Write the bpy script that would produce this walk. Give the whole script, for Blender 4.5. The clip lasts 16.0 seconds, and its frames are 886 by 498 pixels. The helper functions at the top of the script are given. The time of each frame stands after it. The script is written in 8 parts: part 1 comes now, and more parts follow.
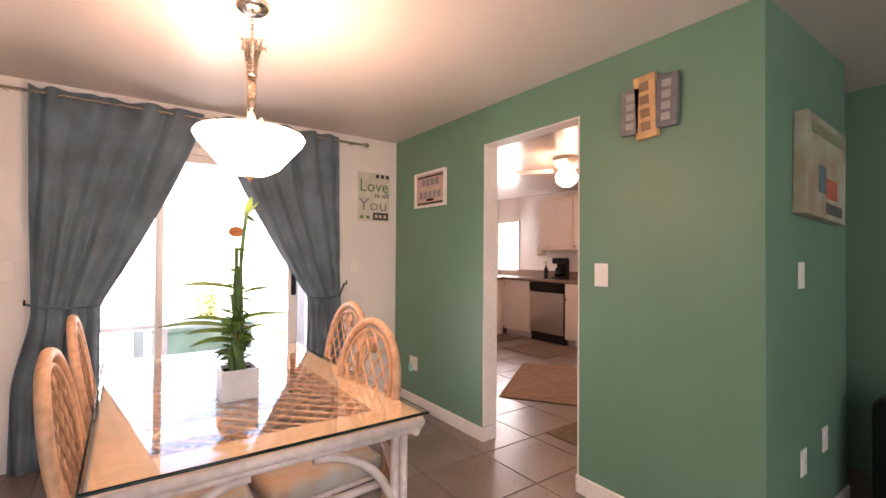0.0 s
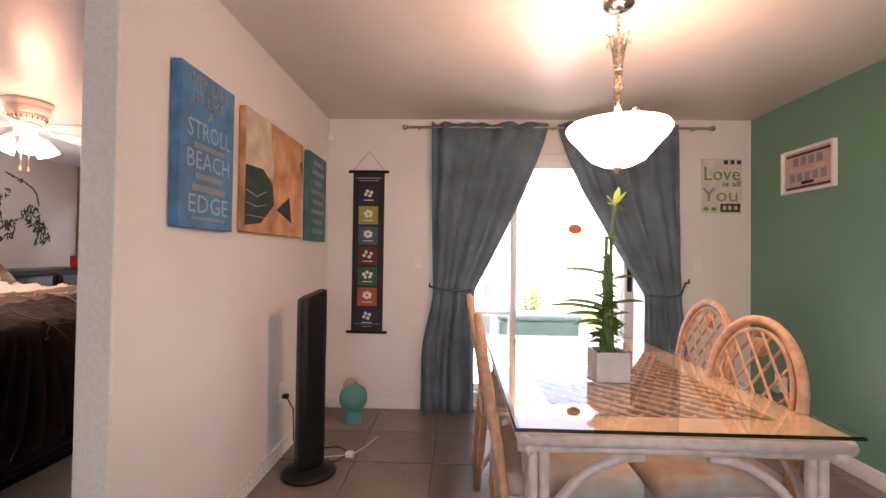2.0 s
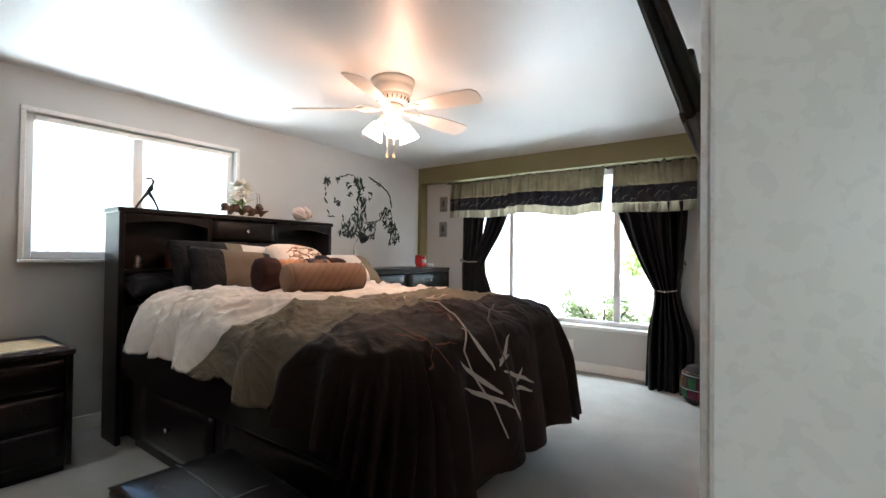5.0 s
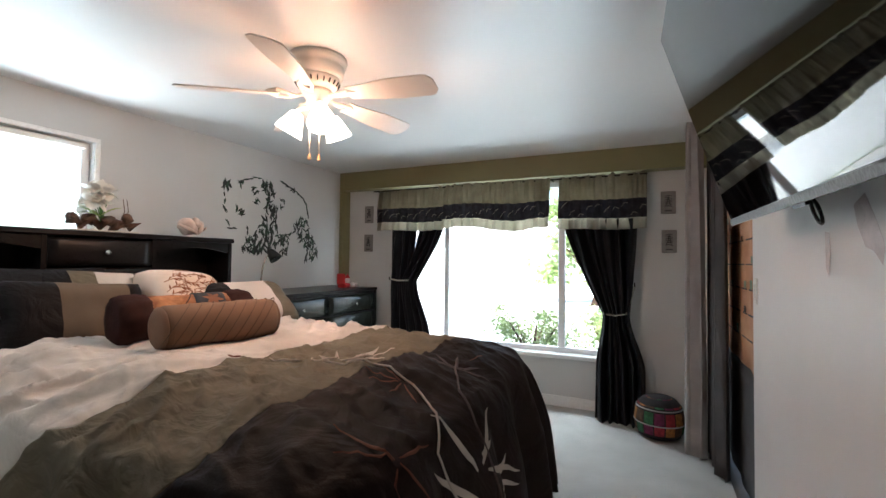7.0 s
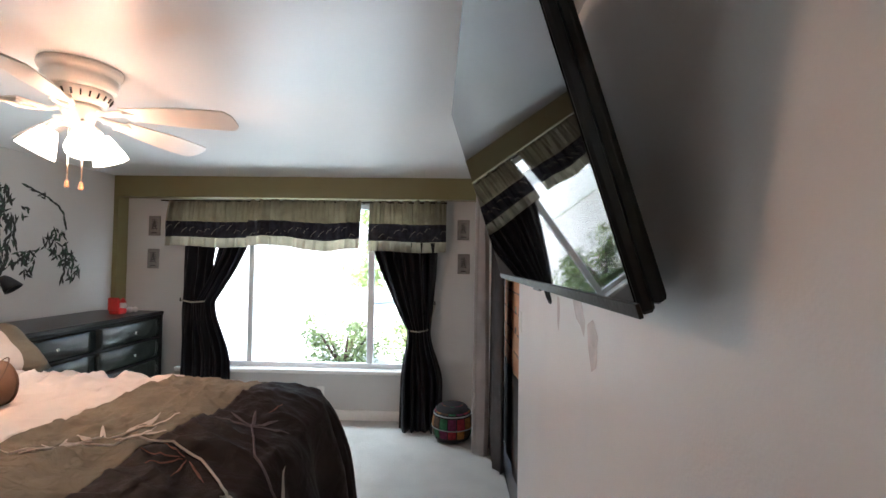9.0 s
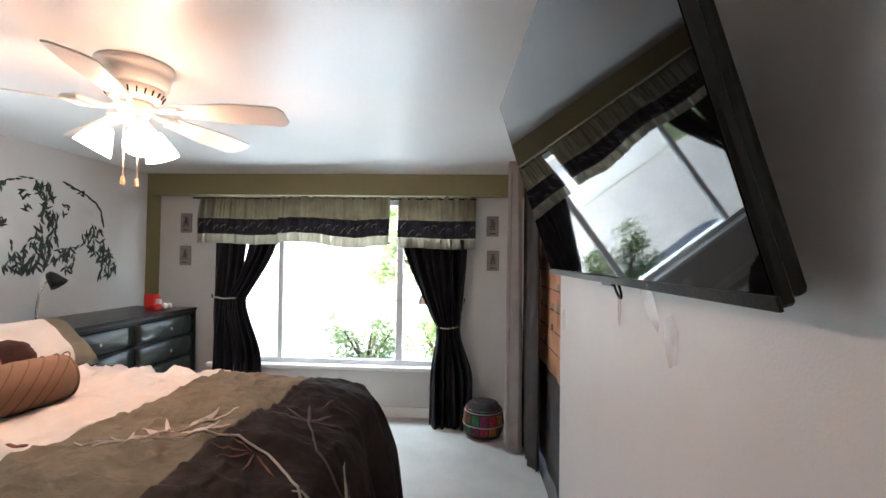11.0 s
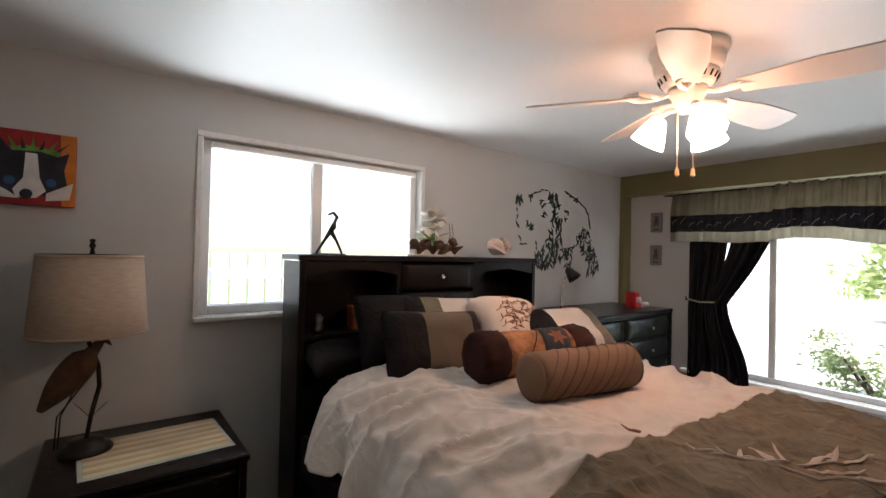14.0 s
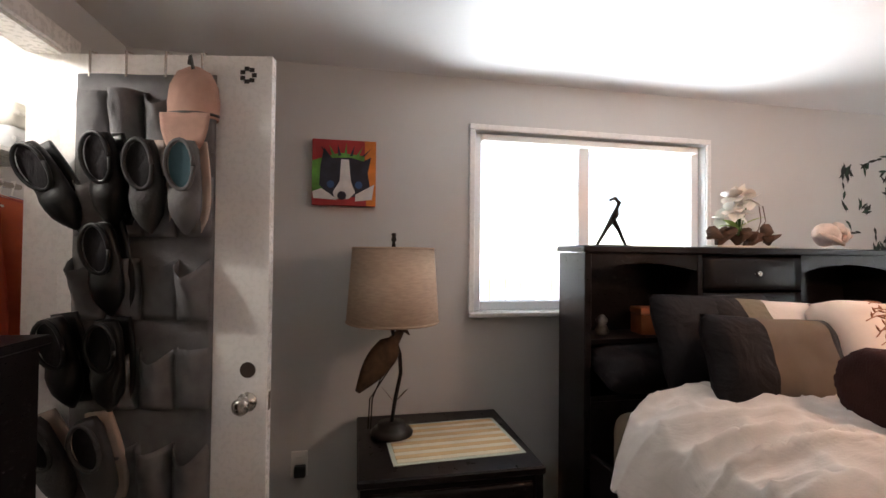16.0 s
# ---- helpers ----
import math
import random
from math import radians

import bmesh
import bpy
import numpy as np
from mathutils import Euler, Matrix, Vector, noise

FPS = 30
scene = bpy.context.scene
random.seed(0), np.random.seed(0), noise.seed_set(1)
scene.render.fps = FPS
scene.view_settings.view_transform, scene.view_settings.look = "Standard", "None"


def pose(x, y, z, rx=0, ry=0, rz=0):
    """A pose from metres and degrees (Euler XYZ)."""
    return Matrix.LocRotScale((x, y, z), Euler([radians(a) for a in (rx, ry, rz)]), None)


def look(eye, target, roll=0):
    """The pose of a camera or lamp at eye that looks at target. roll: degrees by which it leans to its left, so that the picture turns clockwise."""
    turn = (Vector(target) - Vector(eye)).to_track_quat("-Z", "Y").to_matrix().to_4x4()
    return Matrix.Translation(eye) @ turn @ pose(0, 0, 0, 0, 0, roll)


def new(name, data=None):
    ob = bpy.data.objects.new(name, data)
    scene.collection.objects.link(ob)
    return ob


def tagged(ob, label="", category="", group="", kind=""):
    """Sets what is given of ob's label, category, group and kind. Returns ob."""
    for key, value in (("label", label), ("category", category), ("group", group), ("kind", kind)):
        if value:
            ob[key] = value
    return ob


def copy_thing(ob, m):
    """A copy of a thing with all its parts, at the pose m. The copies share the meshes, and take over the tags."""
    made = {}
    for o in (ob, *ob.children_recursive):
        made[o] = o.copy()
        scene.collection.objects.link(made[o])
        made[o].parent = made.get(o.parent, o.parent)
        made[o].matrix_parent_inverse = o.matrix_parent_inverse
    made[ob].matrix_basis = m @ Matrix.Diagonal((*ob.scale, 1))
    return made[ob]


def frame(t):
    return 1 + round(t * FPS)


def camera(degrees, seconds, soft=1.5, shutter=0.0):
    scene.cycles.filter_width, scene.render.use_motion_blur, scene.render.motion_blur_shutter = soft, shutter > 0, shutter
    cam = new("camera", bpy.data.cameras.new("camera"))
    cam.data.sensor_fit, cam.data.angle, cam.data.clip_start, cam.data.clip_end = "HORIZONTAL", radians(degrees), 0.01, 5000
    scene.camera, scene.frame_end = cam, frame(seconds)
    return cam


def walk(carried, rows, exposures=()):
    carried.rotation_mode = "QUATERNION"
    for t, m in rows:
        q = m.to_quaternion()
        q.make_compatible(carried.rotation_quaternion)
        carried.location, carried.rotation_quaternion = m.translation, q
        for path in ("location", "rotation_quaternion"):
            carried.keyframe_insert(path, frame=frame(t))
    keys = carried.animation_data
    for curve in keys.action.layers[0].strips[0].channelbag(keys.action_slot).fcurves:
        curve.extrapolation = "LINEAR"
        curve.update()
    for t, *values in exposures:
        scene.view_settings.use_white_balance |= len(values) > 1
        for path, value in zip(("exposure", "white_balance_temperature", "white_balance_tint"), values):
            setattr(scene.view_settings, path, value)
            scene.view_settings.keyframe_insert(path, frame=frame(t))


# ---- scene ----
cam = camera(89.8, 16.0)
PATH = [
    (0, (-0.127, 0.236, 1.279), (1.035, 1.864, 1.305), 0.4),
    (0.5, (-0.193, 0.254, 1.264), (0.656, 2.064, 1.29), 0.6),
    (1, (-0.257, 0.265, 1.242), (0.254, 2.199, 1.269), 0.6),
    (1.5, (-0.307, 0.277, 1.221), (-0.103, 2.266, 1.254), 0.6),
    (2, (-0.384, 0.276, 1.209), (-0.451, 2.275, 1.242), 0.8),
    (2.5, (-0.525, 0.373, 1.178), (-0.83, 2.349, 1.202), 0.9),
    (3, (-0.71, 0.508, 1.153), (-1.231, 2.439, 1.17), 0.8),
    (3.5, (-0.88, 0.721, 1.14), (-1.682, 2.553, 1.15), 0.5),
    (4, (-1.065, 0.873, 1.13), (-2.188, 2.529, 1.141), 0.8),
    (6.5, (-1.948, 1.609, 1.244), (-3.139, 3.216, 1.278), 0.6),
    (7, (-1.96, 1.622, 1.288), (-2.806, 3.434, 1.344), 0.6),
    (7.5, (-1.91, 1.609, 1.412), (-2.348, 3.559, 1.475), 0.8),
    (8, (-1.888, 1.582, 1.504), (-2.023, 3.576, 1.562), 1.0),
    (10.5, (-1.979, 1.547, 1.486), (-2.016, 3.546, 1.535), 0.8),
    (11, (-2.055, 1.564, 1.487), (-2.166, 3.56, 1.53), 0.8),
    (11.5, (-2.162, 1.547, 1.48), (-2.467, 3.523, 1.518), 0.9),
    (12, (-2.254, 1.576, 1.466), (-2.815, 3.495, 1.501), 0.9),
    (12.5, (-2.337, 1.624, 1.472), (-3.225, 3.416, 1.5), 0.8),
    (13, (-2.392, 1.64, 1.47), (-3.613, 3.224, 1.492), 1.0),
    (13.5, (-2.473, 1.604, 1.462), (-3.931, 2.973, 1.483), 1.2),
    (14, (-2.616, 1.517, 1.443), (-4.21, 2.725, 1.468), 1.3),
    (14.5, (-2.747, 1.417, 1.447), (-4.432, 2.495, 1.456), 1.4),
    (15, (-2.842, 1.377, 1.421), (-4.615, 2.303, 1.438), 1.0),
    (15.5, (-2.937, 1.352, 1.406), (-4.815, 2.041, 1.432), 0.6),
    (16, (-2.987, 1.321, 1.379), (-4.949, 1.706, 1.412), 0.6),
]
walk(cam, [(t, look(eye, target, roll)) for t, eye, target, roll in PATH], exposures=[(0.0, 2.7, 7400, 28), (0.5, 2.4, 7400, 32), (1.5, 2.25, 7300, 32), (2.5, 2.55, 7100, 21), (3.2, 2.65, 6900, 12), (4.0, 2.55, 6250, 4), (6.4, 1.95, 6000, 2), (7.5, 1.95, 5950, 2), (8.2, 2.0, 5950, 4), (10.3, 2.25, 5900, 3), (11.0, 2.35, 5900, 3), (12.0, 2.33, 6000, 6), (13.2, 1.85, 6250, 8), (14.5, 1.4, 6600, 10), (15.5, 1.7, 6600, 11), (16.0, 2.1, 6600, 12)])

# ---- world, sun, lamps ----
world = bpy.data.worlds.new("sky")
scene.world = world
world.use_nodes = True
wn = world.node_tree
sky = wn.nodes.new("ShaderNodeTexSky")
sky.sky_type, sky.sun_disc = "NISHITA", False
sky.sun_elevation, sky.sun_rotation = radians(52), radians(200)
wn.links.new(sky.outputs[0], wn.nodes["Background"].inputs[0])
wn.nodes["Background"].inputs[1].default_value = 0.15

sun = new("sun", bpy.data.lights.new("sun", "SUN"))
sun.data.energy, sun.data.angle, sun.data.color = 5.0, radians(0.5), (1.0, 0.95, 0.88)
sun.matrix_world = look((0, 0, 0), (0.26, 0.70, -0.95))


def bulb(name, place, watts, colour, radius=0.04):
    ob = new(name, bpy.data.lights.new(name, "POINT"))
    ob.data.energy, ob.data.color, ob.data.shadow_soft_size = watts, colour, radius
    ob.location = place
    return ob


WARM = (1.0, 0.55, 0.35)
bulb("pendant_bulb", (0.283, 2.165, 1.80), 4.4, WARM, 0.05)
bulb("kitchen_fan_bulb", (3.60, 3.25, 2.09), 7.0, WARM, 0.05)
bulb("closet_bulb", (-4.2, -0.25, 2.16), 6.5, (1.0, 0.95, 0.9), 0.05)
FAN = Vector((-3.412, 3.283, 2.30))
for k in range(3):
    a = radians(200 + 120 * k)
    bulb("fan_bulb", (FAN.x + 0.125 * math.cos(a), FAN.y + 0.125 * math.sin(a), 1.93), 1.15, (1.0, 0.40, 0.20), 0.03)


def window_fill(name, place, target, width, height, watts):
    """An added area lamp by a window, in place of sky and ground light."""
    ob = new(name, bpy.data.lights.new(name, "AREA"))
    ob.data.shape, ob.data.size, ob.data.size_y = "RECTANGLE", width, height
    ob.data.energy, ob.data.color = watts, (0.86, 0.94, 1.0)
    ob.matrix_world = look(place, target)
    return ob


# Added lamps: the first two lie below the sills and shine up.
window_fill("west_bounce_fill", (-5.75, 2.54, 0.75), (-4.3, 2.54, 2.3), 1.3, 0.6, 22.0)
window_fill("north_bounce_fill", (-3.3, 6.55, -0.02), (-3.3, 4.6, 2.3), 2.3, 0.8, 28.0)
window_fill("north_sky_fill", (-3.3, 6.22, 2.27), (-3.2, 4.6, 0.0), 2.2, 0.3, 26.0)
window_fill("living_window_fill", (0.0, -2.62, 1.3), (0.0, 0.0, 1.3), 1.8, 1.4, 6.5)
# No opening in the kitchen wall; this added lamp hangs inside the room.
window_fill("kitchen_window_fill", (5.48, 6.12, 1.5), (3.0, 4.0, 0.6), 0.45, 0.8, 3.0)
# Added lamp flat on the patio slab, for light off the ground.
window_fill("patio_bounce_fill", (0.4, 4.6, 0.0), (0.4, 3.0, 2.0), 1.7, 0.9, 12.0)

# ---- materials ----
def mat(name, col, rough=0.5, metal=0.0, var=0.12, scale=6.0, fine=90.0, bump=0.08, col2=None, stretch=(1, 1, 1), sheen=0.0, rand=0.0, spec=0.5, coat=0.0, wrinkle=0.0, see=0.0):
    m = bpy.data.materials.new(name)
    m.use_nodes = True
    n, l = m.node_tree.nodes, m.node_tree.links
    p = n["Principled BSDF"]
    tc, mp = n.new("ShaderNodeTexCoord"), n.new("ShaderNodeMapping")
    mp.inputs["Scale"].default_value = stretch
    l.new(tc.outputs["Object"], mp.inputs[0])
    big, small = n.new("ShaderNodeTexNoise"), n.new("ShaderNodeTexNoise")
    big.inputs["Scale"].default_value, big.inputs["Detail"].default_value = scale, 5.0
    small.inputs["Scale"].default_value, small.inputs["Detail"].default_value = fine, 3.0
    for t in (big, small):
        l.new(mp.outputs[0], t.inputs["Vector"])
    ramp = n.new("ShaderNodeMapRange")
    ramp.inputs[1].default_value, ramp.inputs[2].default_value = 0.3, 0.7
    l.new(big.outputs["Fac"], ramp.inputs[0])
    mix = n.new("ShaderNodeMix")
    mix.data_type = "RGBA"
    a = [min(1, c * (1 - var)) for c in col]
    b = [min(1, c * (1 + var)) for c in (col2 or col)]
    mix.inputs[6].default_value, mix.inputs[7].default_value = (*a, 1), (*b, 1)
    l.new(ramp.outputs[0], mix.inputs[0])
    out = mix.outputs[2]
    if rand:
        oi, hs, mr = n.new("ShaderNodeObjectInfo"), n.new("ShaderNodeHueSaturation"), n.new("ShaderNodeMapRange")
        mr.inputs[3].default_value, mr.inputs[4].default_value = 1 - rand, 1 + rand
        l.new(oi.outputs["Random"], mr.inputs[0])
        l.new(mr.outputs[0], hs.inputs["Value"])
        l.new(out, hs.inputs["Color"])
        out = hs.outputs[0]
    l.new(out, p.inputs["Base Color"])
    rr = n.new("ShaderNodeMapRange")
    rr.inputs[3].default_value, rr.inputs[4].default_value = max(0.01, rough - min(0.08, rough * 0.4)), min(1, rough + min(0.08, rough * 0.4))
    l.new(small.outputs["Fac"], rr.inputs[0])
    l.new(rr.outputs[0], p.inputs["Roughness"])
    p.inputs["Metallic"].default_value = metal
    p.inputs["Specular IOR Level"].default_value = spec
    p.inputs["Sheen Weight"].default_value = sheen
    p.inputs["Coat Weight"].default_value = coat
    if bump:
        bp = n.new("ShaderNodeBump")
        bp.inputs["Strength"].default_value, bp.inputs["Distance"].default_value = bump, 0.01
        l.new(small.outputs["Fac"], bp.inputs["Height"])
        if wrinkle:
            wr, b2 = n.new("ShaderNodeTexNoise"), n.new("ShaderNodeBump")
            wr.inputs["Scale"].default_value, wr.inputs["Detail"].default_value, wr.inputs["Distortion"].default_value = 7.0, 3.0, 1.6
            l.new(mp.outputs[0], wr.inputs["Vector"])
            b2.inputs["Strength"].default_value, b2.inputs["Distance"].default_value = wrinkle, 0.05
            l.new(wr.outputs["Fac"], b2.inputs["Height"])
            l.new(b2.outputs[0], bp.inputs["Normal"])
        l.new(bp.outputs[0], p.inputs["Normal"])
    if see:
        tr, mx = n.new("ShaderNodeBsdfTranslucent"), n.new("ShaderNodeMixShader")
        l.new(out, tr.inputs["Color"])
        mx.inputs[0].default_value = see
        l.new(p.outputs[0], mx.inputs[1])
        l.new(tr.outputs[0], mx.inputs[2])
        l.new(mx.outputs[0], n["Material Output"].inputs["Surface"])
    return m


def glow(name, col, strength, base=(0.9, 0.9, 0.9)):
    m = bpy.data.materials.new(name)
    m.use_nodes = True
    p = m.node_tree.nodes["Principled BSDF"]
    p.inputs["Base Color"].default_value = (*base, 1)
    p.inputs["Emission Color"].default_value = (*col, 1)
    p.inputs["Emission Strength"].default_value = strength
    p.inputs["Roughness"].default_value = 0.35
    return m


def glass(name, rough=0.0, tint=(1, 1, 1)):
    m = bpy.data.materials.new(name)
    m.use_nodes = True
    p = m.node_tree.nodes["Principled BSDF"]
    p.inputs["Base Color"].default_value = (*tint, 1)
    p.inputs["Transmission Weight"].default_value = 1.0
    p.inputs["Roughness"].default_value = rough
    p.inputs["IOR"].default_value = 1.45
    return m


M_WALL = mat("warm_white_wall_paint", (0.76, 0.73, 0.71), 0.45, var=0.03, scale=2, fine=160, bump=0.06)
M_BEDWALL = mat("grey_white_wall_paint", (0.56, 0.55, 0.53), 0.42, var=0.03, scale=2, fine=160, bump=0.06)
M_TEAL = mat("teal_green_wall_paint", (0.118, 0.252, 0.178), 0.42, var=0.05, scale=2, fine=160, bump=0.06)
M_OLIVE = mat("olive_wall_paint", (0.20, 0.185, 0.085), 0.5, var=0.05, scale=2, fine=160, bump=0.06)
M_CEIL = mat("white_ceiling_paint", (0.70, 0.69, 0.675), 0.36, var=0.02, scale=1.5, fine=140, bump=0.05)
M_CEILSATIN = mat("satin_cream_ceiling_paint", (0.60, 0.555, 0.52), 0.24, var=0.03, scale=1.5, fine=140, bump=0.03)
M_TRIM = mat("white_gloss_trim", (0.80, 0.78, 0.75), 0.28, var=0.03, scale=4, fine=60, bump=0.02)
M_VINYL = mat("white_vinyl_window_frame", (0.82, 0.82, 0.82), 0.3, var=0.02, bump=0.0)
M_TILE = mat("grey_brown_floor_tile", (0.175, 0.14, 0.125), 0.3, var=0.10, scale=2.2, fine=30, bump=0.02, col2=(0.21, 0.17, 0.15), rand=0.10)
M_GROUT = mat("dark_grout", (0.10, 0.085, 0.075), 0.85, bump=0.3)
M_CARPET = mat("pale_grey_loop_carpet", (0.44, 0.425, 0.40), 0.95, var=0.10, scale=5, fine=240, bump=0.9, sheen=0.3)
M_ESPRESSO = mat("espresso_stained_wood", (0.006, 0.004, 0.004), 0.30, var=0.35, scale=5, fine=50, bump=0.04, stretch=(1, 1, 6), spec=0.27)
M_BLACKLEATHER = mat("black_bonded_leather", (0.005, 0.005, 0.006), 0.3, var=0.2, scale=12, fine=120, bump=0.03, spec=0.45)
M_BLACKPLASTIC = mat("black_plastic", (0.006, 0.006, 0.0065), 0.35, var=0.1, bump=0.03, spec=0.35)
M_SCREEN = mat("dark_glossy_screen", (0.004, 0.004, 0.005), 0.03, var=0.0, bump=0.0, spec=0.6)
M_RATTAN = mat("tan_rattan", (0.60, 0.36, 0.22), 0.42, var=0.22, scale=30, fine=90, bump=0.15)
M_WHITEWASH = mat("whitewashed_rattan", (0.70, 0.62, 0.58), 0.4, var=0.14, scale=25, fine=80, bump=0.15)
M_BANDWOOD = mat("pale_table_wood_band", (0.62, 0.44, 0.30), 0.35, var=0.14, scale=12, fine=60, bump=0.05, stretch=(1, 6, 1))
M_GLASS = glass("clear_glass")
M_TABLEGLASS = glass("table_glass", 0.0, (0.93, 0.98, 0.96))
M_GLASSEDGE = mat("dark_green_glass_edge", (0.01, 0.03, 0.025), 0.15, bump=0)
M_CUSHION = mat("floral_cushion_fabric", (0.58, 0.38, 0.25), 0.9, var=0.2, scale=9, fine=220, bump=0.3, col2=(0.36, 0.42, 0.42))
M_DRAPE = mat("blue_grey_suede_curtain", (0.12, 0.178, 0.222), 0.8, var=0.3, scale=5, fine=300, bump=0.2, sheen=0.08)
M_BLACKDRAPE = mat("black_taffeta_curtain", (0.006, 0.0055, 0.008), 0.5, var=0.25, scale=8, fine=300, bump=0.2, spec=0.25)
M_VALANCE = mat("olive_khaki_valance_fabric", (0.30, 0.27, 0.205), 0.8, var=0.15, scale=9, fine=300, bump=0.2, see=0.62)
M_VALBAND = mat("black_embroidered_band", (0.045, 0.044, 0.055), 0.7, var=0.35, scale=22, fine=300, bump=0.2, see=0.5)
M_VALPALE = mat("pale_khaki_valance_hem", (0.46, 0.43, 0.36), 0.8, var=0.1, scale=9, fine=300, bump=0.2, see=0.62)
M_GREYDRAPE = mat("taupe_closet_curtain", (0.29, 0.26, 0.25), 0.85, var=0.12, scale=8, fine=280, bump=0.2, sheen=0.2)
M_STEEL = mat("brushed_nickel", (0.55, 0.51, 0.46), 0.25, 1.0, var=0.08, bump=0.02)
M_BRASS = mat("warm_brushed_nickel_fitting", (0.58, 0.46, 0.36), 0.28, 1.0, var=0.08, bump=0.02)
M_DARKMETAL = mat("dark_bronze_metal", (0.03, 0.024, 0.02), 0.4, 0.8, var=0.3, scale=20, bump=0.1)
M_WHITEFAB = mat("ivory_comforter_cotton", (0.60, 0.545, 0.50), 0.85, var=0.05, scale=6, fine=260, bump=0.1, wrinkle=0.2, stretch=(0.9, 0.5, 1))
M_OLIVEFAB = mat("olive_taupe_comforter_panel", (0.16, 0.135, 0.095), 0.8, var=0.14, scale=6, fine=260, bump=0.15, wrinkle=0.45, stretch=(0.9, 1.5, 1), spec=0.3)
M_BROWNFAB = mat("dark_brown_comforter_panel", (0.017, 0.010, 0.009), 0.65, var=0.25, scale=6, fine=260, bump=0.2, wrinkle=0.3, spec=0.15)
M_FANWHITE = mat("white_fan_enamel", (0.72, 0.66, 0.60), 0.35, var=0.03, bump=0.01)
M_SHADE = glow("lit_alabaster_glass", (1.0, 0.80, 0.60), 2.2)
M_FANSHADE = glow("lit_frosted_glass", (1.0, 0.82, 0.66), 3.0)
M_CABINET = mat("white_cabinet_paint", (0.76, 0.72, 0.70), 0.35, var=0.03, bump=0.02)
M_COUNTER = mat("brown_granite_counter", (0.26, 0.19, 0.15), 0.25, var=0.5, scale=45, fine=120, bump=0.03)
M_STAINLESS = mat("stainless_steel", (0.62, 0.60, 0.58), 0.24, 1.0, var=0.06, bump=0.01, stretch=(1, 1, 20))
M_PLASTICWHITE = mat("white_plastic", (0.80, 0.78, 0.74), 0.35, var=0.03, bump=0.0)
M_LEAF = mat("bamboo_leaf", (0.10, 0.20, 0.035), 0.45, var=0.35, scale=20, fine=90, bump=0.1, see=0.35)
M_STALK = mat("bamboo_stalk", (0.10, 0.20, 0.05), 0.4, var=0.3, scale=20, fine=90, bump=0.1)


# ---- builders ----
def part(name, bm, material, parent=None, label="", smooth=False, m=None):
    """Links a bmesh as one mesh object."""
    me = bpy.data.meshes.new(name)
    bmesh.ops.recalc_face_normals(bm, faces=bm.faces)
    bm.to_mesh(me)
    bm.free()
    for x in (material if isinstance(material, (list, tuple)) else [material]):
        me.materials.append(x)
    if smooth:
        me.polygons.foreach_set("use_smooth", [True] * len(me.polygons))
    ob = new(name, me)
    if parent:
        ob.parent = parent
    if m is not None:
        ob.matrix_basis = m
    if label:
        ob["label"] = label
    return ob


def thing(name, m, label, category, group="", kind=""):
    ob = new(name)
    ob.empty_display_size = 0.1
    ob.matrix_basis = m if isinstance(m, Matrix) else pose(*m)
    return tagged(ob, label, category, group, kind)


def setting(ob, label, category):
    return tagged(ob, label, category, kind="structure")


def box(bm, x0, x1, y0, y1, z0, z1, bevel=0.0, seg=1, m=None):
    r = bmesh.ops.create_cube(bm, size=1.0)["verts"]
    t = Matrix.Translation(((x0 + x1) / 2, (y0 + y1) / 2, (z0 + z1) / 2)) @ Matrix.Diagonal((abs(x1 - x0), abs(y1 - y0), abs(z1 - z0), 1))
    bmesh.ops.transform(bm, matrix=t if m is None else m @ t, verts=r)
    if bevel:
        es = {e for v in r for e in v.link_edges}
        bmesh.ops.bevel(bm, geom=list(es), offset=bevel, segments=seg, affect="EDGES", profile=0.5)
    return bm


def B(*a, **k):
    return box(bmesh.new(), *a, **k)


def tube(bm, pts, r, seg=8, caps=True):
    pts = [Vector(p) for p in pts]
    rs = r if isinstance(r, (list, tuple)) else [r] * len(pts)
    rings, up = [], None
    for i, p in enumerate(pts):
        d = (pts[min(i + 1, len(pts) - 1)] - pts[max(i - 1, 0)]).normalized()
        if up is None:
            up = d.orthogonal().normalized()
        up = (up - d * up.dot(d)).normalized()
        side = d.cross(up)
        rings.append([bm.verts.new(p + rs[i] * (math.cos(a) * up + math.sin(a) * side)) for a in (2 * math.pi * k / seg for k in range(seg))])
    for a, b in zip(rings, rings[1:]):
        for k in range(seg):
            bm.faces.new((a[k], a[(k + 1) % seg], b[(k + 1) % seg], b[k]))
    if caps:
        bm.faces.new(rings[0][::-1])
        bm.faces.new(rings[-1])
    return bm


def T(pts, r, seg=8):
    return tube(bmesh.new(), pts, r, seg)


def lathe(bm, profile, seg=24, at=(0, 0, 0), wave=None):
    at = Vector(at)
    rings = []
    for i, (r, z) in enumerate(profile):
        if r < 1e-6:
            rings.append([bm.verts.new(at + Vector((0, 0, z)))])
        else:
            ring = []
            for k in range(seg):
                a = 2 * math.pi * k / seg
                rr = r * (1 + (wave(a, i) if wave else 0))
                ring.append(bm.verts.new(at + Vector((rr * math.cos(a), rr * math.sin(a), z))))
            rings.append(ring)
    for a, b in zip(rings, rings[1:]):
        for k in range(seg):
            q = [a[k % len(a)], a[(k + 1) % len(a)], b[(k + 1) % len(b)], b[k % len(b)]]
            q = list(dict.fromkeys(q))
            if len(q) > 2:
                bm.faces.new(q)
    return bm


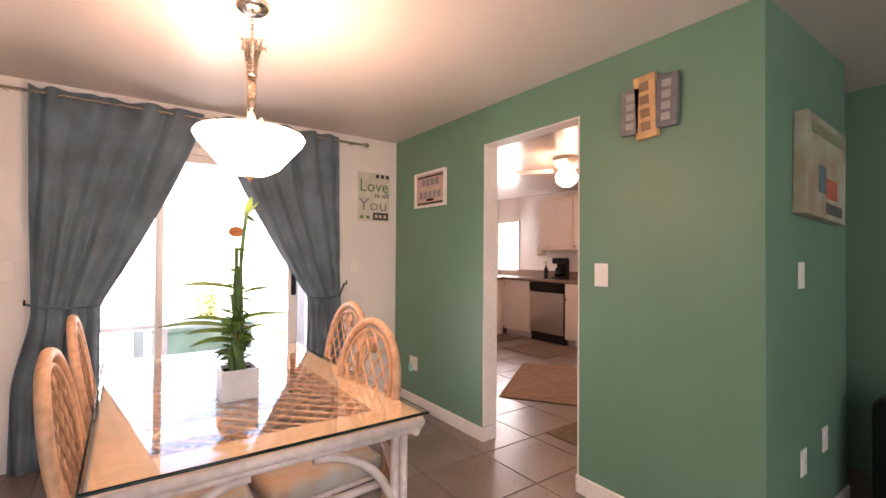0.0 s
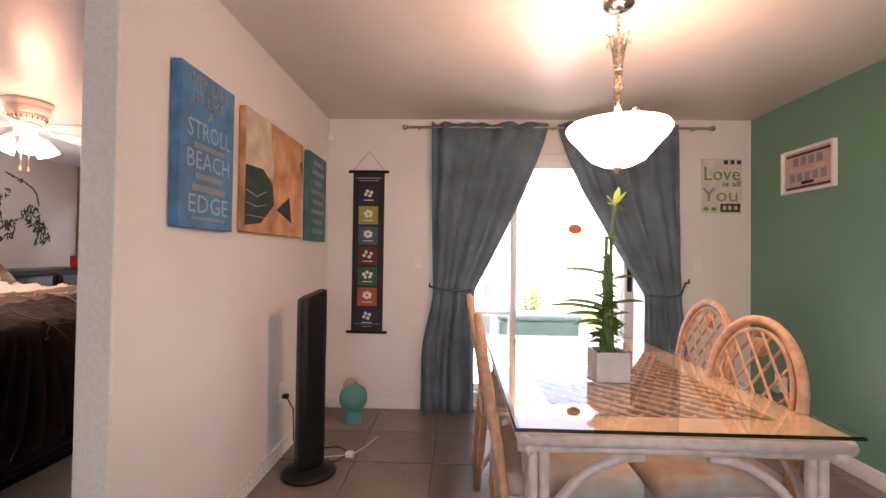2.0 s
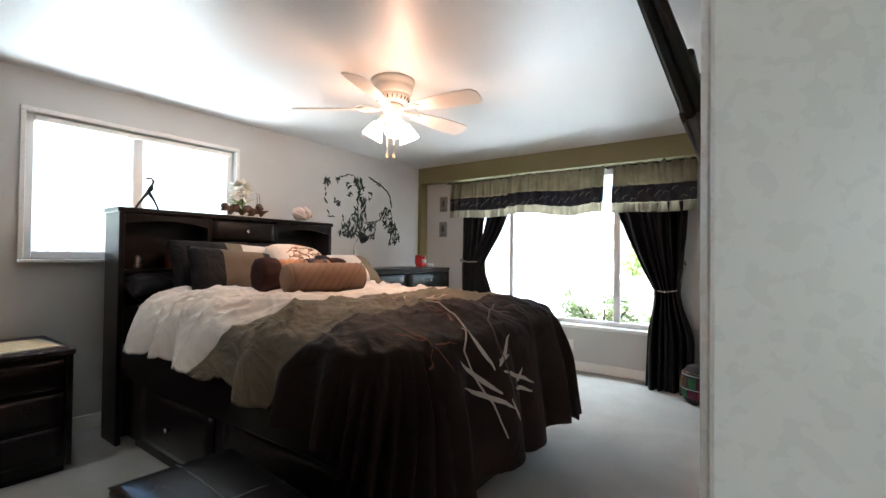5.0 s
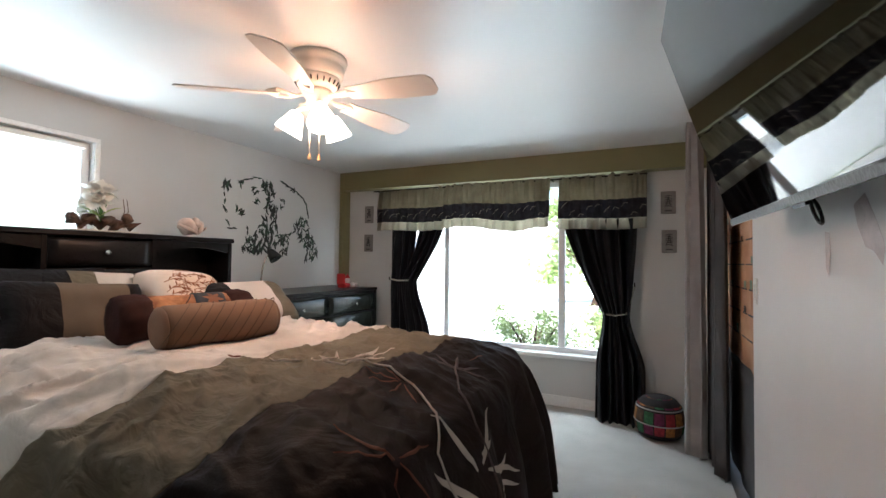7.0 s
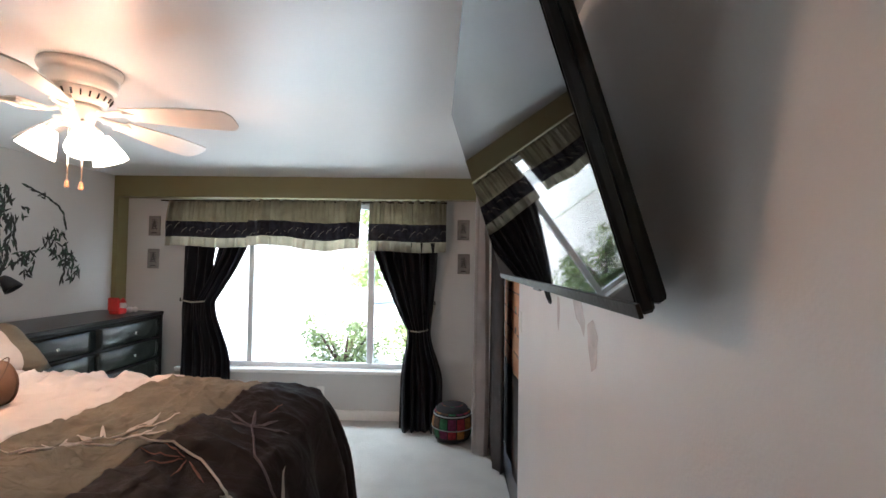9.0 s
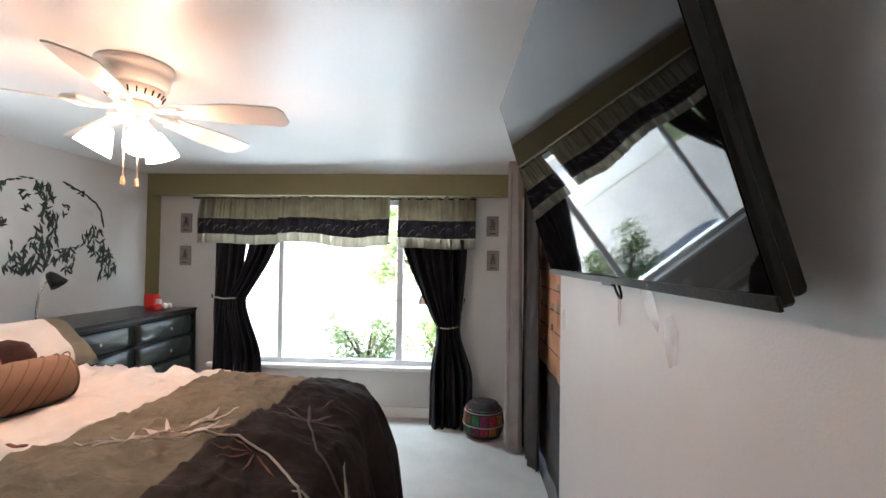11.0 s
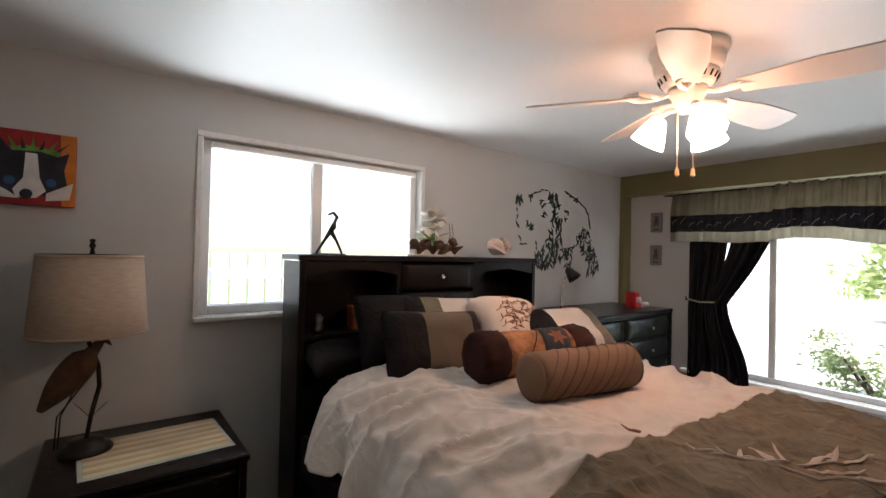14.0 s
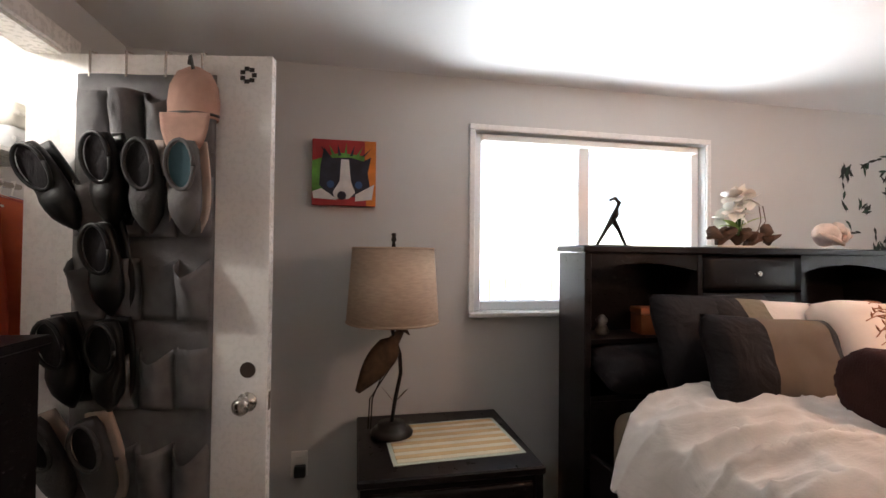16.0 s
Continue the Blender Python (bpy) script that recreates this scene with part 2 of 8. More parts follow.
def L(profile, seg=24, at=(0, 0, 0), wave=None):
    return lathe(bmesh.new(), profile, seg, at, wave)


def sheet(fn, nu, nv, thick=0.0):
    """A grid surface fn(u, v) -> place, u and v from 0 to 1; thick adds a back side."""
    bm = bmesh.new()
    g = [[bm.verts.new(fn(i / nu, j / nv)) for j in range(nv + 1)] for i in range(nu + 1)]
    for i in range(nu):
        for j in range(nv):
            bm.faces.new((g[i][j], g[i + 1][j], g[i + 1][j + 1], g[i][j + 1]))
    if thick:
        bm.normal_update()
        h = [[bm.verts.new(v.co - v.normal * thick) for v in row] for row in g]
        for i in range(nu):
            for j in range(nv):
                bm.faces.new((h[i][j], h[i][j + 1], h[i + 1][j + 1], h[i + 1][j]))
        for i in range(nu):
            bm.faces.new((g[i][0], h[i][0], h[i + 1][0], g[i + 1][0]))
            bm.faces.new((g[i][nv], g[i + 1][nv], h[i + 1][nv], h[i][nv]))
        for j in range(nv):
            bm.faces.new((g[0][j], g[0][j + 1], h[0][j + 1], h[0][j]))
            bm.faces.new((g[nu][j], h[nu][j], h[nu][j + 1], g[nu][j + 1]))
    return bm


def words(text, size, thick=0.002, align="CENTER"):
    """A flat mesh of the built-in font's letters in its x-y plane."""
    cu = bpy.data.curves.new("letters", "FONT")
    cu.body, cu.size, cu.extrude, cu.align_x, cu.align_y = text, size, thick, align, "CENTER"
    cu.resolution_u = 2
    ob = new("letters", cu)
    me = bpy.data.meshes.new_from_object(ob.evaluated_get(bpy.context.evaluated_depsgraph_get()))
    bm = bmesh.new()
    bm.from_mesh(me)
    bpy.data.objects.remove(ob)
    bpy.data.meshes.remove(me)
    return bm


def smoothstep(a, b, x):
    x = max(0.0, min(1.0, (x - a) / (b - a)))
    return x * x * (3 - 2 * x)


def lerp(a, b, t):
    return a + (b - a) * t


def wall(name, axis, p0, p1, a0, a1, z0, z1, material, holes=(), label="painted plaster wall", category="wall"):
    """A wall slab with its openings cut through: axis is the one that the slab is thin along."""
    bm = bmesh.new()
    cuts = sorted({a0, a1, *[h[0] for h in holes], *[h[1] for h in holes]})
    for u, v in zip(cuts, cuts[1:]):
        spans, z = [], z0
        for h in sorted((h for h in holes if h[0] <= u + 1e-6 and h[1] >= v - 1e-6), key=lambda h: h[2]):
            if h[2] > z:
                spans.append((z, h[2]))
            z = h[3]
        if z < z1:
            spans.append((z, z1))
        for s, e in spans:
            if axis == "x":
                box(bm, p0, p1, u, v, s, e)
            else:
                box(bm, u, v, p0, p1, s, e)
    bmesh.ops.remove_doubles(bm, verts=bm.verts, dist=0.0001)
    return setting(part(name, bm, material), label, category)


# ---- setting ----
H, HB = 2.30, 2.255
XP, XQ, YD, XG = -1.43, -1.53, 3.80, 1.885
XB, YW, YS = -5.09, 5.73, 0.35
wall("wall_west", "x", XQ, XP, -2.6, YW + 0.12, 0, H, M_WALL, [(0.72, 1.60, 0, 2.04), (4.10, 5.32, 0, 2.05)], "white painted partition wall with a doorway")
wall("wall_north", "y", YD, YD + 0.13, XP, XG, 0, H, M_WALL, [(-0.52, 1.31, 0, 2.03)], "white painted wall with a sliding door opening")
wall("wall_east", "x", XG, XG + 0.115, 1.02, 3.86, 0, H, M_TEAL, [(1.775, 2.57, 0, 2.045)], "green painted wall with an opening to the kitchen")
wall("wall_patio_east", "x", XG, XG + 0.115, 3.86, 6.4, 0, H, M_TRIM, (), "white painted outside wall of the kitchen")
wall("wall_living", "y", 0.91, 1.02, XG, 2.96, 0, H, M_TEAL, (), "green painted wall of the living room")
wall("wall_living_return", "x", 2.86, 2.96, 1.02, 1.32, 0, H, M_TEAL, (), "green painted wall return")
wall("wall_living_east", "x", 3.5, 3.62, -2.6, 1.32, 0, H, M_TEAL, (), "dark green painted wall")
wall("wall_living_south", "y", -2.72, -2.6, XQ, 3.62, 0, H, M_WALL, [(-1.0, 1.0, 0.5, 2.05)], "white painted wall with an unseen wide window")
wall("wall_kitchen_south", "y", 1.32, 1.42, 2.0, 5.6, 0, H, M_WALL)
wall("wall_kitchen_east", "x", 5.55, 5.67, 1.42, 6.4, 0, H, M_WALL)
wall("wall_kitchen_north", "y", 6.4, 6.52, 1.885, 5.67, 0, H, M_WALL)
wall("wall_bedroom_west", "x", XB - 0.13, XB, -0.7, YW + 0.12, 0, H, M_BEDWALL, [(1.89, 3.19, 1.11, 2.0)], "grey-white bedroom wall with a slider window")
wall("wall_bedroom_north", "y", YW, YW + 0.12, XB, XQ, 0, H, M_BEDWALL, [(-4.47, -2.15, 0.47, 2.03)], "white bedroom wall with a wide picture window")
wall("wall_bedroom_south", "y", YS - 0.095, YS, XB, XQ, 0, H, M_BEDWALL, [(-4.69, -3.98, 0, 2.05)], "grey-white bedroom wall with a closet doorway")
wall("wall_closet_south", "y", -0.82, -0.7, XB - 0.13, -3.2, 0, H, M_BEDWALL)
wall("wall_closet_east", "x", -3.3, -3.2, -0.7, YS - 0.095, 0, H, M_BEDWALL)
setting(part("wall_soffit", B(XB, XQ, 5.60, YW, 2.06, HB), M_OLIVE), "olive painted soffit beam over the window", "beam")
setting(part("wall_pilaster", B(XB, XB + 0.045, 5.60, YW, 0, 2.06), M_OLIVE), "olive painted wall strip", "wall")
setting(part("ceiling_bedroom", B(XB, XQ, -0.7, YW, HB, H + 0.1), M_CEIL), "smooth white painted bedroom ceiling", "ceiling")
setting(part("ceiling_dining", B(XQ, XG + 0.115, -2.6, YD + 0.13, H, H + 0.1), M_CEILSATIN), "smooth satin white dining ceiling", "ceiling")
setting(part("ceiling_kitchen", B(XG + 0.115, 5.67, -2.6, 6.52, H, H + 0.1), M_CEILSATIN), "satin white kitchen ceiling", "ceiling")
# Unseen roof slabs, added to keep the sun out of the rooms.
setting(part("roof", B(-5.9, 6.4, -3.4, 4.0, H + 0.14, H + 0.3), M_TRIM), "unseen flat pale roof that blocks the sun", "roof")
setting(part("roof_bedroom", B(-5.9, -1.3, 4.0, 6.5, H + 0.14, H + 0.3), M_TRIM), "unseen flat pale roof with eaves that block the sun", "roof")
setting(part("roof_kitchen", B(1.8, 6.4, 4.0, 7.2, H + 0.14, H + 0.3), M_TRIM), "unseen flat pale roof with eaves that block the sun", "roof")
setting(part("ceiling_patio", B(-1.4, 1.88, 3.93, 5.0, H + 0.02, H + 0.13), M_TRIM), "white patio roof", "roof")

setting(part("floor", B(XQ, 5.67, -2.72, 6.52, -0.12, -0.008), M_GROUT), "dark grout bed under the floor tiles", "floor")
setting(part("carpet", B(XB, XQ - 0.0, -0.7, YW, -0.12, 0.0), M_CARPET), "pale grey looped carpet", "carpet")


def skirting(name, axis, p0, p1, spans, material=M_TRIM, h=0.095):
    for a, b in spans:
        bm = bmesh.new()
        if axis == "x":
            box(bm, p0, p1, a, b, 0, h, bevel=0.004)
        else:
            box(bm, a, b, p0, p1, 0, h, bevel=0.004)
        setting(part(name, bm, material), "white painted baseboard", "baseboard")


skirting("baseboard", "x", XP, XP + 0.014, [(-2.58, 0.62), (1.70, YD)])
skirting("baseboard", "y", YD - 0.014, YD, [(XP + 0.014, -0.58), (1.37, XG)])
skirting("baseboard", "x", XG - 0.014, XG, [(0.896, 1.775), (2.57, YD - 0.014)])
skirting("baseboard", "y", 2.556, 2.57, [(XG - 0.014, 1.996)])
skirting("baseboard", "y", 1.775, 1.789, [(XG - 0.014, 1.996)])
skirting("baseboard", "y", 0.896, 0.91, [(XG, 2.96)])
skirting("baseboard", "x", XB, XB + 0.014, [(YS, 5.60)])
skirting("baseboard", "y", YW - 0.014, YW, [(XB + 0.045, XQ)])
skirting("baseboard", "x", XQ - 0.014, XQ, [(1.70, 4.08)])
skirting("baseboard", "y", YS, YS + 0.014, [(XB + 0.014, -4.78), (-3.88, XQ)])


def casing(name, axis, p0, p1, a0, a1, top, w=0.07, lab="white painted door casing"):
    """Trim round a doorway: two legs and a head."""
    ob = thing(name, (0, 0, 0), lab, "door frame", kind="structure")
    for u, v, s, e in ((a0 - w, a0, 0, top + w), (a1, a1 + w, 0, top + w), (a0, a1, top, top + w)):
        part("casing", B(p0, p1, u, v, s, e, bevel=0.005) if axis == "x" else B(u, v, p0, p1, s, e, bevel=0.005), M_TRIM, ob)
    return ob


frame_1 = casing("door_frame_1", "x", XQ - 0.014, XQ, 0.72, 1.60, 2.04)
part("jamb", B(XQ - 0.006, XP + 0.006, 1.585, 1.60, 0, 2.04, bevel=0.003), M_TRIM, frame_1)
part("jamb", B(XQ - 0.006, XP + 0.006, 0.72, 0.735, 0, 2.04, bevel=0.003), M_TRIM, frame_1)
part("jamb", B(XQ - 0.006, XP + 0.006, 0.735, 1.585, 2.025, 2.04), M_TRIM, frame_1)
frame_2 = casing("door_frame_2", "y", YS, YS + 0.014, -4.69, -3.98, 2.05)
part("jamb", B(-4.69, -4.678, YS - 0.099, YS + 0.004, 0, 2.05), M_TRIM, frame_2)
part("jamb", B(-3.992, -3.98, YS - 0.099, YS + 0.004, 0, 2.05), M_TRIM, frame_2)
part("jamb", B(-4.678, -3.992, YS - 0.099, YS + 0.004, 2.038, 2.05), M_TRIM, frame_2)
opening = thing("door_frame_3", (0, 0, 0), "cream painted lining of the kitchen opening", "door frame", kind="structure")
part("lining", B(XG - 0.003, XG + 0.118, 2.562, 2.57, 0.1, 2.045), M_TRIM, opening)
part("lining", B(XG - 0.003, XG + 0.118, 1.775, 1.783, 0.1, 2.045), M_TRIM, opening)
part("lining", B(XG + 0.004, XG + 0.118, 1.783, 2.562, 2.037, 2.045), M_WALL, opening)

# ---- windows ----
def window(name, axis, p, a0, a1, z0, z1, bars, label, sill=True, depth=0.05):
    """A framed window in its opening: bars lists (place, width) of the uprights."""
    ob = thing(name, (0, 0, 0), label, "window", kind="structure")
    def slab(n, u, v, s, e, q0, q1, m, lab=""):
        o = part(n, B(q0, q1, u, v, s, e, bevel=0.004) if axis == "x" else B(u, v, q0, q1, s, e, bevel=0.004), m, ob, lab)
        return o
    w = 0.045
    for u, v, s, e in ((a0, a0 + w, z0, z1), (a1 - w, a1, z0, z1), (a0 + w, a1 - w, z1 - w, z1), (a0 + w, a1 - w, z0, z0 + w)):
        slab("window_frame", u, v, s, e, p, p + depth, M_VINYL)
    edges = [a0 + w]
    for c, bw in bars:
        slab("mullion", c - bw / 2, c + bw / 2, z0 + w, z1 - w, p + 0.004, p + depth - 0.004, M_VINYL)
        edges += [c - bw / 2, c + bw / 2]
    edges.append(a1 - w)
    for u, v in zip(edges[::2], edges[1::2]):
        g = slab("pane", u, v, z0 + w, z1 - w, p + depth / 2 - 0.002, p + depth / 2 + 0.002, M_GLASS)
        g.visible_shadow = False
    return ob


win_1 = window("window_1", "y", YW + 0.05, -4.47, -2.15, 0.47, 2.03, [(-3.86, 0.05), (-2.70, 0.06)], "white vinyl picture window with side sashes")
part("window_sill", B(-4.53, -2.09, YW - 0.045, YW + 0.05, 0.43, 0.468, bevel=0.006), M_TRIM, win_1)
win_2 = window("window_2", "x", XB - 0.10, 1.89, 3.19, 1.11, 2.0, [(2.50, 0.06)], "white vinyl slider window")
part("window_sill", B(XB - 0.05, XB + 0.035, 1.86, 3.22, 1.085, 1.109, bevel=0.005), M_TRIM, win_2)
for s, e, u, v in ((1.11, 2.0, 1.86, 1.888), (1.11, 2.0, 3.192, 3.22), (2.002, 2.03, 1.86, 3.22)):
    part("casing", B(XB, XB + 0.012, u, v, s, e, bevel=0.003), M_TRIM, win_2)
part("blind_headrail", B(XB - 0.045, XB - 0.005, 1.93, 3.15, 1.955, 1.985, bevel=0.004), M_PLASTICWHITE, win_2)
# Unseen window, placed where it lights the door jamb and green wall.
window("window_3", "y", -2.70, -1.0, 1.0, 0.5, 2.05, [(0.0, 0.06)], "unseen white living room window placed to let light in")

slider = thing("door_1", (0, 0, 0), "white aluminium sliding glass patio door", "patio door", kind="structure")
def slab(n, u, v, y0, y1, s, e, m, bev=0.004):
    return part(n, B(u, v, y0, y1, s, e, bevel=bev), m, slider)
for u, v, s, e in ((-0.52, -0.47, 0, 2.03), (1.26, 1.31, 0, 2.03), (-0.47, 1.26, 1.98, 2.03), (-0.47, 1.26, -0.005, 0.03)):
    slab("door_frame", u, v, YD + 0.02, YD + 0.12, s, e, M_VINYL)
for a, b, y0, wa, wb in ((-0.47, 0.07, YD + 0.075, 0.06, 0.03), (0.045, 1.005, YD + 0.03, 0.04, 0.075)):
    for u, v, s, e in ((a, a + wa, 0.03, 1.98), (b - wb, b, 0.03, 1.98), (a + wa, b - wb, 1.92, 1.98), (a + wa, b - wb, 0.03, 0.12)):
        slab("sash", u, v, y0, y0 + 0.035, s, e, M_VINYL)
    slab("pane", a + wa, b - wb, y0 + 0.015, y0 + 0.02, 0.12, 1.92, M_GLASS, 0).visible_shadow = False
slab("handle", 0.948, 0.985, YD + 0.005, YD + 0.03, 0.95, 1.15, M_BLACKPLASTIC, 0.008)

# ---- outdoors ----
M_LAWN = mat("lawn_grass", (0.16, 0.19, 0.08), 0.9, var=0.3, scale=3, fine=60, bump=0.5)
M_CONCRETE = mat("pale_patio_concrete", (0.66, 0.64, 0.61), 0.85, var=0.1, scale=2, fine=60, bump=0.2)
M_FENCE = mat("white_vinyl_fence", (0.80, 0.80, 0.82), 0.4, var=0.03, bump=0.0)
M_BUSH = mat("garden_shrub_leaf", (0.34, 0.42, 0.17), 0.6, var=0.25, scale=4, fine=30, bump=0.1, rand=0.2, see=0.45)
setting(part("ground", B(-400, 400, -400, 400, -0.30, -0.13), M_LAWN), "green lawn that runs to the horizon", "ground")
setting(part("patio", B(-1.43, 1.885, 3.93, 11.3, -0.13, -0.03), M_CONCRETE), "pale concrete patio slab", "patio")
# Made-up slab over garden and road; its pale colour stands in for glare.
setting(part("drive", B(-20.0, -1.6, 7.0, 24.0, -0.13, -0.10), M_CONCRETE), "pale concrete slab standing in for glaring ground outdoors", "drive")

# ---- curtains ----
def drape(name, axis_y, top, tie, foot, z_top, z_tie, z_foot, folds, material, label, depth=0.08, hold=None, group="", flare=0.0):
    """A gathered curtain held by a tie-back: top, tie and foot are (left, right) spans along x at y = axis_y."""
    ob = thing(name, (0, 0, 0), label, "curtain", group)
    def fn(u, v):
        z = lerp(z_top, z_foot, v)
        vt = (z_top - z_tie) / (z_top - z_foot)
        if v < vt:
            k = v / vt
            e = k ** 1.5
            a, b = lerp(top[0], tie[0], e), lerp(top[1], tie[1], k ** 1.25)
            if tie[0] - top[0] > top[1] - tie[1]:
                a, b = lerp(top[0], tie[0], k ** 1.25), lerp(top[1], tie[1], k ** 1.5)
            amp = lerp(1.0, 0.55, e)
        else:
            k = smoothstep(0, 0.55, (v - vt) / (1 - vt))
            a, b = lerp(tie[0], foot[0], k), lerp(tie[1], foot[1], k)
            amp = lerp(0.55, 0.95, k)
        x = lerp(a, b, u)
        ph = u * folds * 2 * math.pi + 1.3 * math.sin(u * 5.1 + top[0]) + 0.5 * math.sin(3 * v) + 2.4 * noise.noise(Vector((u * 4, v * 1.6, top[0] + 3)))
        w = math.sin(ph) * (0.65 + 0.35 * math.sin(u * 9 + top[0] * 7)) + 0.3 * noise.noise(Vector((u * 9, v * 1.5, top[0])))
        y = axis_y - 0.045 + depth * amp * 0.6 * w + 0.022 * noise.noise(Vector((u * 16 + v * 3, v * 5, top[0]))) - flare * smoothstep(vt, 1, v)
        y = min(y + 0.012 * noise.noise(Vector((x * 5, z * 3, 1.7))), axis_y + 0.014)
        return Vector((x, y, z + 0.012 * noise.noise(Vector((x * 9, 0, 5))) * (1 if v in (0, 1) else 0)))
    part("cloth", sheet(fn, 110, 48, 0.004), material, ob, smooth=True)
    if hold:
        part("tie_back", T([(hold[0], axis_y - 0.002, z_tie + hold[2]), (lerp(*tie, 0.1 if hold[0] < tie[0] else 0.9), axis_y - 0.085, z_tie + 0.01), ((tie[0] + tie[1]) / 2, axis_y - 0.10, z_tie - 0.005), (lerp(*tie, 0.95 if hold[0] < tie[0] else 0.05), axis_y - 0.06, z_tie), (lerp(*tie, 0.97 if hold[0] < tie[0] else 0.03), axis_y - 0.01, z_tie + 0.01)], 0.008), hold[1], ob, "slim cord tie-back")
        part("hook", T([(hold[0], axis_y, z_tie + hold[2]), (hold[0], axis_y - 0.05, z_tie + hold[2]), (hold[0], axis_y - 0.05, z_tie + hold[2] + 0.03)], 0.006), M_DARKMETAL, ob)
    return ob


M_TEALCORD = mat("teal_cord", (0.05, 0.11, 0.13), 0.7, bump=0.2)
M_KHAKICORD = mat("khaki_cord", (0.42, 0.40, 0.32), 0.7, bump=0.2)
drape("curtain", YD - 0.02, (-0.60, 0.31), (-0.575, -0.25), (-0.66, -0.25), 2.255, 0.95, 0.0, 5.5, M_DRAPE, "blue-grey suede curtain tied back beside the patio door", hold=(-0.60, M_TEALCORD, 0.02), group="dining room curtains", depth=0.085)
drape("curtain", YD - 0.02, (0.38, 1.31), (1.06, 1.33), (1.05, 1.40), 2.255, 0.93, 0.0, 5.5, M_DRAPE, "blue-grey suede curtain tied back beside the patio door", hold=(1.38, M_TEALCORD, 0.10), group="dining room curtains", depth=0.085)
rod = thing("curtain_rod", (0, 0, 0), "brushed nickel curtain rod with ball finials", "curtain rod")
part("pole", T([(-0.80, YD - 0.07, 2.215), (1.54, YD - 0.07, 2.215)], 0.011, 10), M_STEEL, rod)
for x in (-0.81, 1.55):
    part("finial", L([(0, -0.024), (0.018, -0.016), (0.024, 0), (0.018, 0.016), (0, 0.024)], 12, (x, YD - 0.07, 2.215)), M_STEEL, rod, smooth=True)
for x in (-0.70, 0.345, 1.42):
    part("bracket", T([(x, YD, 2.215), (x, YD - 0.07, 2.205)], 0.008), M_STEEL, rod)

drape("curtain", YW - 0.02, (-4.46, -4.13), (-4.455, -4.22), (-4.46, -4.16), 1.66, 1.09, 0.02, 3.5, M_BLACKDRAPE, "black taffeta curtain hanging straight beside the picture window", hold=(-4.47, M_KHAKICORD, 0.0), group="bedroom curtains", depth=0.06)
drape("curtain", YW - 0.035, (-4.11, -3.82), (-4.32, -4.13), (-4.26, -3.97), 1.66, 1.09, 0.02, 3.5, M_BLACKDRAPE, "black taffeta curtain swept across to the tie-back", group="bedroom curtains", depth=0.06)
drape("curtain", YW - 0.055, (-2.66, -2.06), (-2.33, -2.12), (-2.38, -2.00), 1.66, 0.86, 0.0, 6, M_BLACKDRAPE, "black taffeta curtain tied back beside the picture window", hold=(-2.08, M_KHAKICORD, 0.24), group="bedroom curtains", depth=0.09, flare=0.14)


def valance(x0, x1, ztop, zbot, wave, label, lit=0.0):
    ob = thing("valance", (0, 0, 0), label, "valance", "bedroom valances")
    h = ztop - zbot
    def strip(v0, v1):
        def fn(u, v):
            z = ztop - h * lerp(v0, v1, v)
            x = lerp(x0, x1, u)
            k = lerp(v0, v1, v)
            y = YW - 0.10 - (0.012 if x0 == -3.805 else 0.0) - 0.055 * k + (0.018 + 0.016 * k) * math.sin(x * 62 + 3.2 * noise.noise(Vector((x * 4, k, 2)))) * (0.6 + 0.7 * noise.noise(Vector((x * 7, k * 0.7, 5)))) + 0.007 * (1 - 0.6 * k) * math.sin(x * 185 + 2.5 * noise.noise(Vector((x * 11, k, 9)))) + 0.02 * noise.noise(Vector((x * 9, k * 1.5, 1)))
            z += wave * k * (math.sin(u * 6.0 + 0.6) * 0.026 + 0.012 * noise.noise(Vector((x * 6, 0, 3)))) + (0.022 * noise.noise(Vector((x * 26, 0, 7))) if v0 == 0 and v == 0 else 0)
            return Vector((x, y, z))
        return sheet(fn, 150, 6, 0.003)
    part("heading", strip(0, 0.46), M_VALANCE, ob, smooth=True)
    part("band", strip(0.46, 0.80), M_VALBAND, ob, "black band embroidered with grey bamboo", smooth=True)
    part("hem", strip(0.80, 1.0), M_VALPALE, ob, smooth=True)
    rnd = random.Random(int(x0 * 100))
    for k in range(int((x1 - x0) / 0.07)):
        x = x0 + 0.03 + 0.07 * k
        z = ztop - h * rnd.uniform(0.54, 0.72)
        part("bamboo_embroidery", T([(x, YW - 0.178, z - 0.03), (x + 0.02, YW - 0.180, z), (x + 0.05, YW - 0.178, z + rnd.uniform(-0.02, 0.03))], 0.0022, 4), M_VALPALE, ob)
    return ob


valance(-4.58, -3.79, 2.03, 1.60, 0.3, "khaki and black banded valance over the window")
valance(-3.805, -2.77, 2.045, 1.60, 1.0, "khaki and black banded valance hung across the panes")
valance(-2.695, -1.985, 2.045, 1.575, 0.3, "khaki and black banded valance over the window")
vrod = thing("curtain_rod", (0, 0, 0), "thin dark curtain rod under the soffit", "curtain rod")
part("pole", T([(-4.66, YW - 0.10, 2.03), (-1.98, YW - 0.10, 2.03)], 0.007), M_DARKMETAL, vrod)
for x in (-4.62, -2.765, -2.02):
    part("bracket", T([(x, YW, 2.03), (x, YW - 0.10, 2.03)], 0.006), M_DARKMETAL, vrod)

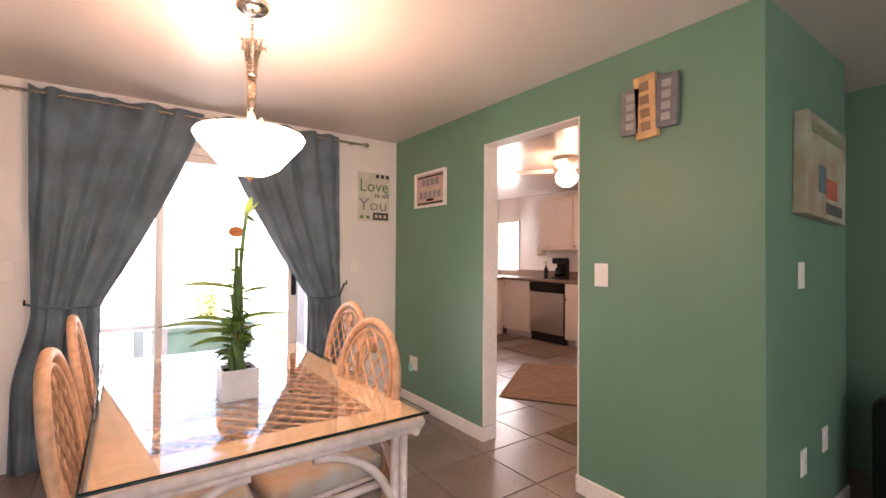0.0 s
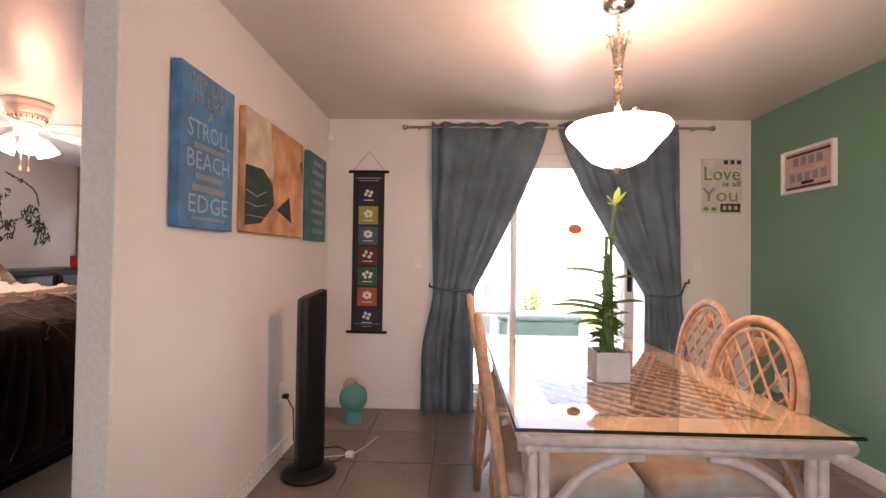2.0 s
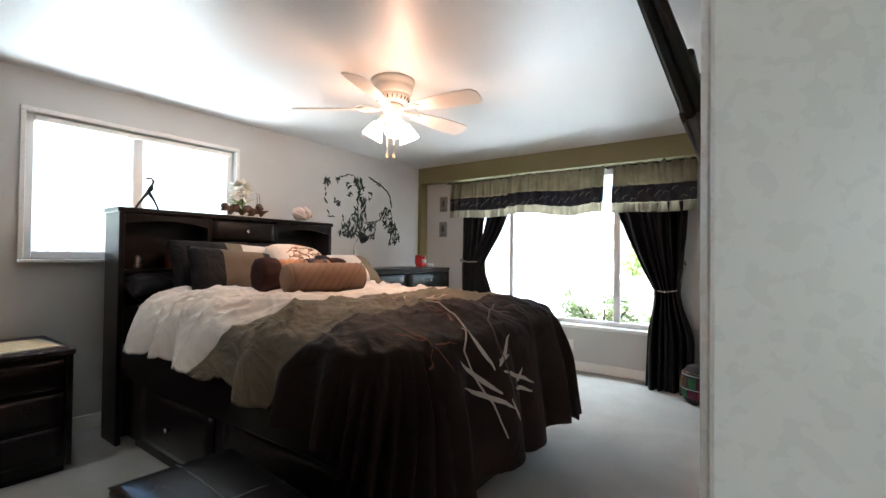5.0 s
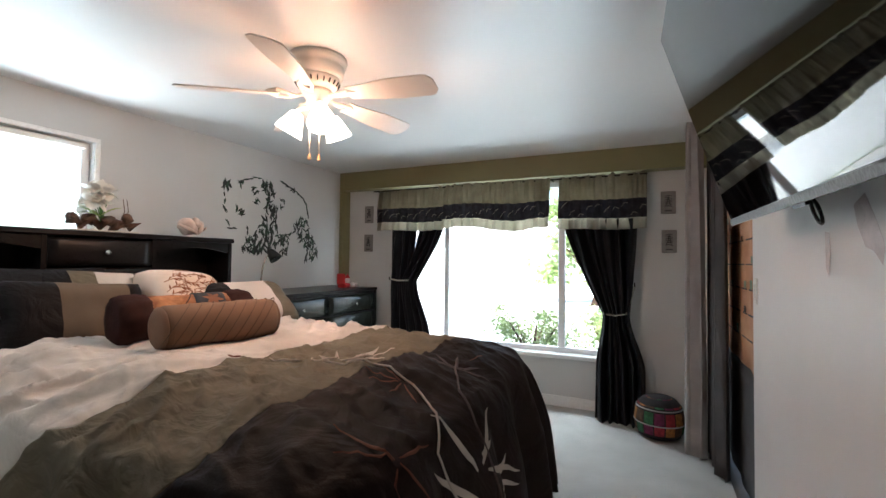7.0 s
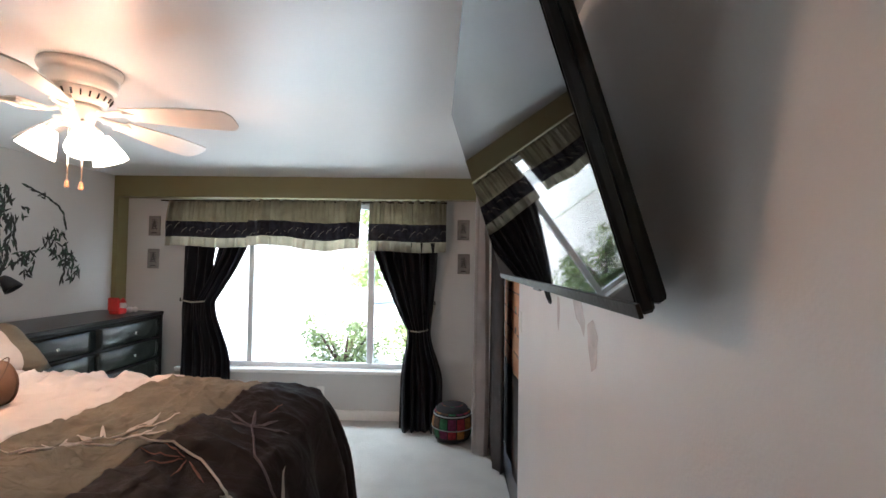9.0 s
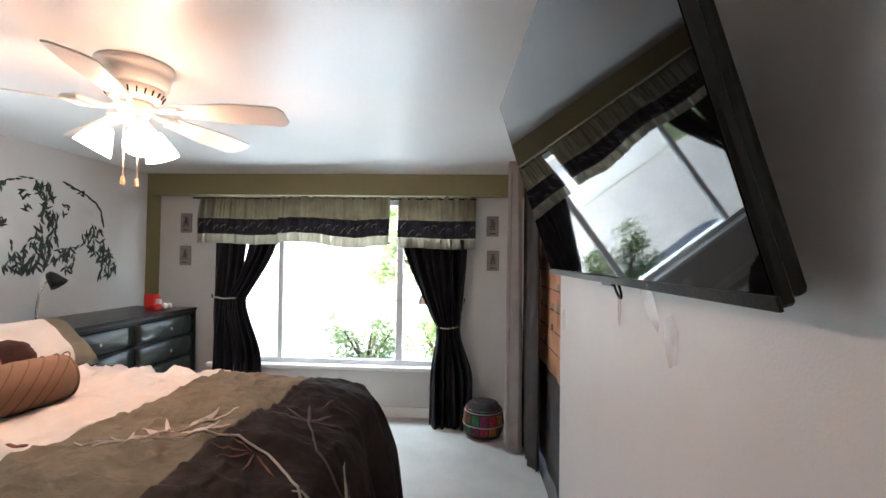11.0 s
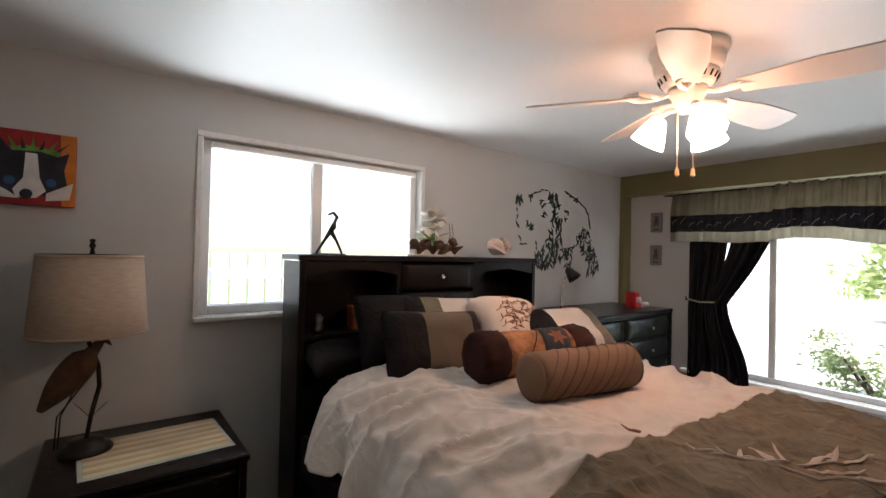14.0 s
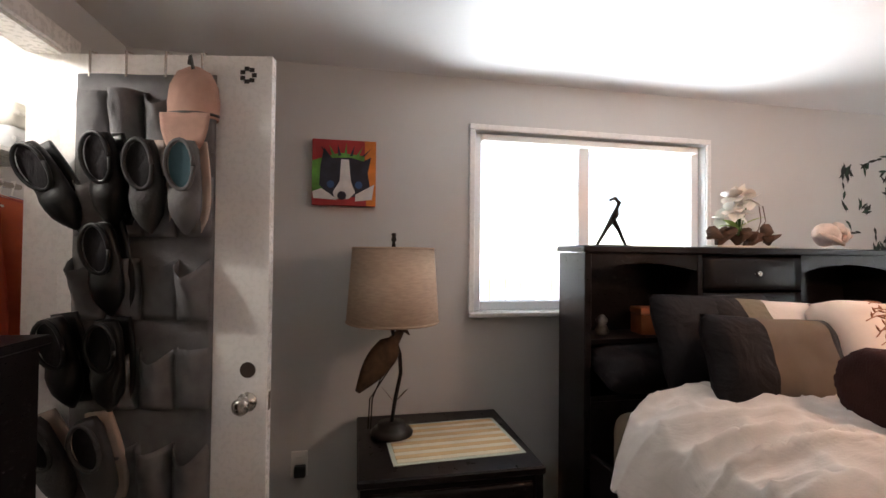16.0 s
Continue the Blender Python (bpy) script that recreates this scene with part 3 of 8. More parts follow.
# ---- bed ----
M_TANFAB = mat("tan_taupe_pillow_fabric", (0.135, 0.10, 0.07), 0.8, var=0.1, scale=8, fine=280, bump=0.15, spec=0.3)
M_KNOB = mat("satin_nickel_knob", (0.6, 0.58, 0.55), 0.25, 1.0, bump=0)
BX0, BX1, BY0, BY1 = -4.62, -2.62, 2.27, 3.79
bed = thing("bed", (0, 0, 0), "espresso storage bed with drawers in its base", "bed")
part("base", B(BX0 + 0.01, BX1, BY0, BY1, 0.06, 0.50, bevel=0.008), M_ESPRESSO, bed)
part("plinth", B(BX0 + 0.05, BX1 - 0.04, BY0 + 0.04, BY1 - 0.04, 0, 0.06), M_ESPRESSO, bed)
part("side_rail", B(BX0 + 0.01, BX1 + 0.02, BY0 - 0.03, BY0, 0.42, 0.61, bevel=0.006), M_ESPRESSO, bed)
part("foot_rail", B(BX1, BX1 + 0.03, BY0 - 0.03, BY1 + 0.03, 0.42, 0.53, bevel=0.006), M_ESPRESSO, bed)
def bowed(x0, x1, y, z0, z1, bow, axis="y", sign=-1):
    """A drawer front that swells out in the middle."""
    def fn(u, v):
        q = y + sign * (0.008 + bow * math.sin(math.pi * v) ** 0.7 * (0.4 + 0.6 * math.sin(math.pi * u)))
        a = lerp(x0, x1, u)
        return Vector((a, q, lerp(z0, z1, v))) if axis == "y" else Vector((q, a, lerp(z0, z1, v)))
    return sheet(fn, 10, 8, 0.012)


def knob(parent, p, axis="x", sign=1, r=0.013):
    m = pose(*p, 0, 90 * sign, 0) if axis == "x" else pose(*p, -90 * sign, 0, 0)
    return part("knob", L([(0.006, 0), (0.006, 0.012), (r, 0.016), (r, 0.024), (0.004, 0.028), (0, 0.028)], 12), M_KNOB, parent, smooth=True, m=m)
for x0, x1 in ((-4.35, -3.55), (-3.45, -2.70)):
    d = part("drawer", bowed(x0, x1, BY0, 0.10, 0.40, 0.02), M_ESPRESSO, bed, smooth=True)
    knob(d, ((x0 + x1) / 2, BY0 - 0.028, 0.26), "y", -1)
for y0, y1 in ((2.32, 3.0), (3.06, 3.74)):
    d = part("drawer", bowed(y0, y1, BX1, 0.10, 0.40, 0.02, "x", 1), M_ESPRESSO, bed, smooth=True)
    knob(d, (BX1 + 0.028, (y0 + y1) / 2, 0.26), "x", 1)
mattress = tagged(part("mattress", B(BX0 + 0.03, BX1 - 0.06, BY0 + 0.03, BY1 - 0.03, 0.50, 0.79, bevel=0.07, seg=3), M_TANFAB, smooth=True), "taupe sheeted mattress on the bed base", "mattress")

ZT = 0.925
SEAM1, SEAM2 = -3.27, -2.80
def near_drop(s):
    return lerp(0.22, 0.32, smoothstep(0.2, 0.85, s))


def ridge(a, b, c, k):
    return max(0.0, 1 - k * abs(noise.noise(Vector((a, b, c))))) ** 2


def cover(s, w, lift=0.0):
    """The comforter's surface: s runs from head to foot and down the end, w across from the near side to the far one."""
    length, side, r = 2.13, 1.60, 0.24
    drop_n, drop_f, drop_e = near_drop(s), 0.42, 0.58
    x = BX0 + 0.28 + s * (length - 0.28 + drop_e)
    yc = 3.03
    y = (w - 0.5) * (side + drop_n + drop_f) + (drop_f - drop_n) / 2
    sgn = math.copysign(1.0, y)
    end, half = BX0 + length, side / 2
    px, py = x - (end - r), abs(y) - (half - r)
    if px > 0 and py > 0:
        q = math.hypot(px, py)
        d, nx, ny = q - r, px / q, py / q
    elif px > py:
        d, nx, ny = px - r, 1.0, 0.0
    else:
        d, nx, ny = py - r, 0.0, 1.0
    n = noise.noise(Vector((x * 4.0, y * 5.5, 0.3))) * 0.020 + noise.noise(Vector((x * 9 + y * 4, y * 14, 2.3))) * 0.010
    n += 0.008 * math.sin(x * 30 + 9 * noise.noise(Vector((x * 3, y * 3, 7)))) * smoothstep(-3.35, -3.2, x) * (1 - smoothstep(-2.8, -2.5, x)) * (0.4 + noise.noise(Vector((x * 5, y * 3, 3))))
    n += 0.014 * abs(noise.noise(Vector((x * 2.2 + 1, y * 7 + x * 1.5, 9)))) * smoothstep(-3.2, -3.8, x)
    p = x * ny + sgn * y * nx
    crease = 1 - abs(noise.noise(Vector((x * 1.6 - y * 2.4, y * 1.2 + x * 3.0, 4.1)))) * 2.6
    n += 0.016 * max(0.0, crease) ** 3 * (0.5 + noise.noise(Vector((x * 1.7, y * 1.7, 8))))
    crease = 1 - abs(noise.noise(Vector((x * 4.0 + y * 8.0, y * 4.0 - x * 2.5, 6.7)))) * 3.6
    n += 0.012 * max(0.0, crease) ** 2 * (0.55 + 0.45 * smoothstep(-3.5, -3.2, x))
    rim = smoothstep(-0.62, -0.02, d) * (1 - smoothstep(-3.35, -3.0, x))
    n += 0.050 * rim * max(0.0, 1 - 2.4 * abs(noise.noise(Vector((x * 8.5 + sgn * y * 3.0, y * 1.3, 11.3))))) ** 2
    olive = smoothstep(-3.3, -3.15, x) * (1 - 0.6 * smoothstep(-2.78, -2.6, x))
    n += (0.003 + 0.005 * olive) * ridge(x * 14 + y * 3, y * 4.0 - x * 2, 21.0, 4.2) + (0.002 + 0.004 * olive) * ridge(x * 5 - y * 6, y * 16 + x * 12, 17.0, 4.0)
    n += 0.009 * (1 - olive) * ridge(x * 2.0 + y * 1.5, y * 9.0 - x * 4.0, 14.5, 4.4)
    n += 0.008 * (1 - olive) * smoothstep(0.15, -0.6, y) * ridge(x * 1.3 + y * 1.7, y * 4.0 - x * 6.5, 33.0, 3.0)
    if d <= 0:
        dz = -0.10 * max(0.0, 1 + d / 0.36) ** 2
        ox, oy = x, y
    else:
        hang = d if d < 0.5 else 0.5 + 0.45 * (d - 0.5)
        out = 0.055 * (1 - math.exp(-hang * 10)) + 0.13 * hang
        if sgn < 0 and ny > 0.9:
            out *= 0.6
        out += 0.042 * math.sin(p * 17 + 3.5 * noise.noise(Vector((p * 2, 0, 4)))) * min(1, hang / 0.25)
        ox, oy = x - nx * d + nx * out, y - sgn * ny * d + sgn * ny * out
        dz = -0.10 - hang * (1 - 0.35 * math.exp(-hang * 12))
        n *= 0.5
    return Vector((ox, yc + oy, ZT + dz + n + lift))
comforter = thing("comforter", (0, 0, 0), "ivory, olive and brown banded comforter with bamboo embroidery", "comforter")
total = 2.13 - 0.28 + 0.58


def seam(w, far, edge, hem):
    """How far down the comforter a seam runs: it slants headward where the cloth hangs on the near side."""
    x = lerp(edge, far, smoothstep(0.05, 1.0, w)) if w > 0.14 else lerp(hem, edge, w / 0.14)
    return (x - BX0 - 0.28) / total


SEAMS = [lambda w: 0.0, lambda w: seam(w, -3.185, -3.29, -3.60), lambda w: seam(w, -2.76, -2.83, -3.06), lambda w: 1.0]
for nm, k, m, nu, lab in (("ivory_panel", 0, M_WHITEFAB, 120, "ivory cotton panel"), ("olive_panel", 1, M_OLIVEFAB, 64, "olive taupe panel"), ("brown_panel", 2, M_BROWNFAB, 70, "dark brown panel")):
    cl_ = part(nm, sheet(lambda u, v: cover(lerp(SEAMS[k](v), SEAMS[k + 1](v), u), v), nu, 210), m, comforter, lab, smooth=True)
    so = cl_.modifiers.new("thickness", "SOLIDIFY")
    so.thickness, so.offset = 0.010, -1.0 if cl_.data.polygons[0].normal.z > 0 else 1.0
M_THREAD = mat("pale_embroidery_thread", (0.46, 0.40, 0.34), 0.7, bump=0.2)
M_RUST = mat("rust_embroidery_thread", (0.13, 0.035, 0.016), 0.7, bump=0.2)
M_DULL = mat("dull_violet_brown_thread", (0.07, 0.045, 0.045), 0.7, bump=0.2)


def on_cloth(x, y, lift=0.006):
    """The place on the comforter at x along the bed and y across it, both measured along the cloth."""
    s = (x - BX0 - 0.28) / total
    dn = near_drop(s)
    return cover(s, ((y - 3.03) - (0.42 - dn) / 2) / (2.02 + dn) + 0.5, lift)


def sewn_stem(pts, r, m):
    fine = []
    for (xa, ya), (xb, yb) in zip(pts, pts[1:]):
        fine += [on_cloth(lerp(xa, xb, k / 4), lerp(ya, yb, k / 4)) for k in range(4)]
    part("bamboo_stem", T(fine + [on_cloth(*pts[-1])], r, 5), m, comforter, "embroidered bamboo stem")


def sewn_leaf(xa, ya, ln, turn, width, m):
    """An appliqued leaf that starts at xa, ya and points turn degrees from the bed's length."""
    a = radians(turn)
    c, s_ = math.cos(a), math.sin(a)
    bm = bmesh.new()
    rows = []
    for k in range(9):
        t = k / 8
        q = 0.68 * width * (math.sin(math.pi * min(1, 0.08 + 0.92 * t)) ** 0.8 if k < 8 else 0.03)
        rows.append([bm.verts.new(on_cloth(xa + c * ln * t - s_ * e, ya + s_ * ln * t + c * e, 0.005 + (0.003 if e == 0 else 0))) for e in (-q, 0, q)])
    for p, r in zip(rows, rows[1:]):
        for i in (0, 1):
            bm.faces.new((p[i], p[i + 1], r[i + 1], r[i]))
    part("leaf", bm, m, comforter, "embroidered bamboo leaf", smooth=True)


END = BX0 + 2.13
sewn_stem([(-3.16, 2.80), (-3.02, 2.86), (-2.88, 2.885), (-2.75, 2.905), (-2.65, 2.885), (-2.56, 2.82), (-2.49, 2.74), (END + 0.06, 2.69), (END + 0.16, 2.73), (END + 0.28, 2.80), (END + 0.42, 2.85)], 0.0038, M_THREAD)
sewn_stem([(-3.05, 2.85), (-2.97, 2.93), (-2.90, 3.03)], 0.003, M_THREAD)
sewn_stem([(-3.12, 2.79), (-3.08, 2.87), (-3.0, 2.90)], 0.0028, M_THREAD)
for x, y, ln, turn, w in ((-2.96, 2.95, 0.13, 75, 0.013), (-2.93, 3.0, 0.13, 55, 0.012), (-2.95, 2.93, 0.11, 25, 0.011), (-2.98, 2.92, 0.10, 130, 0.011), (-3.0, 2.90, 0.09, 155, 0.010), (-3.07, 2.85, 0.08, 110, 0.011), (-2.92, 3.02, 0.09, 95, 0.010), (-3.04, 2.87, 0.10, 175, 0.008), (-3.10, 2.82, 0.09, 190, 0.008), (-2.88, 2.89, 0.10, 40, 0.009)):
    sewn_leaf(x, y, ln, turn, w, M_THREAD)
for x, y, ln, turn, w in ((-2.70, 2.86, 0.10, 200, 0.008), (-2.69, 2.86, 0.10, 235, 0.008), (-2.68, 2.86, 0.10, 280, 0.009), (-2.67, 2.86, 0.11, 320, 0.009), (-2.69, 2.87, 0.08, 165, 0.008), (END + 0.0, 2.50, 0.15, 190, 0.011), (END + 0.0, 2.51, 0.14, 230, 0.010), (END + 0.01, 2.52, 0.11, 20, 0.010), (END + 0.0, 2.53, 0.13, 80, 0.011), (END + 0.02, 2.50, 0.11, 320, 0.010), (-2.62, 3.30, 0.10, 80, 0.010)):
    sewn_leaf(x, y, ln, turn, 0.6 * w, M_RUST)
for x, y, ln, turn, w in ((0.15, 2.87, 0.21, 118, 0.016), (0.16, 2.84, 0.21, 207, 0.015), (0.17, 2.89, 0.25, 70, 0.015), (0.25, 2.95, 0.16, 75, 0.014), (0.25, 2.85, 0.26, 232, 0.015), (0.32, 2.92, 0.29, 243, 0.015), (0.13, 2.88, 0.10, 95, 0.012), (0.28, 2.90, 0.12, 30, 0.012), (0.30, 2.98, 0.14, 140, 0.012)):
    sewn_leaf(END + x, y, ln, turn, w, M_THREAD)
sewn_stem([(-2.63, 3.17), (-2.58, 3.08), (-2.53, 2.98), (END + 0.06, 2.92), (END + 0.3, 2.92)], 0.004, M_DULL)
for turn in (35, 70, 110, 150, 190):
    sewn_leaf(-2.62, 3.16, 0.13, turn, 0.010, M_DULL)
bm = bmesh.new()
for k in range(6):
    p = on_cloth(-3.37 + 0.013 * k, 2.785 - 0.003 * k, 0.006)
    box(bm, p.x - 0.006, p.x + 0.006, p.y - 0.006, p.y + 0.006, p.z - 0.002, p.z + 0.003)
part("stitched_mark", bm, M_RUST, comforter, "small rust stitched characters")

# headboard with shelves
hb = thing("headboard", (0, 0, 0), "espresso bookcase headboard with shelves and drawers", "headboard")
HX0, HX1, HY0, HY1, HT = -4.86, -4.63, 2.225, 3.83, 1.43
part("side_panel", B(HX0, HX1, HY0, HY0 + 0.03, 0, HT - 0.03, bevel=0.003), M_ESPRESSO, hb)
part("side_panel", B(HX0, HX1, HY1 - 0.03, HY1, 0, HT - 0.03, bevel=0.003), M_ESPRESSO, hb)
part("top", B(HX0 - 0.005, HX1 + 0.012, HY0 - 0.01, HY1 + 0.01, HT - 0.03, HT, bevel=0.005), M_ESPRESSO, hb)
part("back_panel", B(HX0, HX0 + 0.012, HY0 + 0.03, HY1 - 0.03, 0.05, HT - 0.03), M_ESPRESSO, hb)
part("lower_panel", B(HX1 - 0.03, HX1, HY0 + 0.03, HY1 - 0.03, 0.05, 0.80), M_ESPRESSO, hb)
for y in (2.76, 3.29):
    part("divider", B(HX0 + 0.012, HX1 - 0.003, y - 0.011, y + 0.011, 0.80, HT - 0.03), M_ESPRESSO, hb)
for y0, y1 in ((HY0 + 0.03, 2.749), (3.301, HY1 - 0.03)):
    part("shelf", B(HX0 + 0.012, HX1 - 0.004, y0, y1, 1.03, 1.05), M_ESPRESSO, hb)
    part("shelf", B(HX0 + 0.012, HX1 - 0.004, y0, y1, 0.80, 0.82), M_ESPRESSO, hb)
    part("apron", sheet(lambda u, v: Vector((HX1 - 0.02, lerp(y0, y1, u), lerp(HT - 0.03, HT - 0.10 + 0.03 * math.sin(math.pi * u), v))), 12, 2, 0.014), M_ESPRESSO, hb)
for z0, z1 in ((1.245, 1.39), (1.09, 1.235), (0.90, 1.08)):
    d = part("drawer", bowed(2.775, 3.275, HX1 - 0.01, z0, z1, 0.012, "x", 1), M_ESPRESSO, hb, smooth=True)
    knob(d, (HX1 + 0.012, 3.025, (z0 + z1) / 2), "x", 1)

def pillow(name, w, h, d, m, material, label, category="pillow", bands=(), seed=1):
    """A stuffed pillow in its x-z plane; bands are (from, to, material) spans along its width."""
    ob = thing(name, m, label, category)
    def fn_side(sgn, a, b):
        def fn(u, v):
            p, q = lerp(a, b, u) * 2 - 1, v * 2 - 1
            t = max(0.0, (1 - p ** 4)) ** 0.5 * max(0.0, (1 - q ** 4)) ** 0.5
            pinch = 1 - 0.07 * (abs(p) ** 3 * (1 - abs(q)) + abs(q) ** 3 * (1 - abs(p)))
            y = sgn * d / 2 * t + 0.012 * noise.noise(Vector((p * 2.3, q * 2.3, seed + sgn))) * t
            x = p * w / 2 * (1 - 0.05 * (1 - abs(q)) ** 2 * abs(p) ** 4)
            z = q * h / 2 * (1 - 0.05 * (1 - abs(p)) ** 2 * abs(q) ** 4)
            return Vector((x, y, z + h / 2))
        return fn
    spans = bands or ((0, 1, material),)
    for a, b, mm in spans:
        bm = bmesh.new()
        for sgn in (-1, 1):
            g = fn_side(sgn, a, b)
            nu, nv = max(6, int(22 * (b - a))), 18
            vs = [[bm.verts.new(g(i / nu, j / nv)) for j in range(nv + 1)] for i in range(nu + 1)]
            for i in range(nu):
                for j in range(nv):
                    bm.faces.new((vs[i][j], vs[i + 1][j], vs[i + 1][j + 1], vs[i][j + 1]))
        bmesh.ops.remove_doubles(bm, verts=bm.verts, dist=0.0005)
        part("pillow_panel" if bands else "pillow_case", bm, mm, ob, smooth=True)
    return ob


def bolster(m, length, r, material, label, seams, seam_mat, ends, fringe=None):
    """A round bolster cushion along its x axis."""
    ob = thing("bolster", m, label, "bolster cushion")
    prof = [(0, 0), (r * 0.5, 0.0), (r * 0.86, 0.006), (r * 0.98, 0.025)] + [(r * (1 + 0.012 * math.sin(9 * k)), 0.03 + (length - 0.06) * k / 14) for k in range(15)] + [(r * 0.98, length - 0.025), (r * 0.86, length - 0.006), (r * 0.5, length), (0, length)]
    t = pose(-length / 2, 0, r, 0, 90, 0)
    bm = L(prof, 30, wave=lambda a, i: 0.015 * math.sin(2 * a + i))
    bmesh.ops.transform(bm, matrix=t, verts=bm.verts)
    part("cover", bm, material, ob, smooth=True)
    for s in seams:
        pts = []
        for k in range(31):
            a = 2 * math.pi * k / 30
            pts.append((-length / 2 + s * length + 0.075 * math.sin(a + 0.6), (r + 0.001) * math.cos(a), r + (r + 0.001) * math.sin(a)))
        part("piping", T(pts, 0.0022, 5), seam_mat, ob)
    for sx in (-1, 1):
        e = L([(0.0, 0.012), (r * 0.5, 0.010), (r * 0.8, 0.004), (r * 0.95, -0.006), (r * 0.9, -0.012), (0.0, -0.012)], 24)
        bmesh.ops.transform(e, matrix=pose(sx * length / 2, 0, r, 0, 90 * sx, 0), verts=e.verts)
        part("end_panel", e, ends, ob, smooth=True)
        if fringe:
            f = L([(r * 0.99, -0.11), (r * 1.06, -0.10), (r * 1.10, -0.06), (r * 1.12, -0.02), (r * 1.02, 0.012), (r * 0.7, 0.016), (0.0, 0.014)], 64, wave=lambda a2, i: 0.045 * math.sin(17 * a2 + i * 1.7) * math.sin(7 * a2 + i))
            bmesh.ops.transform(f, matrix=pose(sx * length / 2, 0, r, 0, 90 * sx, 0), verts=f.verts)
            part("ruffle", f, fringe, ob, "dark brown ruffled end", smooth=True)
    return ob


M_BLACKFAB = mat("black_pillow_fabric", (0.008, 0.006, 0.007), 0.65, var=0.2, scale=8, fine=280, bump=0.15, spec=0.2, wrinkle=0.3)
M_PRINT = mat("ivory_print_with_rust_twigs", (0.72, 0.62, 0.54), 0.8, var=0.06, scale=12, fine=280, bump=0.15)
M_RUSTFAB = mat("rust_orange_bolster_fabric", (0.24, 0.075, 0.028), 0.75, var=0.45, scale=16, fine=260, bump=0.2, wrinkle=0.4, col2=(0.34, 0.15, 0.06))
M_BROWNVELVET = mat("dark_brown_velvet", (0.035, 0.011, 0.009), 0.8, var=0.3, scale=12, fine=200, bump=0.3, spec=0.2)
M_BOXRUST = mat("bright_rust_motif", (0.20, 0.075, 0.035), 0.75, var=0.2, scale=20, bump=0.1)
M_BOLSTER_SEAM = mat("brown_pleat_seam", (0.13, 0.075, 0.045), 0.8, bump=0.1)
M_BOLSTER = mat("tan_pleated_bolster_fabric", (0.20, 0.115, 0.072), 0.75, var=0.1, scale=8, fine=260, bump=0.2, spec=0.3)
# pillows lean on the headboard; local x runs along world y
pillow("pillow", 0.52, 0.24, 0.15, pose(-4.50, 2.52, 0.90, -70, 0, 92), M_BLACKFAB, "black pillow with white piping lying flat by the headboard", seed=7)
pillow("pillow", 0.54, 0.36, 0.16, pose(-4.43, 2.72, 0.90, -20, 0, 90), M_BLACKFAB, "black pillow propped against the headboard", seed=2)
pillow("pillow", 0.56, 0.34, 0.15, pose(-4.38, 2.92, 0.91, -26, 4, 92), M_WHITEFAB, "ivory and khaki pillow with a black end", seed=3, bands=((0, 0.22, M_BLACKFAB), (0.22, 0.42, M_OLIVEFAB), (0.42, 1, M_WHITEFAB)))
pillow("pillow", 0.58, 0.31, 0.17, pose(-4.21, 2.735, 0.885, -20, 4, 95), M_TANFAB, "taupe pillow with black ends", seed=4, bands=((0, 0.30, M_BLACKFAB), (0.30, 0.82, M_TANFAB), (0.82, 1, M_BLACKFAB)))
printed = pillow("pillow", 0.46, 0.34, 0.25, pose(-4.22, 3.26, 0.92, -38, 6, 94), M_PRINT, "ivory pillow printed with rust twigs", seed=5)
pillow("pillow", 0.62, 0.34, 0.18, pose(-4.04, 3.53, 0.91, -52, 0, 82), M_WHITEFAB, "ivory pillow with black and khaki ends", seed=6, bands=((0, 0.34, M_BLACKFAB), (0.34, 0.76, M_WHITEFAB), (0.76, 1, M_OLIVEFAB)))
rusty = bolster(pose(-3.93, 3.01, 0.925, 0, 0, 80), 0.56, 0.098, M_RUSTFAB, "rust orange bolster with dark brown ruffled ends", (0.42, 0.68), M_BLACKFAB, M_BROWNVELVET, M_BROWNVELVET)
bolster(pose(-3.63, 2.95, 0.93, 0, 0, 80), 0.49, 0.088, M_BOLSTER, "tan pleated bolster lying on the comforter", (0.12, 0.22, 0.32, 0.42, 0.52, 0.62, 0.72, 0.82, 0.9), M_BOLSTER_SEAM, M_BOLSTER)

M_NAVY = mat("navy_black_motif_cloth", (0.012, 0.014, 0.022), 0.7, var=0.3, scale=20, fine=260, bump=0.15)
part("motif_band", sheet(lambda u, v: Vector((lerp(0.02, 0.16, u) + 0.02 * math.cos(lerp(0, 2 * math.pi, v)), 0.1005 * math.cos(2 * math.pi * v), 0.098 + 0.1005 * math.sin(2 * math.pi * v))), 6, 40, 0.002), M_NAVY, rusty, "navy band with a rust star flower", smooth=True)
for k in range(6):
    petal = bmesh.new()
    a = k * math.pi / 3 + 0.3
    rows = []
    for j in range(5):
        q = 0.011 * math.sin(math.pi * (0.1 + 0.88 * j / 4))
        line = []
        for e in (-q, q):
            lx, la = 0.012 * j * math.cos(a) - e * math.sin(a), 0.012 * j * math.sin(a) + e * math.cos(a)
            ph = 2.25 + la / 0.1035
            line.append(petal.verts.new((0.09 + lx, 0.1035 * math.cos(ph), 0.098 + 0.1035 * math.sin(ph))))
        rows.append(line)
    for p_, r_ in zip(rows, rows[1:]):
        petal.faces.new((p_[0], p_[1], r_[1], r_[0]))
    part("star_petal", petal, M_BOXRUST, rusty)

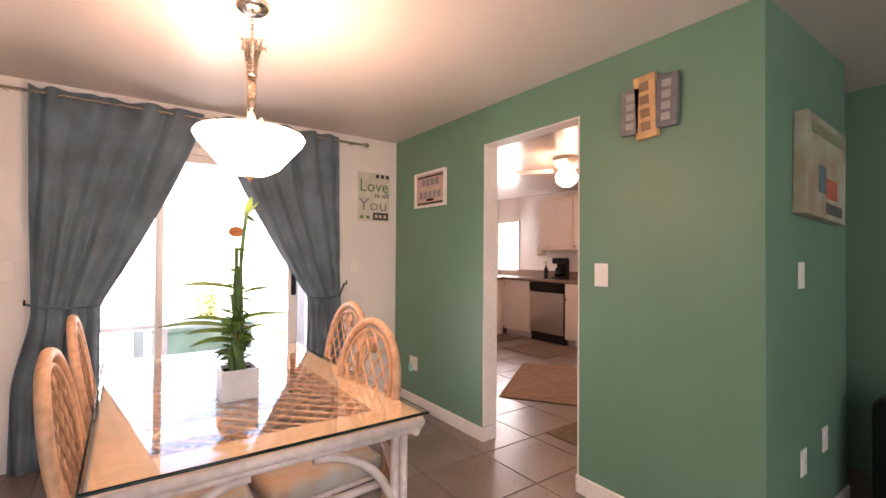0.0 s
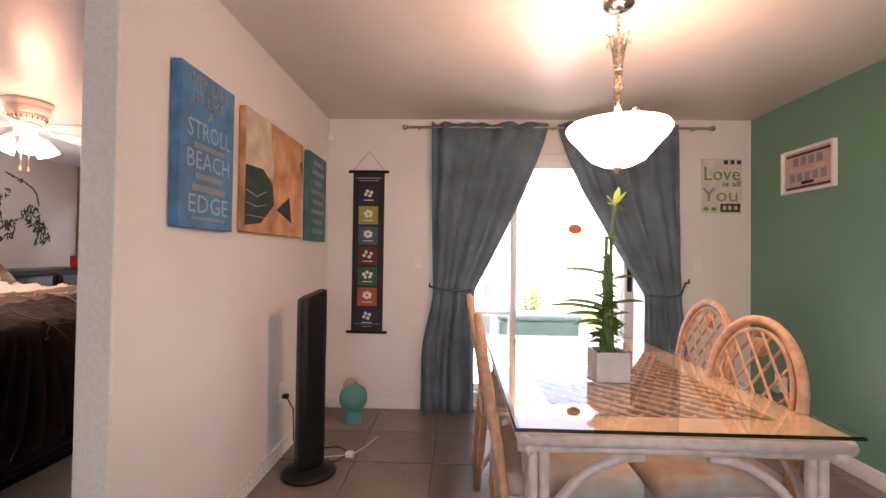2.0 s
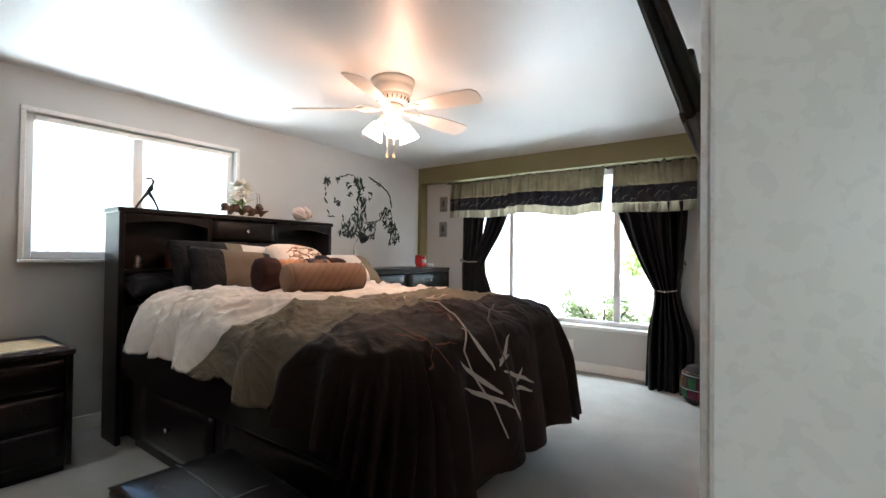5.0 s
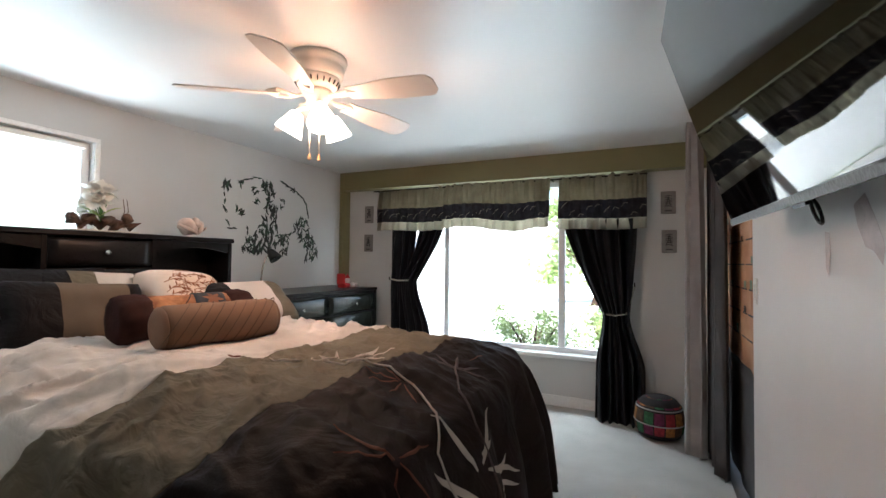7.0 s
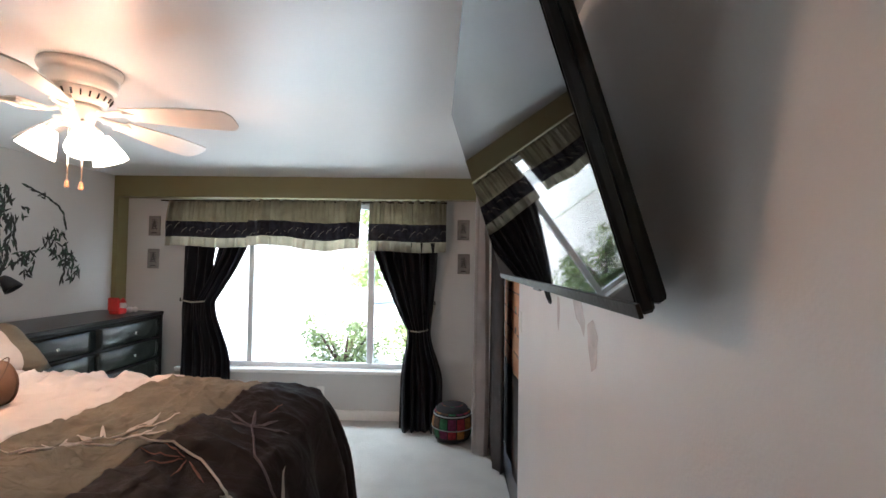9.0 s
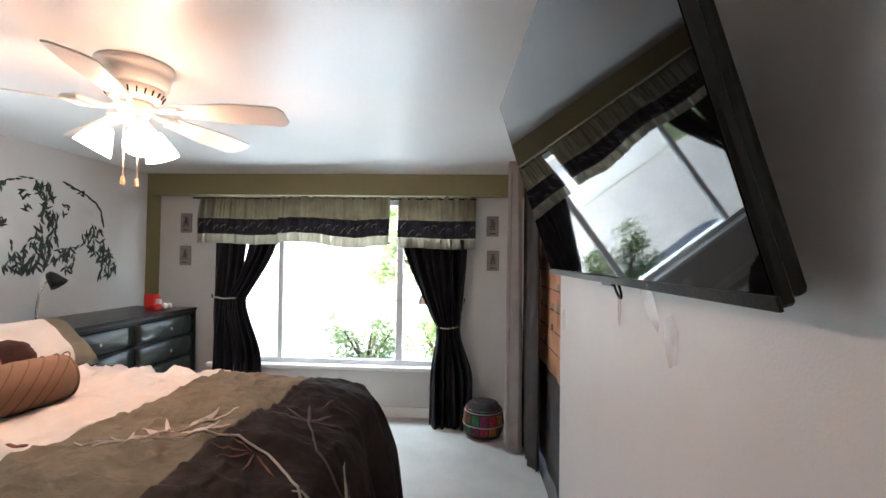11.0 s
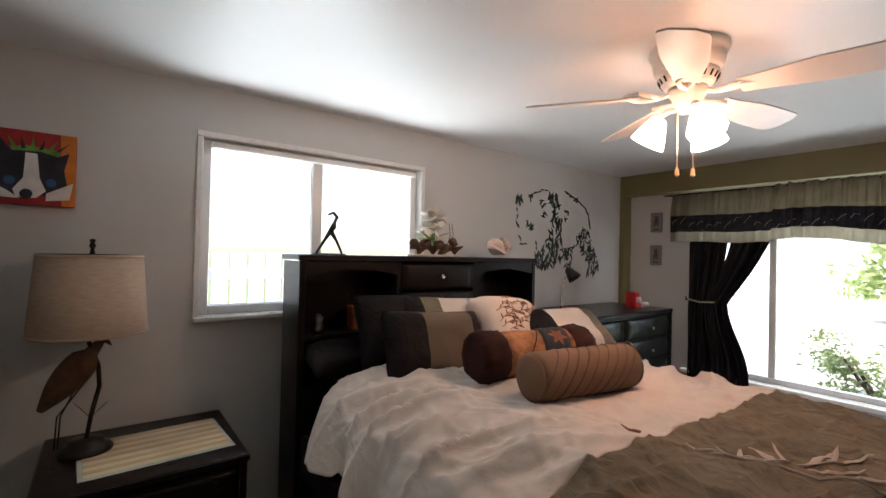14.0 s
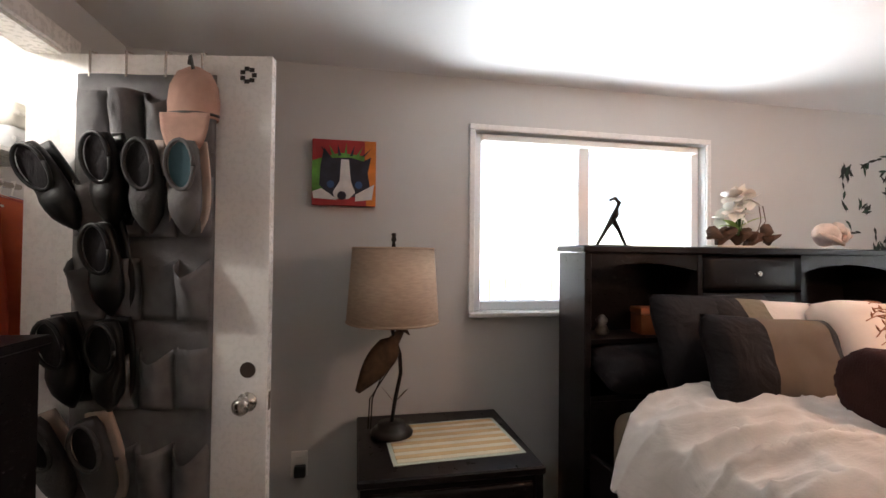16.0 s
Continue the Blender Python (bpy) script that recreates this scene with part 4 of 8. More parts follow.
M_TWIGPRINT = mat("rust_twig_print", (0.30, 0.13, 0.07), 0.8, bump=0.1)
rnd = random.Random(21)
def on_pillow(p, q):
    t = max(0.0, (1 - p ** 4)) ** 0.5 * max(0.0, (1 - q ** 4)) ** 0.5
    return Vector((p * 0.23, -0.125 * t - 0.003, q * 0.17 + 0.17))
for k in range(26):
    p, q, a = rnd.uniform(-0.85, 0.5), rnd.uniform(-0.5, 0.7), rnd.uniform(-0.3, 0.9)
    twig = bmesh.new()
    main = [(p + 0.11 * j * math.cos(a), q + 0.11 * j * math.sin(a) + 0.02 * math.sin(j)) for j in range(5)]
    tube(twig, [on_pillow(*c) for c in main], 0.0022, 4)
    for c in main[1:4]:
        b = a + rnd.choice((-0.8, 0.8))
        tube(twig, [on_pillow(c[0] + f * math.cos(b), c[1] + f * math.sin(b)) for f in (0.0, 0.08, 0.16)], [0.002, 0.004, 0.001], 4)
    part("printed_twig", twig, M_TWIGPRINT, printed)

# ---- dresser and nightstand ----
def chest(name, x0, x1, y0, y1, h, rows, cols, label, category, front=M_ESPRESSO):
    """A chest whose drawers face +x."""
    ob = thing(name, (0, 0, 0), label, category)
    part("carcass", B(x0, x1 - 0.02, y0 + 0.01, y1 - 0.01, 0.04, h - 0.03, bevel=0.004), M_ESPRESSO, ob)
    part("plinth", B(x0 + 0.02, x1 - 0.05, y0 + 0.03, y1 - 0.03, 0, 0.04), M_ESPRESSO, ob)
    part("top", B(x0, x1, y0, y1, h - 0.03, h, bevel=0.006), M_ESPRESSO, ob)
    for y in (y0 + 0.01, y1 - 0.035):
        part("stile", B(x1 - 0.02, x1 - 0.006, y, y + 0.025, 0.04, h - 0.03), M_ESPRESSO, ob)
    ys = [lerp(y0 + 0.04, y1 - 0.04, k / cols) for k in range(cols + 1)]
    zs = [lerp(0.08, h - 0.045, k / rows) for k in range(rows + 1)]
    for a, b in zip(ys, ys[1:]):
        for c, d in zip(zs, zs[1:]):
            dr = part("drawer", bowed(a + 0.008, b - 0.008, x1 - 0.02, c + 0.008, d - 0.008, 0.013, "x", 1), front, ob, smooth=True)
            knob(dr, (x1 + 0.012, (a + b) / 2, (c + d) / 2), "x", 1)
    return ob


M_GLOSSFRONT = mat("glossy_dark_espresso_front", (0.016, 0.017, 0.014), 0.16, var=0.2, scale=5, fine=40, bump=0.02)
chest("dresser", -5.07, -4.485, 3.98, 5.46, 1.02, 5, 2, "dark glossy espresso dresser with curved drawer fronts", "dresser", M_GLOSSFRONT)
chest("nightstand", -5.06, -4.46, 1.335, 1.99, 0.645, 3, 1, "espresso nightstand with three drawers and nickel knobs", "nightstand")

# ottoman
ott = thing("ottoman", pose(-2.79, 1.915, 0, 0, 0, -4), "black bonded leather storage ottoman at the bed's foot", "ottoman")
part("body", B(-0.39, 0.39, -0.185, 0.185, 0.0, 0.35, bevel=0.012, seg=2), M_BLACKLEATHER, ott)
def cushion_top(u, v):
    p, q = u * 2 - 1, v * 2 - 1
    return Vector((p * 0.40, q * 0.195, 0.405 + 0.02 * (1 - p ** 6) * (1 - q ** 6) + 0.004 * noise.noise(Vector((p * 4, q * 4, 0)))))
part("lid", B(-0.40, 0.40, -0.195, 0.195, 0.352, 0.405, bevel=0.014, seg=2), M_BLACKLEATHER, ott)
part("cushion", sheet(cushion_top, 24, 14, 0.004), M_BLACKLEATHER, ott, smooth=True)
for p in ([(0.0, -0.19, 0.412), (0.0, -0.1, 0.426), (0.0, 0.1, 0.426), (0.0, 0.19, 0.412)], [(-0.39, 0.0, 0.412), (-0.2, 0, 0.427), (0.2, 0, 0.427), (0.39, 0, 0.412)]):
    part("seam", T(p, 0.003, 5), mat("pale_grey_thread", (0.25, 0.24, 0.24), 0.7), ott)

# ---- television ----
TV_FOOT = Vector((-1.691, 3.524, 1.432))
tv_along = Vector((0.0426, -0.9991, -0.0056)).normalized()
tv_up = Vector((-0.309, -0.0107, 0.951))
tv_up = (tv_up - tv_along * tv_up.dot(tv_along)).normalized()
tv = thing("television", Matrix.Translation(TV_FOOT) @ Matrix((tv_along, tv_up, tv_along.cross(tv_up))).transposed().to_4x4(), "large black flat television tilted on a wall arm", "television")
TL, TH = 1.341, 0.759
part("bezel", B(0, TL, 0, TH, -0.024, -0.002, bevel=0.005), M_BLACKPLASTIC, tv)
part("screen", B(0.009, TL - 0.009, 0.02, TH - 0.009, -0.003, 0.0005), M_SCREEN, tv, "dark glossy screen")
part("back_housing", B(0.004, TL - 0.004, 0.006, TH * 0.70, -0.050, -0.023, bevel=0.012, seg=2), M_BLACKPLASTIC, tv)
part("lower_trim", B(0.002, TL - 0.002, -0.004, 0.018, -0.004, 0.003, bevel=0.001), M_DARKMETAL, tv, "grey metal lower trim")
part("logo_plate", B(TL / 2 - 0.04, TL / 2 + 0.04, -0.012, 0.002, -0.012, 0.0), M_BLACKPLASTIC, tv)
part("cable_loop", T([(0.66 + 0.018 * math.cos(a), -0.03 + 0.03 * math.sin(a), -0.03) for a in (k * math.pi / 6 for k in range(13))], 0.004, 6), M_BLACKPLASTIC, tv)
arm = thing("wall_mount", (0, 0, 0), "black steel television wall mount", "wall mount")
part("wall_plate", B(XQ - 0.012, XQ - 0.001, 2.70, 3.10, 1.62, 1.98, bevel=0.003), M_BLACKPLASTIC, arm)
grip = tv.matrix_basis @ Vector((0.65, 0.30, -0.066))
part("bracket", T([(XQ - 0.01, grip.y, grip.z + 0.02), grip], 0.025), M_BLACKPLASTIC, arm)
part("cross_bar", T([tv.matrix_basis @ Vector((0.40, 0.30, -0.072)), tv.matrix_basis @ Vector((0.90, 0.30, -0.072))], 0.012), M_BLACKPLASTIC, arm)

# ---- bedroom ceiling fan ----
fan = thing("ceiling_fan", pose(FAN.x, FAN.y, HB) @ Matrix.Diagonal((0.905, 0.905, 0.98, 1)), "white five-blade ceiling fan with lit frosted shades", "ceiling fan")
part("canopy", L([(0, 0), (0.152, 0), (0.155, -0.012), (0.15, -0.03), (0.138, -0.038), (0.14, -0.05), (0.132, -0.09), (0.118, -0.10), (0, -0.10)], 36), M_FANWHITE, fan, smooth=True)
part("vent_ring", L([(0.117, -0.10), (0.119, -0.112), (0.098, -0.145), (0.08, -0.155), (0, -0.155)], 36), M_FANWHITE, fan, smooth=True)
for k in range(22):
    a = 2 * math.pi * k / 22
    part("vent_slot", B(-0.004, 0.004, -0.003, 0.003, -0.012, 0.012), M_DARKMETAL, fan, m=pose(0.110 * math.cos(a), 0.110 * math.sin(a), -0.127, 0, 33, math.degrees(a)))
part("hub", L([(0, -0.155), (0.075, -0.156), (0.08, -0.175), (0.06, -0.20), (0.05, -0.235), (0.035, -0.25), (0, -0.252)], 28), M_FANWHITE, fan, smooth=True)
def blade_mesh():
    def fn(u, v):
        x = lerp(0.19, 0.675, u)
        w = lerp(0.048, 0.076, smoothstep(0, 0.6, u)) * (math.sqrt(max(0.0, 1 - ((u - 0.9) / 0.1) ** 2)) * 0.5 + 0.5 if u > 0.9 else 1)
        y = (v * 2 - 1) * w
        return Vector((x, y, -0.185 - y * 0.24 - 0.015 * u))
    return sheet(fn, 20, 6, 0.006)
for k in range(5):
    m = pose(0, 0, 0, 0, 0, 4.9 + 72 * k)
    b = part("blade", blade_mesh(), M_FANWHITE, fan, m=m, smooth=False)
    part("blade_iron", T([(0.06, 0, -0.175), (0.11, 0.0, -0.19), (0.15, 0.022, -0.186), (0.20, 0.03, -0.178), (0.25, 0.0, -0.181), (0.20, -0.03, -0.19), (0.15, -0.022, -0.191), (0.11, 0.0, -0.19)], 0.010, 6), M_FANWHITE, b)
for k in range(3):
    a = 200 + 120 * k
    arm_m = pose(0, 0, 0, 0, 0, a)
    part("lamp_arm", T([(0.03, 0, -0.235), (0.07, 0, -0.235), (0.10, 0, -0.25), (0.11, 0, -0.27)], 0.012), M_FANWHITE, fan, m=arm_m)
    sh = part("shade", L([(0.028, 0.0), (0.036, -0.012), (0.05, -0.045), (0.066, -0.085), (0.073, -0.11), (0.069, -0.11), (0.046, -0.045), (0.024, -0.004)], 24, wave=lambda a2, i: 0.02 * math.cos(12 * a2) if i in (3, 4) else 0), M_FANSHADE, fan, "lit frosted glass shade", smooth=True, m=arm_m @ pose(0.105, 0, -0.262, 0, -28, 0))
    sh.visible_shadow = False
for dx, ln in ((-0.03, 0.225), (0.035, 0.235)):
    c = part("pull_chain", T([(dx, -0.02, -0.24), (dx, -0.02, -0.24 - ln)], 0.003, 6), M_BRASS, fan)
    part("pull_knob", L([(0, 0), (0.007, -0.004), (0.010, -0.03), (0.0, -0.036)], 10, (dx, -0.02, -0.24 - ln)), M_RATTAN, c)

# ---- dining set ----
table = thing("dining_table", (0.275, 2.33, 0), "whitewashed rattan dining table with lattice and glass top", "dining table")
TX, TY, TZ = 0.475, 0.755, 0.71
for sx in (-1, 1):
    part("edge_pole", T([(sx * (TX - 0.015), -TY, TZ - 0.03), (sx * (TX - 0.015), TY, TZ - 0.03)], 0.02, 10), M_WHITEWASH, table, smooth=True)
    part("edge_pole", T([(sx * (TX - 0.03), -TY, TZ - 0.06), (sx * (TX - 0.03), TY, TZ - 0.06)], 0.013, 10), M_WHITEWASH, table, smooth=True)
    part("wood_band", B(sx * (TX - 0.135), sx * (TX - 0.005), -TY + 0.13, TY - 0.13, TZ - 0.022, TZ - 0.006), M_BANDWOOD, table, "pale wood border band")
for sy in (-1, 1):
    part("edge_pole", T([(-TX, sy * (TY - 0.015), TZ - 0.03), (TX, sy * (TY - 0.015), TZ - 0.03)], 0.02, 10), M_WHITEWASH, table, smooth=True)
    part("edge_pole", T([(-TX, sy * (TY - 0.03), TZ - 0.06), (TX, sy * (TY - 0.03), TZ - 0.06)], 0.013, 10), M_WHITEWASH, table, smooth=True)
    part("wood_band", B(-TX + 0.005, TX - 0.005, sy * (TY - 0.13), sy * (TY - 0.005), TZ - 0.022, TZ - 0.006), M_BANDWOOD, table, "pale wood border band")
lat = bmesh.new()
a, b = TX - 0.135, TY - 0.13
for sg in (-1, 1):
    c = -1.2
    while c < 1.2:
        pts = []
        for x in (-a, a):
            y = sg * x * 1.0 + c
            pts.append((x, y))
        (x0, y0), (x1, y1) = pts
        t0, t1 = 0.0, 1.0
        d = y1 - y0
        for lim, s in ((-b, 1), (b, -1)):
            v0, v1 = s * (y0 - lim), s * (y1 - lim)
            if v0 < 0 and v1 < 0:
                t0 = 2
            elif v0 < 0:
                t0 = max(t0, v0 / (v0 - v1))
            elif v1 < 0:
                t1 = min(t1, v0 / (v0 - v1))
        if t0 < t1:
            p, q = Vector((lerp(x0, x1, t0), lerp(y0, y1, t0), TZ - 0.016 - 0.004 * sg)), Vector((lerp(x0, x1, t1), lerp(y0, y1, t1), TZ - 0.016 - 0.004 * sg))
            tube(lat, [p, q], 0.007, 6)
        c += 0.085
part("lattice", lat, M_RATTAN, table, "woven rattan lattice")
gt = part("glass_top", B(-TX - 0.012, TX + 0.012, -TY - 0.012, TY + 0.012, TZ, TZ + 0.01, bevel=0.003), M_TABLEGLASS, table, "thick clear glass top")
gt.visible_shadow = False
rim = bmesh.new()
for x0, x1, y0, y1 in ((-TX - 0.0145, TX + 0.0145, -TY - 0.0145, -TY - 0.0125), (-TX - 0.0145, TX + 0.0145, TY + 0.0125, TY + 0.0145), (-TX - 0.0145, -TX - 0.0125, -TY - 0.0125, TY + 0.0125), (TX + 0.0125, TX + 0.0145, -TY - 0.0125, TY + 0.0125)):
    box(rim, x0, x1, y0, y1, TZ + 0.001, TZ + 0.008)
part("glass_edge", rim, M_GLASSEDGE, table, "dark green glass edge")
for sx in (-1, 1):
    for sy in (-1, 1):
        cx, cy = sx * (TX - 0.05), sy * (TY - 0.06)
        leg = bmesh.new()
        for ox, oy in ((0, 0), (-sx * 0.034, 0), (0, -sy * 0.034)):
            tube(leg, [(cx + ox, cy + oy, 0), (cx + ox, cy + oy, TZ - 0.05)], 0.016, 10)
        part("leg", leg, M_WHITEWASH, table, smooth=True)
        for ax in (0, 1):
            pts = []
            for k in range(9):
                t = k / 8 * math.pi / 2
                off, z = 0.30 * (1 - math.cos(t)), TZ - 0.40 + 0.31 * math.sin(t)
                pts.append((cx - sx * (off + 0.03), cy, z) if ax == 0 else (cx, cy - sy * (off + 0.03), z))
            part("brace", T(pts, 0.015, 8), M_WHITEWASH, table, "curved whitewashed brace", smooth=True)


def chair():
    """A rattan dining chair that faces -x, its seat centre over the origin."""
    ob = thing("dining_chair", (0, 0, 0), "rattan dining chair with oval lattice back and floral seat", "chair", "chairs round the table")
    W = 0.225
    loop = []
    for k in range(25):
        t = math.pi * k / 24
        y, z = W * math.cos(t), 0.72 + 0.265 * math.sin(t)
        loop.append((0.20 + (z - 0.45) * 0.16, y, z))
    foot = [(0.24, W * 0.86, 0.0), (0.215, W * 0.93, 0.25), (0.20, W * 0.98, 0.45), (0.22, W, 0.60)]
    path = foot + loop + [(x, -y, z) for x, y, z in foot[::-1]]
    part("back_frame", T(path, 0.0175, 10), M_RATTAN, ob, "bent rattan back frame with tall legs", smooth=True)
    inner = [(0.20 + (z - 0.45) * 0.16 - 0.004, y * 0.84, 0.73 + (z - 0.73) * 0.86) for x, y, z in loop]
    low = [(0.218, W * 0.84 * math.cos(math.pi + math.pi * k / 12), 0.715 - 0.20 * math.sin(math.pi * k / 12)) for k in range(1, 12)]
    low = [(0.20 + (z - 0.45) * 0.16 - 0.004, y, z) for _, y, z in low]
    part("inner_hoop", T(inner + low + [inner[0]], 0.009, 8), M_RATTAN, ob, smooth=True)
    lt = bmesh.new()
    cy, cz, ry, rz = 0.0, 0.735, W * 0.82, 0.212
    for sg in (-1, 1):
        c = -0.42
        while c < 0.43:
            hits = []
            for k in range(61):
                y = lerp(-ry, ry, k / 60)
                z = sg * 1.35 * y + c
                if (y / ry) ** 2 + (z / rz) ** 2 < 1:
                    hits.append((y, z))
            if len(hits) > 2:
                (ya, za), (yb, zb) = hits[0], hits[-1]
                f = lambda y, z: (0.20 + (z + cz - 0.45) * 0.16 - 0.003 * sg, y, z + cz)
                tube(lt, [f(ya, za), f(yb, zb)], 0.0055, 6)
            c += 0.108
    part("lattice", lt, M_RATTAN, ob, "woven rattan lattice")
    part("rosette", L([(0, 0.0), (0.035, 0.0), (0.038, 0.006), (0.02, 0.012), (0, 0.012)], 16), M_RATTAN, ob, m=pose(0.285, 0, 0.885, 0, -99, 0))
    for sy in (-1, 1):
        part("front_leg", T([(-0.22, sy * 0.21, 0), (-0.215, sy * 0.21, 0.42)], 0.018, 10), M_WHITEWASH, ob, "whitewashed front leg", smooth=True)
        part("side_rail", T([(-0.22, sy * 0.21, 0.40), (0.21, sy * 0.215, 0.40)], 0.015), M_WHITEWASH, ob)
        part("side_arch", T([(lerp(-0.22, 0.215, k / 10), sy * 0.21, 0.12 + 0.25 * math.sin(math.pi * k / 10)) for k in range(11)], 0.011), M_WHITEWASH, ob)
    for x in (-0.215, 0.21):
        part("cross_rail", T([(x, -0.21, 0.40), (x, 0.21, 0.40)], 0.015), M_WHITEWASH, ob)
    part("front_arch", T([(-0.22, lerp(-0.21, 0.21, k / 10), 0.12 + 0.25 * math.sin(math.pi * k / 10)) for k in range(11)], 0.011), M_WHITEWASH, ob)
    part("seat", B(-0.225, 0.20, -0.205, 0.205, 0.415, 0.435, bevel=0.006), M_WHITEWASH, ob)
    part("cushion", B(-0.245, 0.195, -0.225, 0.225, 0.436, 0.515, bevel=0.03, seg=3), M_CUSHION, ob, "floral tan and blue seat cushion", smooth=True)
    return ob


c0 = chair()
c0.matrix_basis = pose(0.48, 1.97, 0, 0, 0, 6)
for x, y, rz in ((0.68, 2.68, 2), (-0.03, 2.80, 180), (-0.02, 1.93, 178)):
    copy_thing(c0, pose(x, y, 0, 0, 0, rz))

# potted bamboo on the table
M_POT = mat("glazed_white_ceramic", (0.72, 0.72, 0.72), 0.2, var=0.08, scale=14, bump=0.02)
M_LEAFY = mat("yellowing_bamboo_leaf", (0.38, 0.24, 0.06), 0.5, var=0.3, scale=20, bump=0.1)
M_LEAFTOP = mat("fresh_green_leaf", (0.22, 0.36, 0.05), 0.45, var=0.2, scale=20, bump=0.1, see=0.4)
M_SOIL = mat("dark_potting_soil", (0.03, 0.02, 0.015), 0.95, var=0.4, scale=40, bump=0.8)
plant = thing("potted_bamboo", (0.235, 2.12, TZ + 0.012), "lucky bamboo in a square white ceramic pot", "potted plant")
pot = bmesh.new()
for x0, x1, y0, y1, z0, z1 in ((-0.065, 0.065, -0.065, 0.065, 0, 0.012), (-0.065, -0.057, -0.065, 0.065, 0.012, 0.115), (0.057, 0.065, -0.065, 0.065, 0.012, 0.115), (-0.057, 0.057, -0.065, -0.057, 0.012, 0.115), (-0.057, 0.057, 0.057, 0.065, 0.012, 0.115)):
    box(pot, x0, x1, y0, y1, z0, z1)
part("pot", pot, M_POT, plant)
part("soil", B(-0.057, 0.057, -0.057, 0.057, 0.012, 0.10), M_SOIL, plant)
rnd = random.Random(11)
def leaf(bm, base, dirv, ln, w, droop, twist=0.0):
    base, d = Vector(base), Vector(dirv).normalized()
    side = d.cross(Vector((0, 0, 1))).normalized() if abs(d.z) < 0.98 else Vector((1, 0, 0))
    side = (side * (1 - abs(twist)) + Vector((0, 0, twist))).normalized()
    rows = []
    for k in range(7):
        t = k / 6
        c = base + d * ln * t + Vector((0, 0, -droop * ln * t * t))
        ww = w * math.sin(math.pi * min(1, 0.12 + 0.88 * t)) ** 0.8 if t < 1 else 0.0008
        rows.append((bm.verts.new(c - side * ww), bm.verts.new(c + Vector((0, 0, -ww * 0.25))), bm.verts.new(c + side * ww)))
    for p, q in zip(rows, rows[1:]):
        for i in (0, 1):
            bm.faces.new((p[i], p[i + 1], q[i + 1], q[i]))
for k in range(13):
    a, r = 2.4 * k, 0.006 + 0.0022 * k
    h = (0.72, 0.58, 0.50, 0.44, 0.40, 0.36, 0.33, 0.30, 0.28, 0.26, 0.24, 0.22, 0.20)[k]
    x, y = r * math.cos(a), r * math.sin(a)
    lean = 0.02 if k == 0 else -0.012
    def stalk_at(t):
        return Vector((x * (1 - 0.5 * t) + lean * t * t + 0.007 * math.sin(7 * t + k), y * (1 - 0.5 * t) + 0.007 * math.cos(6 * t + k), lerp(0.09, h, t)))
    part("stalk", T([stalk_at(j / 8) for j in range(9)], [0.0068 if j % 2 else 0.0082 for j in range(9)], 7), M_STALK, plant, smooth=True)
    for j in range(9):
        lf = bmesh.new()
        t = rnd.uniform(0.3, 1.0)
        aa = rnd.uniform(0, 6.28)
        leaf(lf, stalk_at(t), (math.cos(aa), math.sin(aa), rnd.uniform(-0.1, 0.8)), rnd.uniform(0.04, 0.09), rnd.uniform(0.007, 0.012), rnd.uniform(0.0, 0.6), rnd.uniform(-0.7, 0.7))
        part("leaf", lf, M_LEAFY if rnd.random() < 0.12 else M_LEAF, plant, smooth=True)
    if k == 0:
        for aa, up_, ln in ((0.3, 1.3, 0.085), (0.9, 2.2, 0.10), (3.0, 1.4, 0.06), (2.2, 0.5, 0.05)):
            lf = bmesh.new()
            leaf(lf, stalk_at(0.98), (math.cos(aa), math.sin(aa), up_), ln, 0.014, 0.1)
            part("long_leaf", lf, M_LEAFTOP, plant, smooth=True)
for aa, z, ln in ((3.5, 0.42, 0.24), (3.2, 0.27, 0.27), (3.9, 0.22, 0.26), (2.9, 0.29, 0.20), (3.4, 0.25, 0.19), (0.4, 0.40, 0.14), (0.1, 0.30, 0.15), (0.5, 0.25, 0.12)):
    lf = bmesh.new()
    leaf(lf, (0.01 * math.cos(aa), 0.01 * math.sin(aa), z), (math.cos(aa), math.sin(aa), 0.35 if z < 0.5 else 1.5), ln, 0.0095, 0.25, 0.55)
    part("long_leaf", lf, M_LEAF, plant, smooth=True)

# ---- pendant lamp ----
pl = thing("pendant_lamp", (0.283, 2.165, H), "nickel pendant lamp with a lit alabaster bowl", "pendant lamp")
part("canopy", L([(0, 0), (0.065, 0), (0.066, -0.018), (0.052, -0.032), (0.02, -0.045), (0, -0.047)], 24), M_STEEL, pl, smooth=True)
ch = bmesh.new()
for k in range(6):
    z = -0.05 - 0.018 * k
    pts = [((0.008 * math.cos(a) if k % 2 else 0), (0 if k % 2 else 0.008 * math.cos(a)), z - 0.009 + 0.013 * math.sin(a)) for a in (j * math.pi / 5 for j in range(11))]
    tube(ch, pts, 0.0022, 5)
part("chain", ch, M_BRASS, pl)
part("cup", L([(0.0, -0.15), (0.012, -0.15), (0.04, -0.158), (0.036, -0.175), (0.026, -0.23), (0.02, -0.28), (0.024, -0.295), (0.014, -0.30)], 20), M_BRASS, pl, smooth=True)
for k in range(4):
    a = math.pi / 2 * k + 0.4
    part("leaf_scroll", T([(0.03 * math.cos(a), 0.03 * math.sin(a), -0.20), (0.042 * math.cos(a), 0.042 * math.sin(a), -0.165), (0.062 * math.cos(a), 0.062 * math.sin(a), -0.158), (0.068 * math.cos(a), 0.068 * math.sin(a), -0.172)], [0.006, 0.008, 0.006, 0.003], 6), M_BRASS, pl)
